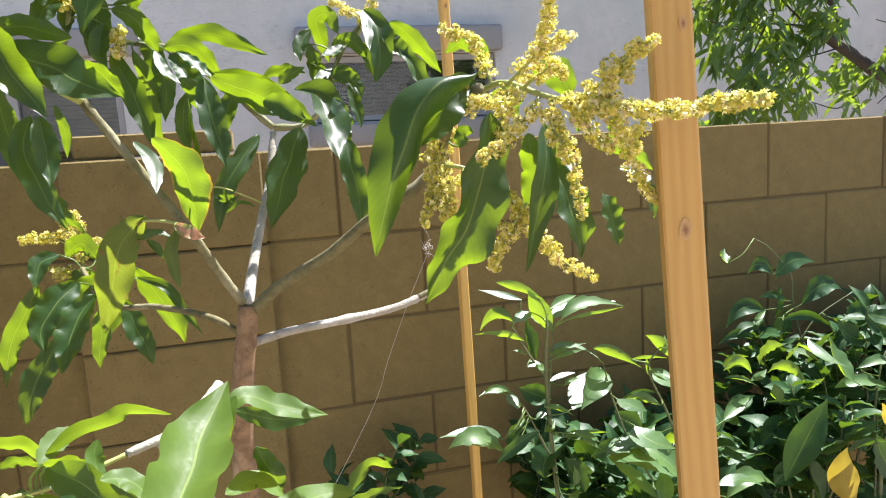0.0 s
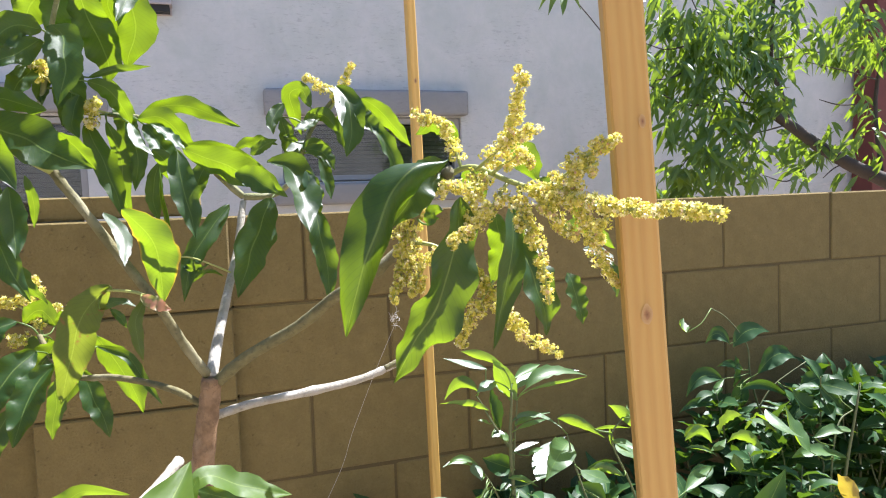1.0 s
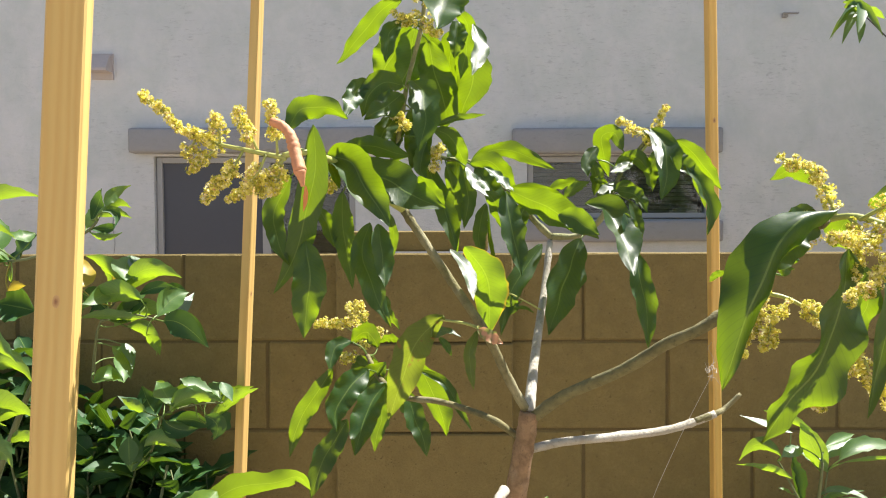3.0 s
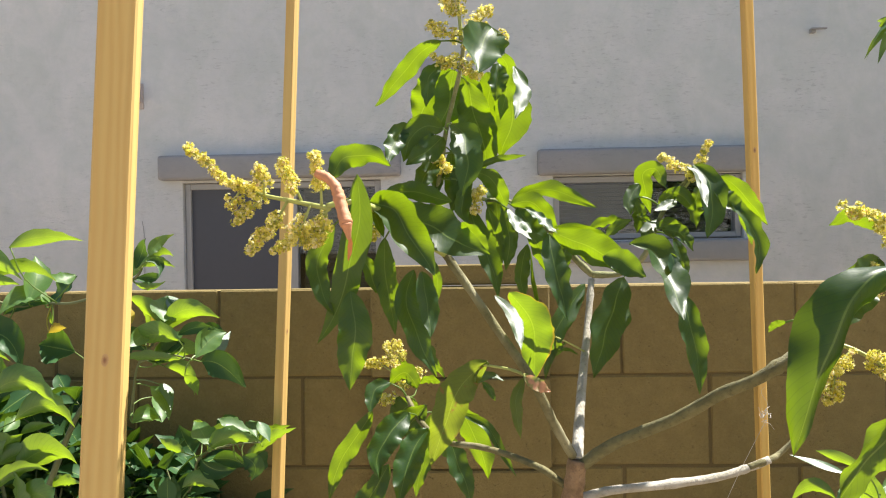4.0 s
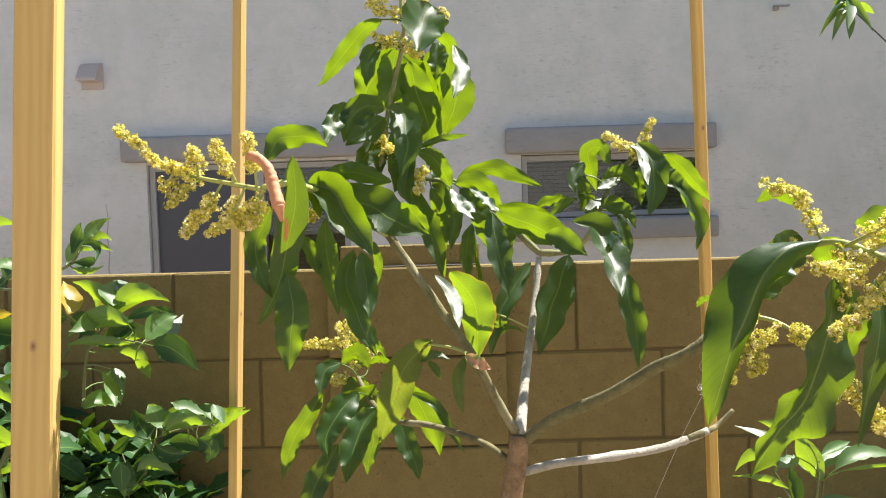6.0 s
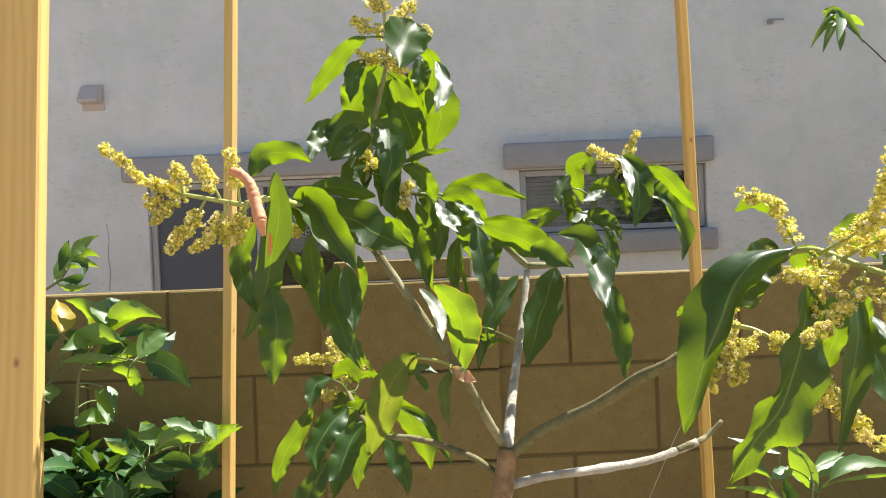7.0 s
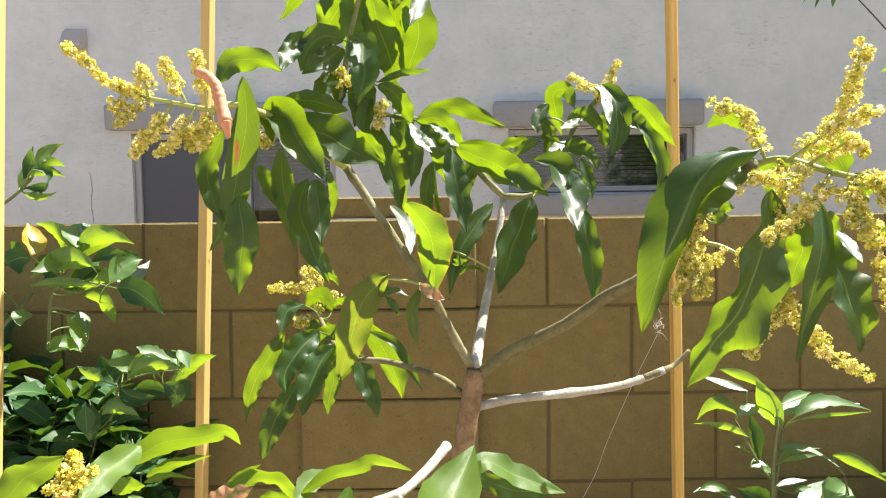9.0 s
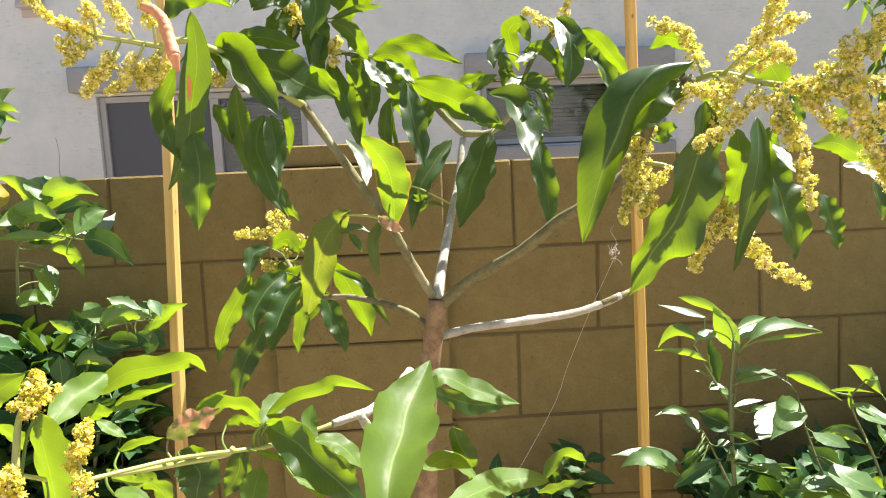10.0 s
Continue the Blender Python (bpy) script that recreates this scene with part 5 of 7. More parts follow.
sprays.append([(0.105, 0.660, 1.681), (0.079, 0.640, 1.657), (0.054, 0.630, 1.637), (0.029, 0.620, 1.625)])
sprays.append([(0.103, 0.630, 1.675), (0.099, 0.610, 1.647), (0.104, 0.590, 1.617), (0.108, 0.580, 1.570)])
sprays.append([(0.112, 0.540, 1.664), (0.134, 0.560, 1.643), (0.158, 0.580, 1.610), (0.190, 0.600, 1.578)])
sprays.append([(0.078, 0.750, 1.688), (0.061, 0.750, 1.670), (0.052, 0.740, 1.686), (0.052, 0.730, 1.697)])
sprays.append([(0.112, 0.600, 1.670), (0.110, 0.580, 1.655), (0.113, 0.570, 1.643), (0.123, 0.560, 1.629)])
sprays.append([(0.108, 0.500, 1.661), (0.112, 0.490, 1.654), (0.107, 0.490, 1.643), (0.104, 0.500, 1.634)])
sprays.append([(0.096, 0.680, 1.689), (0.105, 0.660, 1.700), (0.111, 0.640, 1.705), (0.118, 0.630, 1.694)])
sprays.append([(0.086, 0.720, 1.697), (0.088, 0.700, 1.679), (0.071, 0.680, 1.656), (0.061, 0.670, 1.640)])
sprays.append([(0.106, 0.630, 1.674), (0.096, 0.620, 1.660), (0.097, 0.610, 1.644), (0.106, 0.600, 1.627)])
sprays.append([(0.113, 0.560, 1.667), (0.118, 0.550, 1.678), (0.122, 0.540, 1.688), (0.128, 0.530, 1.694)])
sprays.append([(0.094, 0.690, 1.690), (0.075, 0.660, 1.676), (0.052, 0.660, 1.676), (0.034, 0.660, 1.679)])
panicle(sprays, "large many-branched spike of creamy yellow mango flowers", 31, 0.0032, 0.0036, 1.3, 0.0105, 0.14)
sprays = []
sprays.append([(0.042, 0.830, 1.612), (0.075, 0.810, 1.606), (0.111, 0.790, 1.578), (0.139, 0.790, 1.542)])
sprays.append([(0.050, 0.830, 1.646), (0.053, 0.830, 1.612), (0.033, 0.810, 1.581), (0.015, 0.790, 1.548)])
sprays.append([(0.139, 0.790, 1.563), (0.117, 0.780, 1.539), (0.102, 0.780, 1.513), (0.090, 0.780, 1.490)])
sprays.append([(0.147, 0.790, 1.542), (0.161, 0.790, 1.513), (0.179, 0.780, 1.492), (0.219, 0.780, 1.468)])
sprays.append([(0.061, 0.830, 1.660), (0.054, 0.830, 1.646), (0.044, 0.820, 1.633), (0.037, 0.810, 1.601)])
sprays.append([(0.057, 0.830, 1.643), (0.033, 0.820, 1.620), (0.035, 0.810, 1.597), (0.038, 0.800, 1.568)])
sprays.append([(0.075, 0.810, 1.606), (0.054, 0.800, 1.587), (0.044, 0.790, 1.569), (0.039, 0.790, 1.550)])
panicle(sprays, YELLOW_SPIKE, 32, 0.0036, 0.003, 1.5, 0.0145, 0.03)
sprays = []
sprays.append([(-0.495, 0.860, 1.769), (-0.541, 0.865, 1.779), (-0.583, 0.870, 1.789), (-0.618, 0.865, 1.806), (-0.667, 0.857, 1.847)])
sprays.append([(-0.576, 0.870, 1.786), (-0.575, 0.860, 1.804), (-0.578, 0.860, 1.814), (-0.581, 0.860, 1.823)])
sprays.append([(-0.530, 0.865, 1.779), (-0.538, 0.860, 1.799), (-0.548, 0.860, 1.813), (-0.548, 0.850, 1.829)])
sprays.append([(-0.505, 0.860, 1.772), (-0.504, 0.850, 1.797), (-0.505, 0.840, 1.816), (-0.510, 0.840, 1.833)])
sprays.append([(-0.576, 0.870, 1.786), (-0.586, 0.860, 1.774), (-0.600, 0.860, 1.764), (-0.606, 0.850, 1.755)])
sprays.append([(-0.547, 0.865, 1.779), (-0.560, 0.860, 1.756), (-0.578, 0.860, 1.736), (-0.596, 0.860, 1.716)])
sprays.append([(-0.519, 0.860, 1.773), (-0.526, 0.850, 1.751), (-0.544, 0.850, 1.732), (-0.561, 0.850, 1.719)])
sprays.append([(-0.499, 0.860, 1.769), (-0.503, 0.860, 1.751), (-0.507, 0.860, 1.737), (-0.514, 0.860, 1.723)])
sprays.append([(-0.604, 0.870, 1.795), (-0.611, 0.870, 1.785), (-0.617, 0.870, 1.779), (-0.620, 0.870, 1.772)])
sprays.append([(-0.495, 0.860, 1.769), (-0.509, 0.860, 1.758), (-0.520, 0.860, 1.745), (-0.527, 0.860, 1.726)])
panicle(sprays, "long drooping spike of yellow-green mango flowers", 33, 0.0036, 0.0034, 1.3, 0.0112, 0.2, thin=0.2)
sprays = []
sprays.append([(-0.340, 1.050, 2.018), (-0.341, 1.050, 2.036), (-0.343, 1.050, 2.058), (-0.346, 1.050, 2.099), (-0.347, 1.050, 2.140)])
sprays.append([(-0.340, 1.050, 2.024), (-0.360, 1.040, 2.026), (-0.375, 1.030, 2.028), (-0.385, 1.030, 2.036)])
sprays.append([(-0.340, 1.050, 2.033), (-0.318, 1.040, 2.037), (-0.306, 1.030, 2.045), (-0.300, 1.030, 2.059)])
sprays.append([(-0.341, 1.050, 2.008), (-0.315, 1.040, 2.008), (-0.294, 1.030, 2.012), (-0.277, 1.030, 2.016)])
sprays.append([(-0.343, 1.050, 2.058), (-0.359, 1.050, 2.067), (-0.367, 1.050, 2.083), (-0.370, 1.050, 2.108)])
sprays.append([(-0.341, 1.050, 1.983), (-0.328, 1.040, 1.976), (-0.320, 1.030, 1.965), (-0.312, 1.030, 1.960)])
sprays.append([(-0.347, 1.050, 2.074), (-0.329, 1.050, 2.090), (-0.320, 1.050, 2.106), (-0.316, 1.050, 2.122)])
sprays.append([(-0.341, 1.050, 1.991), (-0.356, 1.030, 1.982), (-0.368, 1.030, 1.979), (-0.380, 1.030, 1.991)])
panicle(sprays, YELLOW_SPIKE, 34, 0.0040, 0.0035, 1.1, 0.015, 0.12)
sprays = []
sprays.append([(-0.425, 1.200, 1.424), (-0.444, 1.240, 1.449), (-0.469, 1.280, 1.503), (-0.492, 1.300, 1.547)])
sprays.append([(-0.463, 1.270, 1.489), (-0.499, 1.300, 1.505), (-0.520, 1.300, 1.511), (-0.550, 1.300, 1.506)])
sprays.append([(-0.467, 1.280, 1.497), (-0.465, 1.300, 1.520), (-0.468, 1.300, 1.536), (-0.471, 1.300, 1.550)])
sprays.append([(-0.447, 1.240, 1.449), (-0.469, 1.240, 1.455), (-0.484, 1.240, 1.458), (-0.494, 1.240, 1.456)])
sprays.append([(-0.457, 1.260, 1.475), (-0.441, 1.260, 1.485), (-0.430, 1.260, 1.495), (-0.422, 1.260, 1.503)])
panicle(sprays, YELLOW_SPIKE, 35, 0.0045, 0.003, 0.9, 0.0145, 0.25)
sprays = []
sprays.append([(-0.001, 1.170, 1.793), (0.019, 1.160, 1.820), (0.031, 1.160, 1.842), (0.048, 1.160, 1.878)])
sprays.append([(0.025, 1.160, 1.824), (0.007, 1.160, 1.834), (-0.011, 1.160, 1.844), (-0.026, 1.160, 1.855)])
panicle(sprays, YELLOW_SPIKE, 36, 0.0048, 0.0025, 0.9, 0.010, 0.1)
sprays = []
sprays.append([(-0.304, 1.080, 1.789), (-0.320, 1.070, 1.793), (-0.331, 1.060, 1.793), (-0.340, 1.050, 1.788)])
sprays.append([(-0.363, 1.030, 1.824), (-0.373, 1.030, 1.833), (-0.376, 1.020, 1.840), (-0.377, 1.020, 1.848)])
sprays.append([(-0.317, 1.070, 1.776), (-0.324, 1.050, 1.783), (-0.318, 1.040, 1.795), (-0.310, 1.040, 1.803)])
sprays.append([(-0.449, 0.950, 1.748), (-0.459, 0.930, 1.744), (-0.464, 0.920, 1.740), (-0.469, 0.920, 1.737)])
panicle(sprays, YELLOW_SPIKE, 37, 0.0046, 0.0022, 0.8, 0.011, 0.1)
sprays = []
sprays.append([(-0.530, 0.550, 1.400), (-0.529, 0.560, 1.436), (-0.525, 0.570, 1.455), (-0.521, 0.580, 1.470)])
sprays.append([(-0.480, 0.545, 1.360), (-0.481, 0.550, 1.395), (-0.482, 0.555, 1.416), (-0.477, 0.560, 1.433)])
sprays.append([(-0.527, 0.560, 1.438), (-0.520, 0.565, 1.448), (-0.514, 0.570, 1.454), (-0.508, 0.575, 1.463)])
sprays.append([(-0.506, 0.500, 1.390), (-0.506, 0.500, 1.404), (-0.503, 0.500, 1.416), (-0.500, 0.500, 1.427)])
panicle(sprays, "short spikes of golden-yellow mango flowers", 38, 0.0034, 0.0032, 1.5, 0.0125, 0.05, FLORET_WARM)

# pale thread with a tuft of fluff hanging from the branch
thread = thing("spider_thread", (0.06, 1.02, 1.5), "fine pale cobweb thread with a tuft of fluff", "cobweb")
part("strand", add_tube(bmesh.new(), [(-0.18, 1.08, 0.95)] + [(-0.032, 1.050, 1.216), (0.003, 1.040, 1.308), (0.037, 1.030, 1.395), (0.066, 1.020, 1.463)] + [(0.072, 1.02, 1.475)], 0.00035, 0.0003, 4, 4), THREAD, thread)
bm = bmesh.new()
rng = random.Random(5)
for i in range(18):
    p = Vector((0.070 + rng.gauss(0, 0.002), 1.02 + rng.gauss(0, 0.002), 1.482 + rng.gauss(0, 0.005)))
    add_tube(bm, [p, p + Vector((rng.gauss(0, 0.002), rng.gauss(0, 0.002), rng.gauss(0, 0.003))), p + Vector((rng.gauss(0, 0.003), rng.gauss(0, 0.003), rng.gauss(0, 0.004)))], 0.0004, 0.0002, 3, 3)
for wisp in ([(0.07, 1.02, 1.48), (0.074, 1.02, 1.497), (0.066, 1.02, 1.512), (0.071, 1.02, 1.521)], [(0.066, 1.02, 1.472), (0.076, 1.02, 1.470), (0.083, 1.02, 1.461)]):
    add_tube(bm, wisp, 0.0004, 0.0002, 3, 4)
part("tuft", bm, THREAD, thread, "pale tuft of fluff")


# ---- citrus shrubs ----
shrub_rng = random.Random(77)
VARIANTS = {}


def citrus_variants(key, mat, count=10):
    r = random.Random(len(key))
    out = []
    for i in range(count):
        bend = r.uniform(-0.12, 0.02)
        bm = leaf_bm((0, 0, 0), (0.5, 0, bend * -0.6 + 0.04), (1, 0, bend), r.uniform(0.42, 0.55), (0, 0, 1), r, r.uniform(0.1, 0.45), r.uniform(0.03, 0.09), 8, 2)
        out.append(mesh_from("leaf", bm, mat, True))
    VARIANTS[key] = out


citrus_variants("citrus", CITRUS)
current = None


CITRUS_WOOD = []


def citrus_stem(line, r0, r1, per=6):
    CITRUS_WOOD.extend(smooth_line([Vector(p) for p in line], 8))
    return part("stem", add_tube(bmesh.new(), line, r0, r1, 7, per), CITRUS_STEM, current, "", True)


def citrus_leaf(base, mid, tip, width, normal, kind=""):
    flat = 0.3 if kind == "sheen" else 1.0
    bm = leaf_bm(base, mid, tip, width, normal, shrub_rng, shrub_rng.uniform(0.18, 0.5) * flat, shrub_rng.uniform(0.03, 0.10) * flat, 12, 3)
    add_stalk(bm, Vector(base), Vector(mid), CITRUS_WOOD, 0.13)
    # "young" takes the lightened copy, for new leaves and for those in the sun
    return part("leaf", bm, {"": CITRUS, "sheen": CITRUS_SHEEN, "young": CITRUS_YOUNG_LIT, "yellowing": CITRUS_YELLOW}[kind], current, "yellowed leaf" if kind == "yellowing" else "", True)


def loose_leaf(key, place, way, up, size, parent, thicket=None):
    way = way.normalized()
    side = up.cross(way)
    side = side.normalized() if side.length > 1e-3 else way.orthogonal().normalized()
    nrm = way.cross(side)
    m = Matrix((way, side, nrm)).transposed().to_4x4()
    m = Matrix.Translation(place) @ m @ Matrix.Scale(size, 4)
    if thicket:
        thicket.add(key, m)
        return
    ob = hang(new("leaf", shrub_rng.choice(VARIANTS[key])), parent)
    ob.matrix_basis = m


class Thicket:
    """Leaves past those that can be told apart, gathered into one mesh."""

    def __init__(self):
        self.verts, self.faces, self.uvs = [], [], []

    def add(self, key, m):
        me = shrub_rng.choice(VARIANTS[key])
        o = len(self.verts)
        self.verts += [tuple(m @ v.co) for v in me.vertices]
        lay_ = me.uv_layers[0].data
        for p in me.polygons:
            self.faces.append([o + i for i in p.vertices])
            self.uvs += [tuple(lay_[k].uv) for k in p.loop_indices]

    def build(self, mat, parent):
        me = bpy.data.meshes.new("foliage")
        me.from_pydata(self.verts, [], self.faces)
        me.uv_layers.new(name="UVMap").data.foreach_set("uv", [c for q in self.uvs for c in q])
        me.materials.append(mat)
        me.polygons.foreach_set("use_smooth", [True] * len(me.polygons))
        return part("foliage", me, mat, parent, "dense inner leaves", kind="stuff")


def twig(foot, tip, leaves, size, parent, r=0.003, key="citrus", thicket=None):
    """A leafy shoot from foot to tip, its leaves spiralling outward along the upper half."""
    foot, tip = Vector(foot), Vector(tip)
    bow = Vector((shrub_rng.uniform(-0.05, 0.05), shrub_rng.uniform(-0.04, 0.04), 0.02))
    line = [foot, foot.lerp(tip, 0.5) + bow, tip]
    part("stem", add_tube(bmesh.new(), line, r, r * 0.45, 5, 4), CITRUS_STEM, parent, "", True)
    fine = smooth_line(line, 8)
    ph = shrub_rng.random() * 6.28
    for i in range(leaves):
        s = 0.35 + 0.65 * (i + 0.5) / leaves
        k = min(len(fine) - 2, int(s * (len(fine) - 1)))
        p = fine[k]
        t = (fine[k + 1] - fine[k]).normalized()
        a = t.orthogonal().normalized()
        ph += 2.4
        d = Matrix.Rotation(ph, 3, t) @ a
        way = d + t * shrub_rng.uniform(0.1, 0.9) + Vector((0, 0, shrub_rng.uniform(-0.25, 0.15)))
        up = Vector((shrub_rng.gauss(0, 0.5), shrub_rng.gauss(-0.35, 0.5), 1)) + t * 0.4
        loose_leaf(key, p, way, up, size * shrub_rng.uniform(0.65, 1.15), parent, thicket)


# shrub at the left end of the bed
current = thing("citrus_shrub", (-1.25, 1.35, 0), "leafy citrus shrub with glossy leaves, some yellowed, before the wall", "shrub")
citrus_stem([(-1.131, 1.320, 1.624), (-0.970, 1.140, 1.640), (-0.788, 0.957, 1.681), (-0.766, 0.957, 1.708), (-0.751, 0.957, 1.725)], 0.0026, 0.0012, 5)
for l in ([(-1.207, 1.260, 1.412), (-1.197, 1.250, 1.458), (-1.207, 1.260, 1.510), (-1.248, 1.270, 1.551)], [(-1.131, 1.200, 1.255), (-1.154, 1.210, 1.323), (-1.178, 1.220, 1.360), (-1.181, 1.240, 1.407)], [(-1.008, 1.380, 1.387), (-0.992, 1.360, 1.448), (-0.969, 1.340, 1.507), (-0.917, 1.330, 1.567)], [(-0.969, 1.340, 1.507), (-0.919, 1.330, 1.524), (-0.864, 1.330, 1.514)], [(-0.920, 1.420, 1.209), (-0.894, 1.400, 1.263), (-0.868, 1.380, 1.315), (-0.805, 1.380, 1.336), (-0.748, 1.380, 1.340)], [(-1.242, 1.220, 1.663), (-1.205, 1.260, 1.639), (-1.177, 1.300, 1.620), (-1.131, 1.320, 1.624)]):
    citrus_stem(l, 0.0034, 0.0016, 5)
left_feet = [(-1.3, 1.34, 0.0), (-1.12, 1.36, 0.0), (-1.5, 1.3, 0.0)]
for f, tops in zip(left_feet, (((-1.25, 1.34, 0.9), (-1.12, 1.34, 1.35), (-1.02, 1.36, 1.5)), ((-0.98, 1.40, 0.7), (-0.88, 1.42, 1.2)), ((-1.5, 1.3, 0.8), (-1.4, 1.28, 1.4), (-1.3, 1.28, 1.6)))):
    citrus_stem([f, *tops], 0.011, 0.003)
citrus_leaf((-1.231, 1.200, 1.695), (-1.170, 1.200, 1.715), (-1.100, 1.200, 1.674), 0.052, (0.05, 0.94, 0.33), "young")
citrus_leaf((-1.225, 1.200, 1.654), (-1.160, 1.200, 1.674), (-1.106, 1.200, 1.666), 0.032, (-0.04, 0.92, 0.39), "young")
citrus_leaf((-1.246, 1.240, 1.710), (-1.232, 1.240, 1.760), (-1.195, 1.240, 1.755), 0.063, (-0.35, 0.85, 0.39), "young")
citrus_leaf((-1.148, 1.284, 1.629), (-1.146, 1.308, 1.675), (-1.165, 1.332, 1.714), 0.053, (0.70, -0.55, 0.45), "young")
citrus_leaf((-1.088, 1.336, 1.677), (-1.100, 1.312, 1.669), (-1.110, 1.288, 1.681), 0.030, (0.67, -0.25, 0.70), "young")
citrus_leaf((-1.145, 1.340, 1.613), (-1.114, 1.340, 1.647), (-1.086, 1.340, 1.674), 0.056, (-0.50, -0.72, 0.48))
citrus_leaf((-1.128, 1.324, 1.621), (-1.156, 1.288, 1.643), (-1.183, 1.252, 1.608), 0.043, (0.50, -0.51, 0.70), "young")
citrus_leaf((-1.214, 1.310, 1.604), (-1.160, 1.310, 1.627), (-1.122, 1.310, 1.622), 0.031, (-0.03, -0.99, 0.15))
citrus_leaf((-1.239, 1.296, 1.561), (-1.255, 1.272, 1.584), (-1.265, 1.248, 1.582), 0.031, (0.72, -0.09, 0.69), "young")
citrus_leaf((-1.198, 1.300, 1.592), (-1.218, 1.300, 1.576), (-1.236, 1.300, 1.560), 0.044, (-0.17, -0.97, 0.20))
citrus_leaf((-1.252, 1.260, 1.561), (-1.181, 1.260, 1.572), (-1.147, 1.260, 1.508), 0.066, (0.18, -0.91, 0.36))
citrus_leaf((-1.243, 1.220, 1.556), (-1.187, 1.220, 1.556), (-1.141, 1.220, 1.532), 0.030, (0.07, 0.95, 0.31), "young")
citrus_leaf((-1.243, 1.220, 1.510), (-1.210, 1.220, 1.520), (-1.170, 1.220, 1.516), 0.014, (-0.03, 0.94, 0.35), "young")
citrus_leaf((-1.181, 1.240, 1.458), (-1.178, 1.240, 1.497), (-1.169, 1.240, 1.535), 0.072, (0.39, -0.92, -0.06))
citrus_leaf((-1.162, 1.200, 1.473), (-1.105, 1.200, 1.501), (-1.041, 1.200, 1.455), 0.057, (0.05, 0.94, 0.33), "young")
citrus_leaf((-1.135, 1.220, 1.426), (-1.078, 1.220, 1.454), (-1.026, 1.220, 1.415), 0.055, (0.03, 0.94, 0.33), "young")
citrus_leaf((-1.158, 1.224, 1.406), (-1.160, 1.248, 1.414), (-1.163, 1.272, 1.425), 0.030, (0.68, -0.21, 0.70), "young")
citrus_leaf((-1.124, 1.220, 1.403), (-1.098, 1.220, 1.416), (-1.061, 1.220, 1.420), 0.020, (-0.11, 0.90, 0.41), "young")
citrus_leaf((-1.173, 1.200, 1.365), (-1.160, 1.200, 1.400), (-1.173, 1.200, 1.425), 0.054, (0.48, 0.88, 0.00), "young")
citrus_leaf((-1.168, 1.200, 1.365), (-1.134, 1.200, 1.394), (-1.106, 1.200, 1.409), 0.041, (-0.37, 0.76, 0.53), "young")
citrus_leaf((-1.154, 1.200, 1.353), (-1.119, 1.200, 1.374), (-1.078, 1.200, 1.385), 0.041, (-0.19, 0.87, 0.45), "young")
citrus_leaf((-1.122, 1.200, 1.343), (-1.067, 1.200, 1.381), (-1.012, 1.200, 1.358), 0.066, (-0.05, 0.91, 0.40), "young")
citrus_leaf((-1.159, 1.180, 1.310), (-1.105, 1.180, 1.352), (-1.050, 1.180, 1.353), 0.035, (-0.18, 0.87, 0.47), "young")
citrus_leaf((-1.111, 1.180, 1.271), (-1.103, 1.180, 1.314), (-1.110, 1.180, 1.354), 0.050, (0.51, 0.86, -0.01), "young")
citrus_leaf((-1.100, 1.180, 1.292), (-1.068, 1.180, 1.313), (-1.040, 1.180, 1.283), 0.049, (0.05, 0.94, 0.33), "young")
citrus_leaf((-1.197, 1.160, 1.277), (-1.183, 1.160, 1.329), (-1.190, 1.160, 1.370), 0.062, (0.47, 0.88, -0.04), "young")
citrus_leaf((-1.160, 1.170, 1.274), (-1.183, 1.170, 1.315), (-1.204, 1.170, 1.345), 0.063, (0.12, -0.99, 0.08))
citrus_leaf((-1.228, 1.200, 1.427), (-1.214, 1.200, 1.458), (-1.212, 1.200, 1.487), 0.045, (-0.09, 1.00, 0.02), "young")
citrus_leaf((-1.095, 1.340, 1.528), (-1.131, 1.340, 1.536), (-1.166, 1.340, 1.542), 0.080, (0.09, -0.89, 0.45))
citrus_leaf((-1.121, 1.300, 1.570), (-1.105, 1.300, 1.578), (-1.086, 1.300, 1.579), 0.023, (-0.11, 0.89, 0.43), "yellowing")
citrus_leaf((-1.113, 1.300, 1.585), (-1.118, 1.300, 1.601), (-1.118, 1.300, 1.616), 0.018, (0.53, 0.84, 0.09), "young")
citrus_leaf((-1.178, 1.184, 1.331), (-1.189, 1.208, 1.338), (-1.204, 1.232, 1.346), 0.037, (0.38, -0.48, 0.79), "young")
citrus_leaf((-1.180, 1.180, 1.282), (-1.148, 1.180, 1.295), (-1.121, 1.180, 1.293), 0.036, (-0.08, 0.90, 0.42), "young")
citrus_leaf((-1.055, 1.200, 1.318), (-1.034, 1.200, 1.329), (-1.007, 1.200, 1.324), 0.026, (-0.05, 0.91, 0.40), "young")
citrus_leaf((-1.070, 1.240, 1.367), (-1.092, 1.240, 1.382), (-1.083, 1.240, 1.404), 0.030, (0.43, 0.89, 0.15), "young")
citrus_leaf((-0.987, 1.304, 1.574), (-0.996, 1.328, 1.603), (-1.019, 1.352, 1.633), 0.045, (0.63, -0.40, 0.67), "yellowing")
citrus_leaf((-0.902, 1.304, 1.588), (-0.914, 1.328, 1.611), (-0.917, 1.352, 1.633), 0.053, (0.56, -0.47, 0.68), "young")
citrus_leaf((-0.922, 1.330, 1.581), (-0.953, 1.330, 1.615), (-0.989, 1.330, 1.633), 0.039, (0.21, 0.94, 0.27), "young")
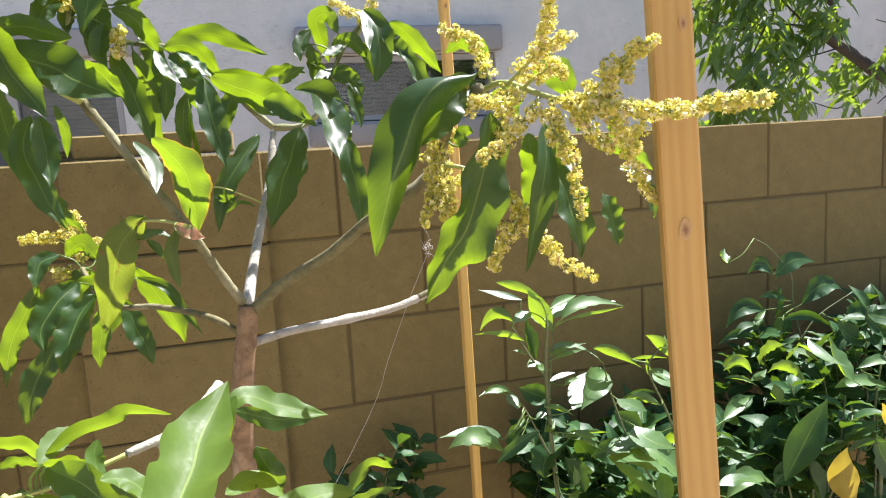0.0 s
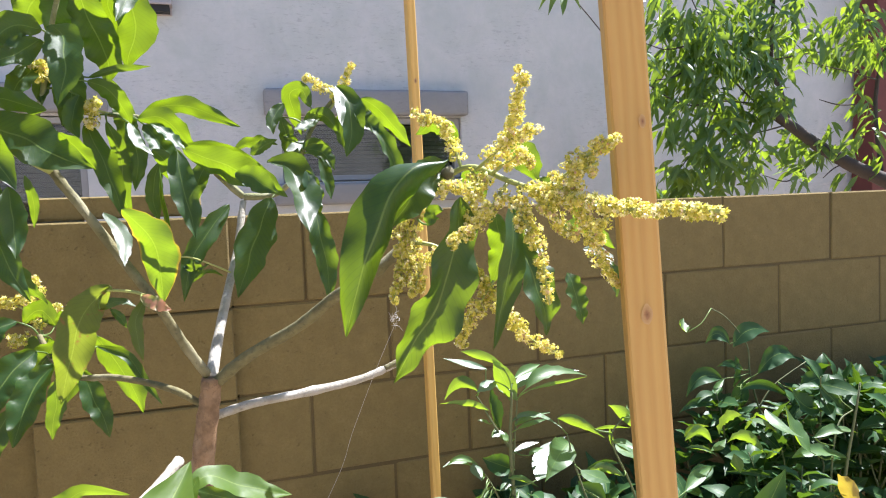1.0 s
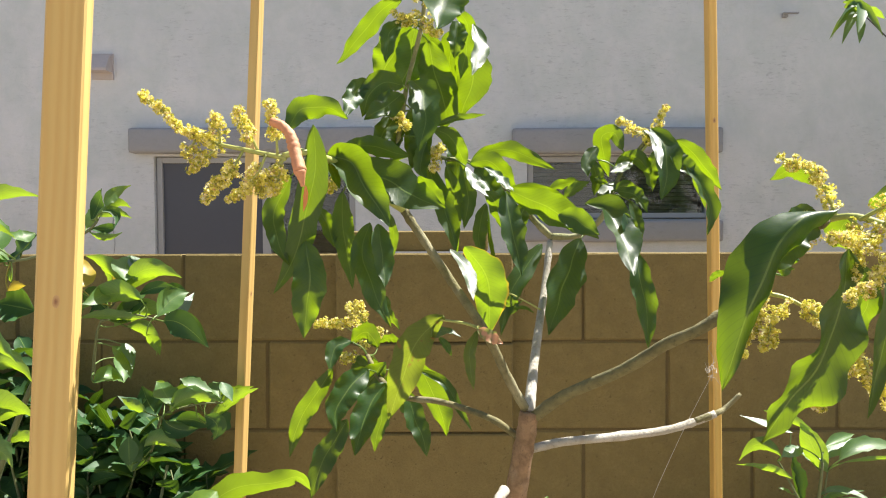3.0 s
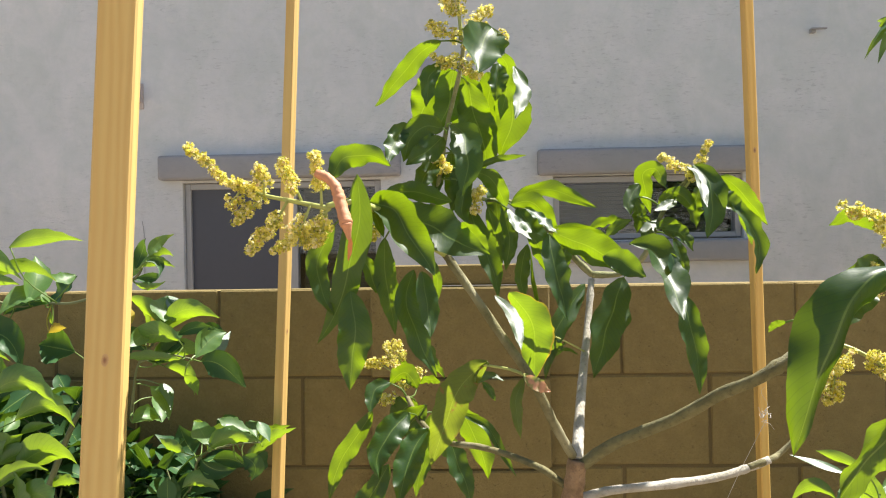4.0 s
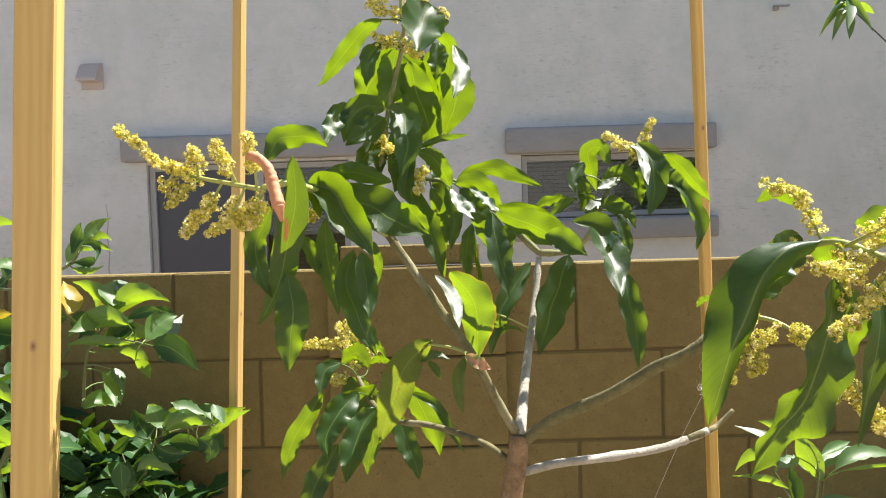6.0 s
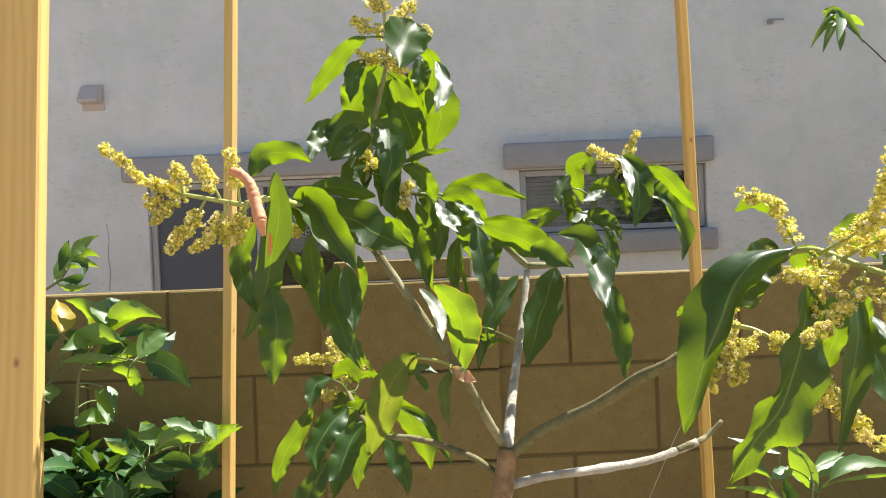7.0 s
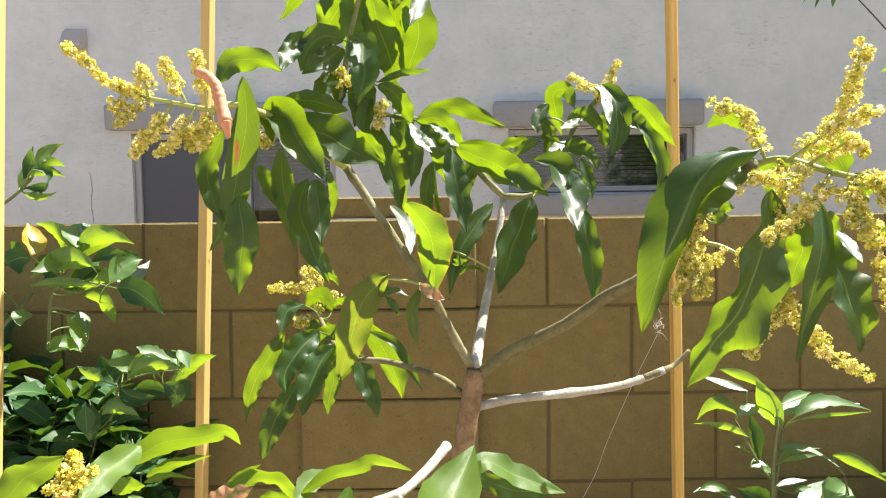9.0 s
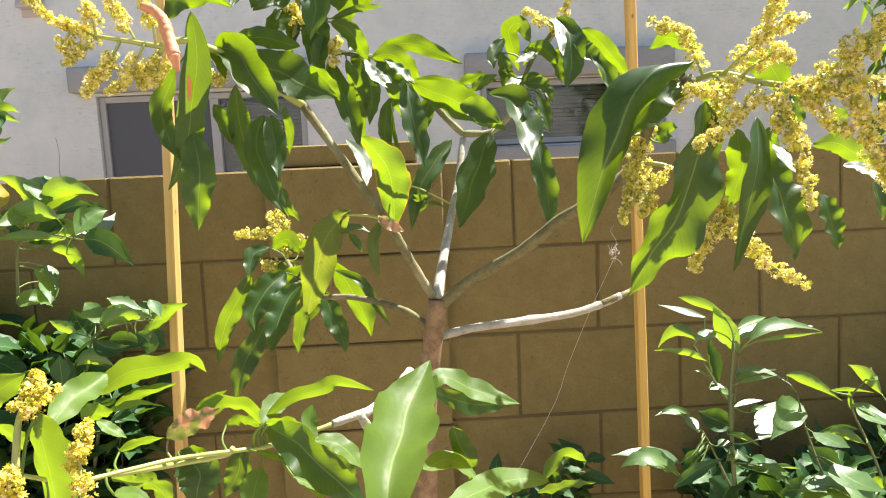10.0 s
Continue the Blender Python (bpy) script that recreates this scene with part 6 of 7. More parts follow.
citrus_leaf((-0.906, 1.320, 1.576), (-0.866, 1.320, 1.609), (-0.804, 1.320, 1.592), 0.043, (-0.06, 0.92, 0.39), "young")
citrus_leaf((-0.885, 1.320, 1.560), (-0.848, 1.320, 1.575), (-0.812, 1.320, 1.571), 0.024, (-0.02, -0.99, 0.15))
citrus_leaf((-0.840, 1.294, 1.522), (-0.822, 1.318, 1.552), (-0.800, 1.342, 1.562), 0.052, (0.39, -0.76, 0.52), "young")
citrus_leaf((-0.868, 1.292, 1.555), (-0.930, 1.304, 1.564), (-0.996, 1.316, 1.532), 0.049, (0.12, 0.94, 0.31), "young")
citrus_leaf((-0.940, 1.334, 1.584), (-0.948, 1.298, 1.559), (-0.963, 1.262, 1.550), 0.032, (0.62, -0.49, 0.62), "young")
citrus_leaf((-0.997, 1.320, 1.566), (-1.020, 1.320, 1.569), (-1.047, 1.320, 1.556), 0.063, (-0.03, -0.99, 0.15))
citrus_leaf((-0.874, 1.310, 1.516), (-0.941, 1.310, 1.522), (-0.995, 1.310, 1.518), 0.026, (0.01, 0.94, 0.35), "young")
citrus_leaf((-0.840, 1.320, 1.510), (-0.803, 1.320, 1.503), (-0.759, 1.320, 1.461), 0.050, (0.08, -0.99, 0.13))
citrus_leaf((-0.884, 1.350, 1.541), (-0.913, 1.350, 1.520), (-0.941, 1.350, 1.502), 0.066, (-0.42, -0.67, 0.61))
citrus_leaf((-0.871, 1.314, 1.487), (-0.865, 1.338, 1.466), (-0.866, 1.362, 1.438), 0.023, (-0.38, 0.68, 0.63), "young")
citrus_leaf((-1.036, 1.356, 1.467), (-1.028, 1.332, 1.456), (-1.016, 1.308, 1.444), 0.034, (0.39, -0.51, 0.76), "young")
citrus_leaf((-0.961, 1.366, 1.455), (-0.924, 1.342, 1.434), (-0.904, 1.318, 1.401), 0.033, (0.40, -0.53, 0.75), "young")
citrus_leaf((-0.987, 1.344, 1.388), (-0.972, 1.368, 1.397), (-0.957, 1.392, 1.385), 0.037, (0.40, -0.54, 0.74), "young")
citrus_leaf((-0.841, 1.354, 1.339), (-0.865, 1.378, 1.361), (-0.891, 1.402, 1.378), 0.046, (0.38, -0.52, 0.77), "young")
citrus_leaf((-0.847, 1.360, 1.327), (-0.807, 1.360, 1.355), (-0.742, 1.360, 1.347), 0.045, (-0.08, 0.91, 0.41), "young")
citrus_leaf((-0.897, 1.370, 1.322), (-0.925, 1.370, 1.337), (-0.947, 1.370, 1.352), 0.028, (0.15, 0.95, 0.26), "young")
citrus_leaf((-0.773, 1.388, 1.359), (-0.807, 1.376, 1.377), (-0.829, 1.364, 1.391), 0.033, (0.41, -0.53, 0.75), "young")
citrus_leaf((-0.744, 1.370, 1.334), (-0.721, 1.370, 1.353), (-0.677, 1.370, 1.371), 0.032, (-0.30, 0.79, 0.54), "young")
citrus_leaf((-0.862, 1.360, 1.314), (-0.832, 1.360, 1.293), (-0.792, 1.360, 1.295), 0.041, (0.04, -0.99, 0.15))
citrus_leaf((-0.784, 1.370, 1.316), (-0.759, 1.370, 1.298), (-0.767, 1.370, 1.268), 0.042, (0.17, -0.98, 0.06))
citrus_leaf((-0.920, 1.340, 1.228), (-0.920, 1.340, 1.263), (-0.920, 1.340, 1.285), 0.036, (0.27, -0.96, 0.00))
citrus_leaf((-0.895, 1.350, 1.262), (-0.862, 1.350, 1.274), (-0.823, 1.350, 1.259), 0.043, (0.02, 0.93, 0.37), "young")
citrus_leaf((-0.977, 1.380, 1.561), (-0.975, 1.380, 1.601), (-1.005, 1.380, 1.628), 0.045, (0.42, 0.89, 0.18), "young")
citrus_leaf((-0.951, 1.380, 1.572), (-0.936, 1.380, 1.601), (-0.932, 1.380, 1.630), 0.044, (0.54, -0.82, -0.18))
citrus_leaf((-0.928, 1.370, 1.562), (-0.886, 1.370, 1.599), (-0.827, 1.370, 1.590), 0.038, (-0.11, 0.90, 0.41), "young")
citrus_leaf((-0.959, 1.360, 1.552), (-0.953, 1.360, 1.586), (-0.962, 1.360, 1.609), 0.044, (0.63, 0.77, 0.03), "yellowing")
citrus_leaf((-0.945, 1.344, 1.511), (-0.921, 1.368, 1.539), (-0.898, 1.392, 1.565), 0.029, (0.35, -0.83, 0.43), "young")
citrus_leaf((-0.953, 1.360, 1.494), (-0.906, 1.360, 1.529), (-0.835, 1.360, 1.520), 0.050, (-0.09, 0.91, 0.40), "young")
citrus_leaf((-0.863, 1.370, 1.528), (-0.839, 1.370, 1.557), (-0.815, 1.370, 1.557), 0.047, (-0.11, -0.98, 0.18))
citrus_leaf((-0.859, 1.360, 1.504), (-0.812, 1.360, 1.501), (-0.770, 1.360, 1.453), 0.043, (0.06, -0.99, 0.11))
citrus_leaf((-0.939, 1.380, 1.491), (-0.897, 1.380, 1.480), (-0.880, 1.380, 1.434), 0.036, (0.25, 0.93, 0.26), "young")
citrus_leaf((-1.018, 1.380, 1.537), (-0.999, 1.380, 1.543), (-0.975, 1.380, 1.520), 0.056, (0.04, -0.99, 0.10))
citrus_leaf((-0.982, 1.416, 1.424), (-0.952, 1.392, 1.407), (-0.940, 1.368, 1.384), 0.034, (0.39, -0.52, 0.76), "young")
citrus_leaf((-1.009, 1.384, 1.378), (-0.991, 1.408, 1.388), (-0.971, 1.432, 1.367), 0.041, (0.41, -0.53, 0.74), "young")
citrus_leaf((-0.883, 1.420, 1.329), (-0.888, 1.420, 1.359), (-0.900, 1.420, 1.373), 0.040, (0.43, 0.89, 0.17), "young")
citrus_leaf((-0.873, 1.420, 1.312), (-0.830, 1.420, 1.348), (-0.763, 1.420, 1.334), 0.046, (-0.08, 0.91, 0.41), "young")
citrus_leaf((-0.907, 1.440, 1.299), (-0.925, 1.440, 1.323), (-0.938, 1.440, 1.359), 0.059, (0.46, -0.86, 0.24))
citrus_leaf((-0.856, 1.440, 1.336), (-0.831, 1.440, 1.355), (-0.794, 1.440, 1.343), 0.050, (-0.06, -0.86, 0.51))
citrus_leaf((-0.763, 1.420, 1.326), (-0.745, 1.420, 1.346), (-0.702, 1.420, 1.362), 0.039, (-0.33, 0.76, 0.56), "young")
citrus_leaf((-0.764, 1.404, 1.342), (-0.778, 1.428, 1.359), (-0.788, 1.452, 1.364), 0.039, (0.36, -0.52, 0.78), "young")
citrus_leaf((-0.869, 1.440, 1.288), (-0.832, 1.440, 1.288), (-0.795, 1.440, 1.271), 0.042, (0.03, -0.99, 0.11))
citrus_leaf((-0.791, 1.430, 1.292), (-0.773, 1.430, 1.281), (-0.794, 1.430, 1.254), 0.052, (0.88, -0.46, -0.07))
citrus_leaf((-1.072, 1.440, 1.228), (-1.033, 1.440, 1.233), (-0.995, 1.440, 1.226), 0.020, (0.01, 0.93, 0.36), "young")
citrus_leaf((-0.926, 1.360, 1.208), (-0.920, 1.360, 1.249), (-0.917, 1.360, 1.283), 0.033, (0.34, -0.94, -0.04))
citrus_leaf((-0.936, 1.420, 1.220), (-0.898, 1.420, 1.243), (-0.849, 1.420, 1.229), 0.053, (-0.05, -0.87, 0.49))
citrus_leaf((-0.796, 1.400, 1.291), (-0.749, 1.400, 1.326), (-0.702, 1.400, 1.366), 0.030, (-0.36, 0.81, 0.46), "young")
citrus_leaf((-0.753, 0.943, 1.715), (-0.746, 0.951, 1.732), (-0.729, 0.964, 1.744), 0.016, (0.02, 0.93, 0.36), "young")
citrus_leaf((-0.780, 0.957, 1.697), (-0.773, 0.966, 1.724), (-0.758, 0.943, 1.739), 0.019, (0.2, -0.9, 0.3))
citrus_leaf((-0.766, 0.943, 1.702), (-0.748, 0.951, 1.708), (-0.729, 0.964, 1.700), 0.017, (0.02, 0.93, 0.36), "young")
citrus_leaf((-0.780, 0.950, 1.685), (-0.756, 0.959, 1.686), (-0.736, 0.935, 1.692), 0.015, (0.2, -0.9, 0.3))
citrus_leaf((-0.763, 0.964, 1.716), (-0.750, 0.973, 1.720), (-0.740, 0.986, 1.714), 0.015, (0.02, 0.93, 0.36), "young")
citrus_leaf((-0.774, 0.943, 1.681), (-0.759, 0.951, 1.674), (-0.742, 0.964, 1.681), 0.013, (0.02, 0.93, 0.36), "young")
citrus_leaf((-0.791, 0.964, 1.686), (-0.785, 0.973, 1.709), (-0.788, 0.986, 1.728), 0.020, (0.02, 0.93, 0.36), "young")
citrus_leaf((-0.754, 0.935, 1.709), (-0.739, 0.944, 1.704), (-0.732, 0.921, 1.687), 0.012, (0.2, -0.9, 0.3))
citrus_leaf((-1.123, 1.200, 1.730), (-1.071, 1.212, 1.748), (-1.010, 1.230, 1.740), 0.030, (0.02, 0.93, 0.36), "young")
citrus_leaf((-1.160, 1.220, 1.679), (-1.118, 1.232, 1.698), (-1.072, 1.250, 1.669), 0.027, (0.02, 0.93, 0.36), "young")
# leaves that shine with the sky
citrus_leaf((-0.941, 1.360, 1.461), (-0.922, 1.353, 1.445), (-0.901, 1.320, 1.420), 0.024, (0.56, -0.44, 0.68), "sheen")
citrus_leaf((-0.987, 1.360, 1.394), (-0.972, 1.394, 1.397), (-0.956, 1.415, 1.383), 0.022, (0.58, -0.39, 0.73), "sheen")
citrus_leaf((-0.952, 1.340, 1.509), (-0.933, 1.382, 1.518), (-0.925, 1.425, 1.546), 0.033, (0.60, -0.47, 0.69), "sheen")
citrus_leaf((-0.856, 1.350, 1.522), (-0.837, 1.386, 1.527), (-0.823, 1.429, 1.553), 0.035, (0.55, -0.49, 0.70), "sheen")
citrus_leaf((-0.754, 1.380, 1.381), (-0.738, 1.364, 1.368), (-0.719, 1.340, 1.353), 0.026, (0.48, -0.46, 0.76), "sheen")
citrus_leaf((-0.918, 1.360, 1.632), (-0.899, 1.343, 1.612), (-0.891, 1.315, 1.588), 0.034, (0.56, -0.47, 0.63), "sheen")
inner = Thicket()
for i in range(85):
    tip = Vector((shrub_rng.uniform(-1.8, -0.85), shrub_rng.uniform(1.36, 1.5), shrub_rng.uniform(0.78, 1.15)))
    twig(tip + Vector((0, 0.02, -0.2)), tip, 8, 0.108, current, thicket=inner)
for i in range(140):
    x = shrub_rng.uniform(-1.85, -0.82)
    ceiling_z = 1.25 if x > -0.92 else 1.36 if x > -1.2 else 1.46
    tip = Vector((x, shrub_rng.uniform(1.43, 1.54), shrub_rng.triangular(0.8, ceiling_z, ceiling_z - 0.1)))
    twig(tip + Vector((-0.1 * (x + 1.2), shrub_rng.uniform(-0.03, 0.03), -0.22)), tip, 8, 0.108, current, thicket=None if i < 34 else inner)
inner.build(CITRUS, current)

# shrub at the right end of the bed
current = thing("citrus_shrub", (0.8, 1.25, 0), "dense citrus shrub with bright new shoots and glossy leaves", "shrub")
for f, tops in (((0.45, 1.25, 0.0), ((0.40, 1.28, 0.7), (0.362, 1.27, 1.1), (0.352, 1.24, 1.27))), ((0.75, 1.2, 0.0), ((0.72, 1.2, 0.7), (0.62, 1.2, 1.15))), ((1.0, 1.35, 0.0), ((0.99, 1.38, 0.5), [(1.154, 1.400, 0.961), (1.128, 1.430, 1.078), (1.107, 1.440, 1.171), (1.104, 1.450, 1.245), (1.051, 1.460, 1.315), (1.001, 1.460, 1.346)][0], [(1.154, 1.400, 0.961), (1.128, 1.430, 1.078), (1.107, 1.440, 1.171), (1.104, 1.450, 1.245), (1.051, 1.460, 1.315), (1.001, 1.460, 1.346)][1])), ((1.2, 1.2, 0.0), ((1.15, 1.2, 0.8), (1.2, 1.2, 1.2)))):
    citrus_stem([f, *tops], 0.008, 0.0022)
for l in ([(1.154, 1.400, 0.961), (1.128, 1.430, 1.078), (1.107, 1.440, 1.171), (1.104, 1.450, 1.245), (1.051, 1.460, 1.315), (1.001, 1.460, 1.346)], [(1.128, 1.430, 1.078), (1.177, 1.430, 1.134), (1.271, 1.420, 1.189)], [(0.373, 1.290, 1.090), (0.375, 1.280, 1.169), (0.375, 1.265, 1.247)], [(0.364, 1.290, 1.142), (0.331, 1.285, 1.192), (0.305, 1.280, 1.239), (0.293, 1.280, 1.259)], [(0.369, 1.280, 0.965), (0.336, 1.290, 1.044), (0.304, 1.285, 1.102)], [(0.648, 1.220, 0.944), (0.604, 1.220, 1.056), (0.562, 1.220, 1.151), (0.588, 1.220, 1.194)], [(0.581, 1.180, 0.873), (0.512, 1.200, 1.004), (0.487, 1.230, 1.096), (0.472, 1.240, 1.169)], [(1.119, 1.200, 0.897), (1.146, 1.220, 1.025), (1.186, 1.240, 1.096), (1.238, 1.250, 1.115)]):
    citrus_stem(l, 0.0030, 0.0013, 5)
citrus_leaf((0.371, 1.260, 1.245), (0.344, 1.260, 1.294), (0.324, 1.260, 1.340), 0.040, (0.39, 0.90, 0.19), "young")
citrus_leaf((0.344, 1.260, 1.318), (0.294, 1.260, 1.345), (0.257, 1.260, 1.357), 0.022, (0.13, 0.95, 0.30), "young")
citrus_leaf((0.368, 1.264, 1.289), (0.409, 1.288, 1.297), (0.449, 1.312, 1.298), 0.023, (0.28, -0.56, 0.78), "young")
citrus_leaf((0.387, 1.252, 1.269), (0.446, 1.264, 1.295), (0.539, 1.276, 1.273), 0.030, (0.26, -0.55, 0.79), "young")
citrus_leaf((0.392, 1.250, 1.266), (0.451, 1.250, 1.273), (0.524, 1.250, 1.279), 0.011, (-0.04, 0.93, 0.36), "young")
citrus_leaf((0.291, 1.264, 1.273), (0.262, 1.288, 1.287), (0.237, 1.312, 1.248), 0.026, (0.64, 0.77, 0.10), "young")
citrus_leaf((0.316, 1.270, 1.229), (0.271, 1.270, 1.249), (0.214, 1.270, 1.256), 0.016, (0.09, 0.94, 0.32), "young")
citrus_leaf((0.350, 1.264, 1.258), (0.343, 1.288, 1.269), (0.344, 1.312, 1.277), 0.017, (0.29, -0.55, 0.78), "young")
citrus_leaf((0.355, 1.310, 1.171), (0.336, 1.310, 1.224), (0.337, 1.310, 1.266), 0.047, (0.66, -0.74, 0.12))
citrus_leaf((0.369, 1.264, 1.192), (0.409, 1.288, 1.196), (0.470, 1.312, 1.191), 0.015, (0.29, -0.54, 0.79), "young")
citrus_leaf((0.368, 1.254, 1.188), (0.411, 1.278, 1.187), (0.464, 1.302, 1.182), 0.011, (0.31, -0.54, 0.78), "young")
citrus_leaf((0.320, 1.280, 1.197), (0.308, 1.280, 1.205), (0.295, 1.280, 1.209), 0.009, (0.36, -0.53, 0.76), "young")
citrus_leaf((0.450, 1.240, 1.204), (0.497, 1.240, 1.190), (0.558, 1.240, 1.149), 0.024, (0.14, 0.95, 0.28), "young")
citrus_leaf((0.534, 1.240, 1.170), (0.574, 1.240, 1.169), (0.618, 1.240, 1.161), 0.010, (0.04, 0.94, 0.33), "young")
citrus_leaf((0.366, 1.280, 1.155), (0.352, 1.280, 1.164), (0.341, 1.280, 1.166), 0.024, (0.36, -0.54, 0.76), "young")
citrus_leaf((0.298, 1.280, 1.109), (0.259, 1.280, 1.134), (0.228, 1.280, 1.126), 0.017, (0.31, -0.54, 0.78), "young")
citrus_leaf((0.296, 1.264, 1.091), (0.302, 1.288, 1.094), (0.302, 1.312, 1.092), 0.014, (0.30, -0.48, 0.83), "young")
citrus_leaf((0.396, 1.262, 1.126), (0.416, 1.274, 1.130), (0.440, 1.286, 1.127), 0.012, (0.29, -0.55, 0.78), "young")
citrus_leaf((0.490, 1.264, 1.140), (0.447, 1.228, 1.133), (0.398, 1.192, 1.101), 0.058, (0.25, -0.59, 0.77), "young")
citrus_leaf((0.350, 1.260, 1.087), (0.381, 1.260, 1.079), (0.416, 1.260, 1.058), 0.016, (0.12, 0.95, 0.28), "young")
citrus_leaf((0.284, 1.254, 1.048), (0.306, 1.278, 1.058), (0.330, 1.302, 1.056), 0.012, (0.30, -0.55, 0.78), "young")
citrus_leaf((0.342, 1.244, 1.042), (0.365, 1.268, 1.036), (0.386, 1.292, 1.042), 0.019, (0.33, -0.53, 0.78), "young")
citrus_leaf((0.255, 1.240, 1.016), (0.195, 1.240, 1.058), (0.140, 1.240, 1.043), 0.044, (0.31, -0.53, 0.79), "young")
citrus_leaf((0.234, 1.230, 1.000), (0.280, 1.230, 1.034), (0.330, 1.230, 1.053), 0.027, (-0.10, -0.98, 0.18))
citrus_leaf((0.355, 1.280, 0.922), (0.363, 1.280, 0.967), (0.409, 1.280, 0.987), 0.073, (-0.76, -0.18, 0.63))
citrus_leaf((0.321, 1.300, 1.043), (0.300, 1.300, 1.007), (0.274, 1.300, 0.973), 0.049, (-0.82, 0.12, 0.55))
citrus_leaf((0.384, 1.310, 1.080), (0.345, 1.310, 1.099), (0.314, 1.310, 1.116), 0.047, (0.19, -0.91, 0.37))
citrus_leaf((0.403, 1.240, 1.022), (0.442, 1.240, 1.026), (0.482, 1.240, 1.019), 0.014, (0.01, 0.94, 0.35), "young")
citrus_leaf((0.398, 1.228, 1.024), (0.424, 1.216, 1.020), (0.449, 1.204, 1.001), 0.022, (0.32, -0.54, 0.78), "young")
citrus_leaf((0.591, 1.124, 0.946), (0.545, 1.148, 0.999), (0.501, 1.172, 1.015), 0.060, (0.36, -0.56, 0.74), "young")
citrus_leaf((0.532, 1.134, 0.920), (0.488, 1.158, 0.965), (0.448, 1.182, 1.000), 0.040, (0.38, -0.57, 0.73), "young")
citrus_leaf((0.518, 1.104, 0.924), (0.542, 1.128, 0.948), (0.548, 1.152, 0.974), 0.035, (-0.28, -0.60, 0.75), "young")
citrus_leaf((0.620, 1.220, 1.164), (0.588, 1.220, 1.204), (0.555, 1.220, 1.224), 0.026, (0.24, 0.94, 0.26), "young")
citrus_leaf((0.599, 1.204, 1.198), (0.607, 1.228, 1.201), (0.619, 1.252, 1.207), 0.012, (0.25, -0.52, 0.82), "young")
citrus_leaf((0.564, 1.220, 1.136), (0.561, 1.220, 1.157), (0.557, 1.220, 1.179), 0.009, (0.60, 0.79, 0.10), "young")
citrus_leaf((0.622, 1.184, 1.109), (0.608, 1.208, 1.130), (0.597, 1.232, 1.135), 0.025, (0.29, -0.57, 0.77), "young")
citrus_leaf((0.628, 1.184, 1.065), (0.614, 1.208, 1.090), (0.627, 1.232, 1.107), 0.032, (0.40, -0.60, 0.69), "young")
citrus_leaf((0.580, 1.200, 1.078), (0.527, 1.200, 1.104), (0.486, 1.200, 1.088), 0.024, (0.03, 0.95, 0.32), "young")
citrus_leaf((0.494, 1.220, 1.089), (0.536, 1.220, 1.105), (0.584, 1.220, 1.097), 0.018, (-0.01, -0.99, 0.12))
citrus_leaf((0.617, 1.164, 1.013), (0.597, 1.188, 1.010), (0.586, 1.212, 0.976), 0.023, (0.82, 0.57, 0.05), "young")
citrus_leaf((0.542, 1.184, 1.004), (0.556, 1.208, 1.016), (0.586, 1.232, 1.023), 0.025, (0.25, -0.56, 0.79), "young")
citrus_leaf((0.569, 1.250, 0.997), (0.528, 1.250, 1.030), (0.501, 1.250, 1.060), 0.057, (0.31, -0.89, 0.33))
citrus_leaf((0.528, 1.250, 0.951), (0.487, 1.250, 0.972), (0.447, 1.250, 0.966), 0.056, (0.08, -0.90, 0.42))
citrus_leaf((0.428, 1.240, 0.896), (0.403, 1.240, 0.941), (0.384, 1.240, 0.983), 0.068, (0.45, -0.86, 0.23))
citrus_leaf((0.383, 1.200, 0.940), (0.390, 1.200, 0.958), (0.384, 1.200, 0.984), 0.015, (0.54, 0.84, -0.01), "young")
citrus_leaf((0.357, 1.184, 0.917), (0.387, 1.208, 0.910), (0.411, 1.232, 0.917), 0.016, (0.31, -0.52, 0.79), "young")
citrus_leaf((0.916, 1.444, 1.294), (0.921, 1.468, 1.306), (0.942, 1.492, 1.321), 0.033, (0.21, -0.58, 0.79), "young")
citrus_leaf((1.062, 1.450, 1.241), (1.109, 1.450, 1.281), (1.177, 1.450, 1.270), 0.047, (-0.13, -0.85, 0.52))
citrus_leaf((1.051, 1.450, 1.249), (1.012, 1.450, 1.282), (0.976, 1.450, 1.259), 0.040, (0.06, -0.89, 0.45))
citrus_leaf((1.122, 1.430, 1.169), (1.183, 1.430, 1.214), (1.248, 1.430, 1.195), 0.054, (-0.10, -0.86, 0.50))
citrus_leaf((1.081, 1.440, 1.181), (1.042, 1.440, 1.203), (1.004, 1.440, 1.198), 0.020, (0.09, -0.90, 0.43))
citrus_leaf((1.020, 1.440, 1.165), (0.958, 1.440, 1.178), (0.912, 1.440, 1.132), 0.043, (-0.16, -0.84, 0.52))
citrus_leaf((0.975, 1.414, 1.140), (1.005, 1.438, 1.148), (1.047, 1.462, 1.159), 0.019, (0.25, -0.56, 0.79), "young")
citrus_leaf((1.023, 1.380, 1.153), (1.098, 1.380, 1.158), (1.178, 1.380, 1.111), 0.026, (0.03, -0.99, 0.11))
citrus_leaf((0.990, 1.430, 1.104), (0.935, 1.430, 1.117), (0.883, 1.430, 1.097), 0.025, (-0.03, -0.89, 0.46))
citrus_leaf((1.054, 1.440, 1.141), (1.064, 1.440, 1.186), (1.058, 1.440, 1.224), 0.041, (0.40, -0.91, -0.02))
citrus_leaf((0.862, 1.260, 1.104), (0.882, 1.260, 1.139), (0.923, 1.260, 1.141), 0.041, (-0.23, 0.90, 0.38), "young")
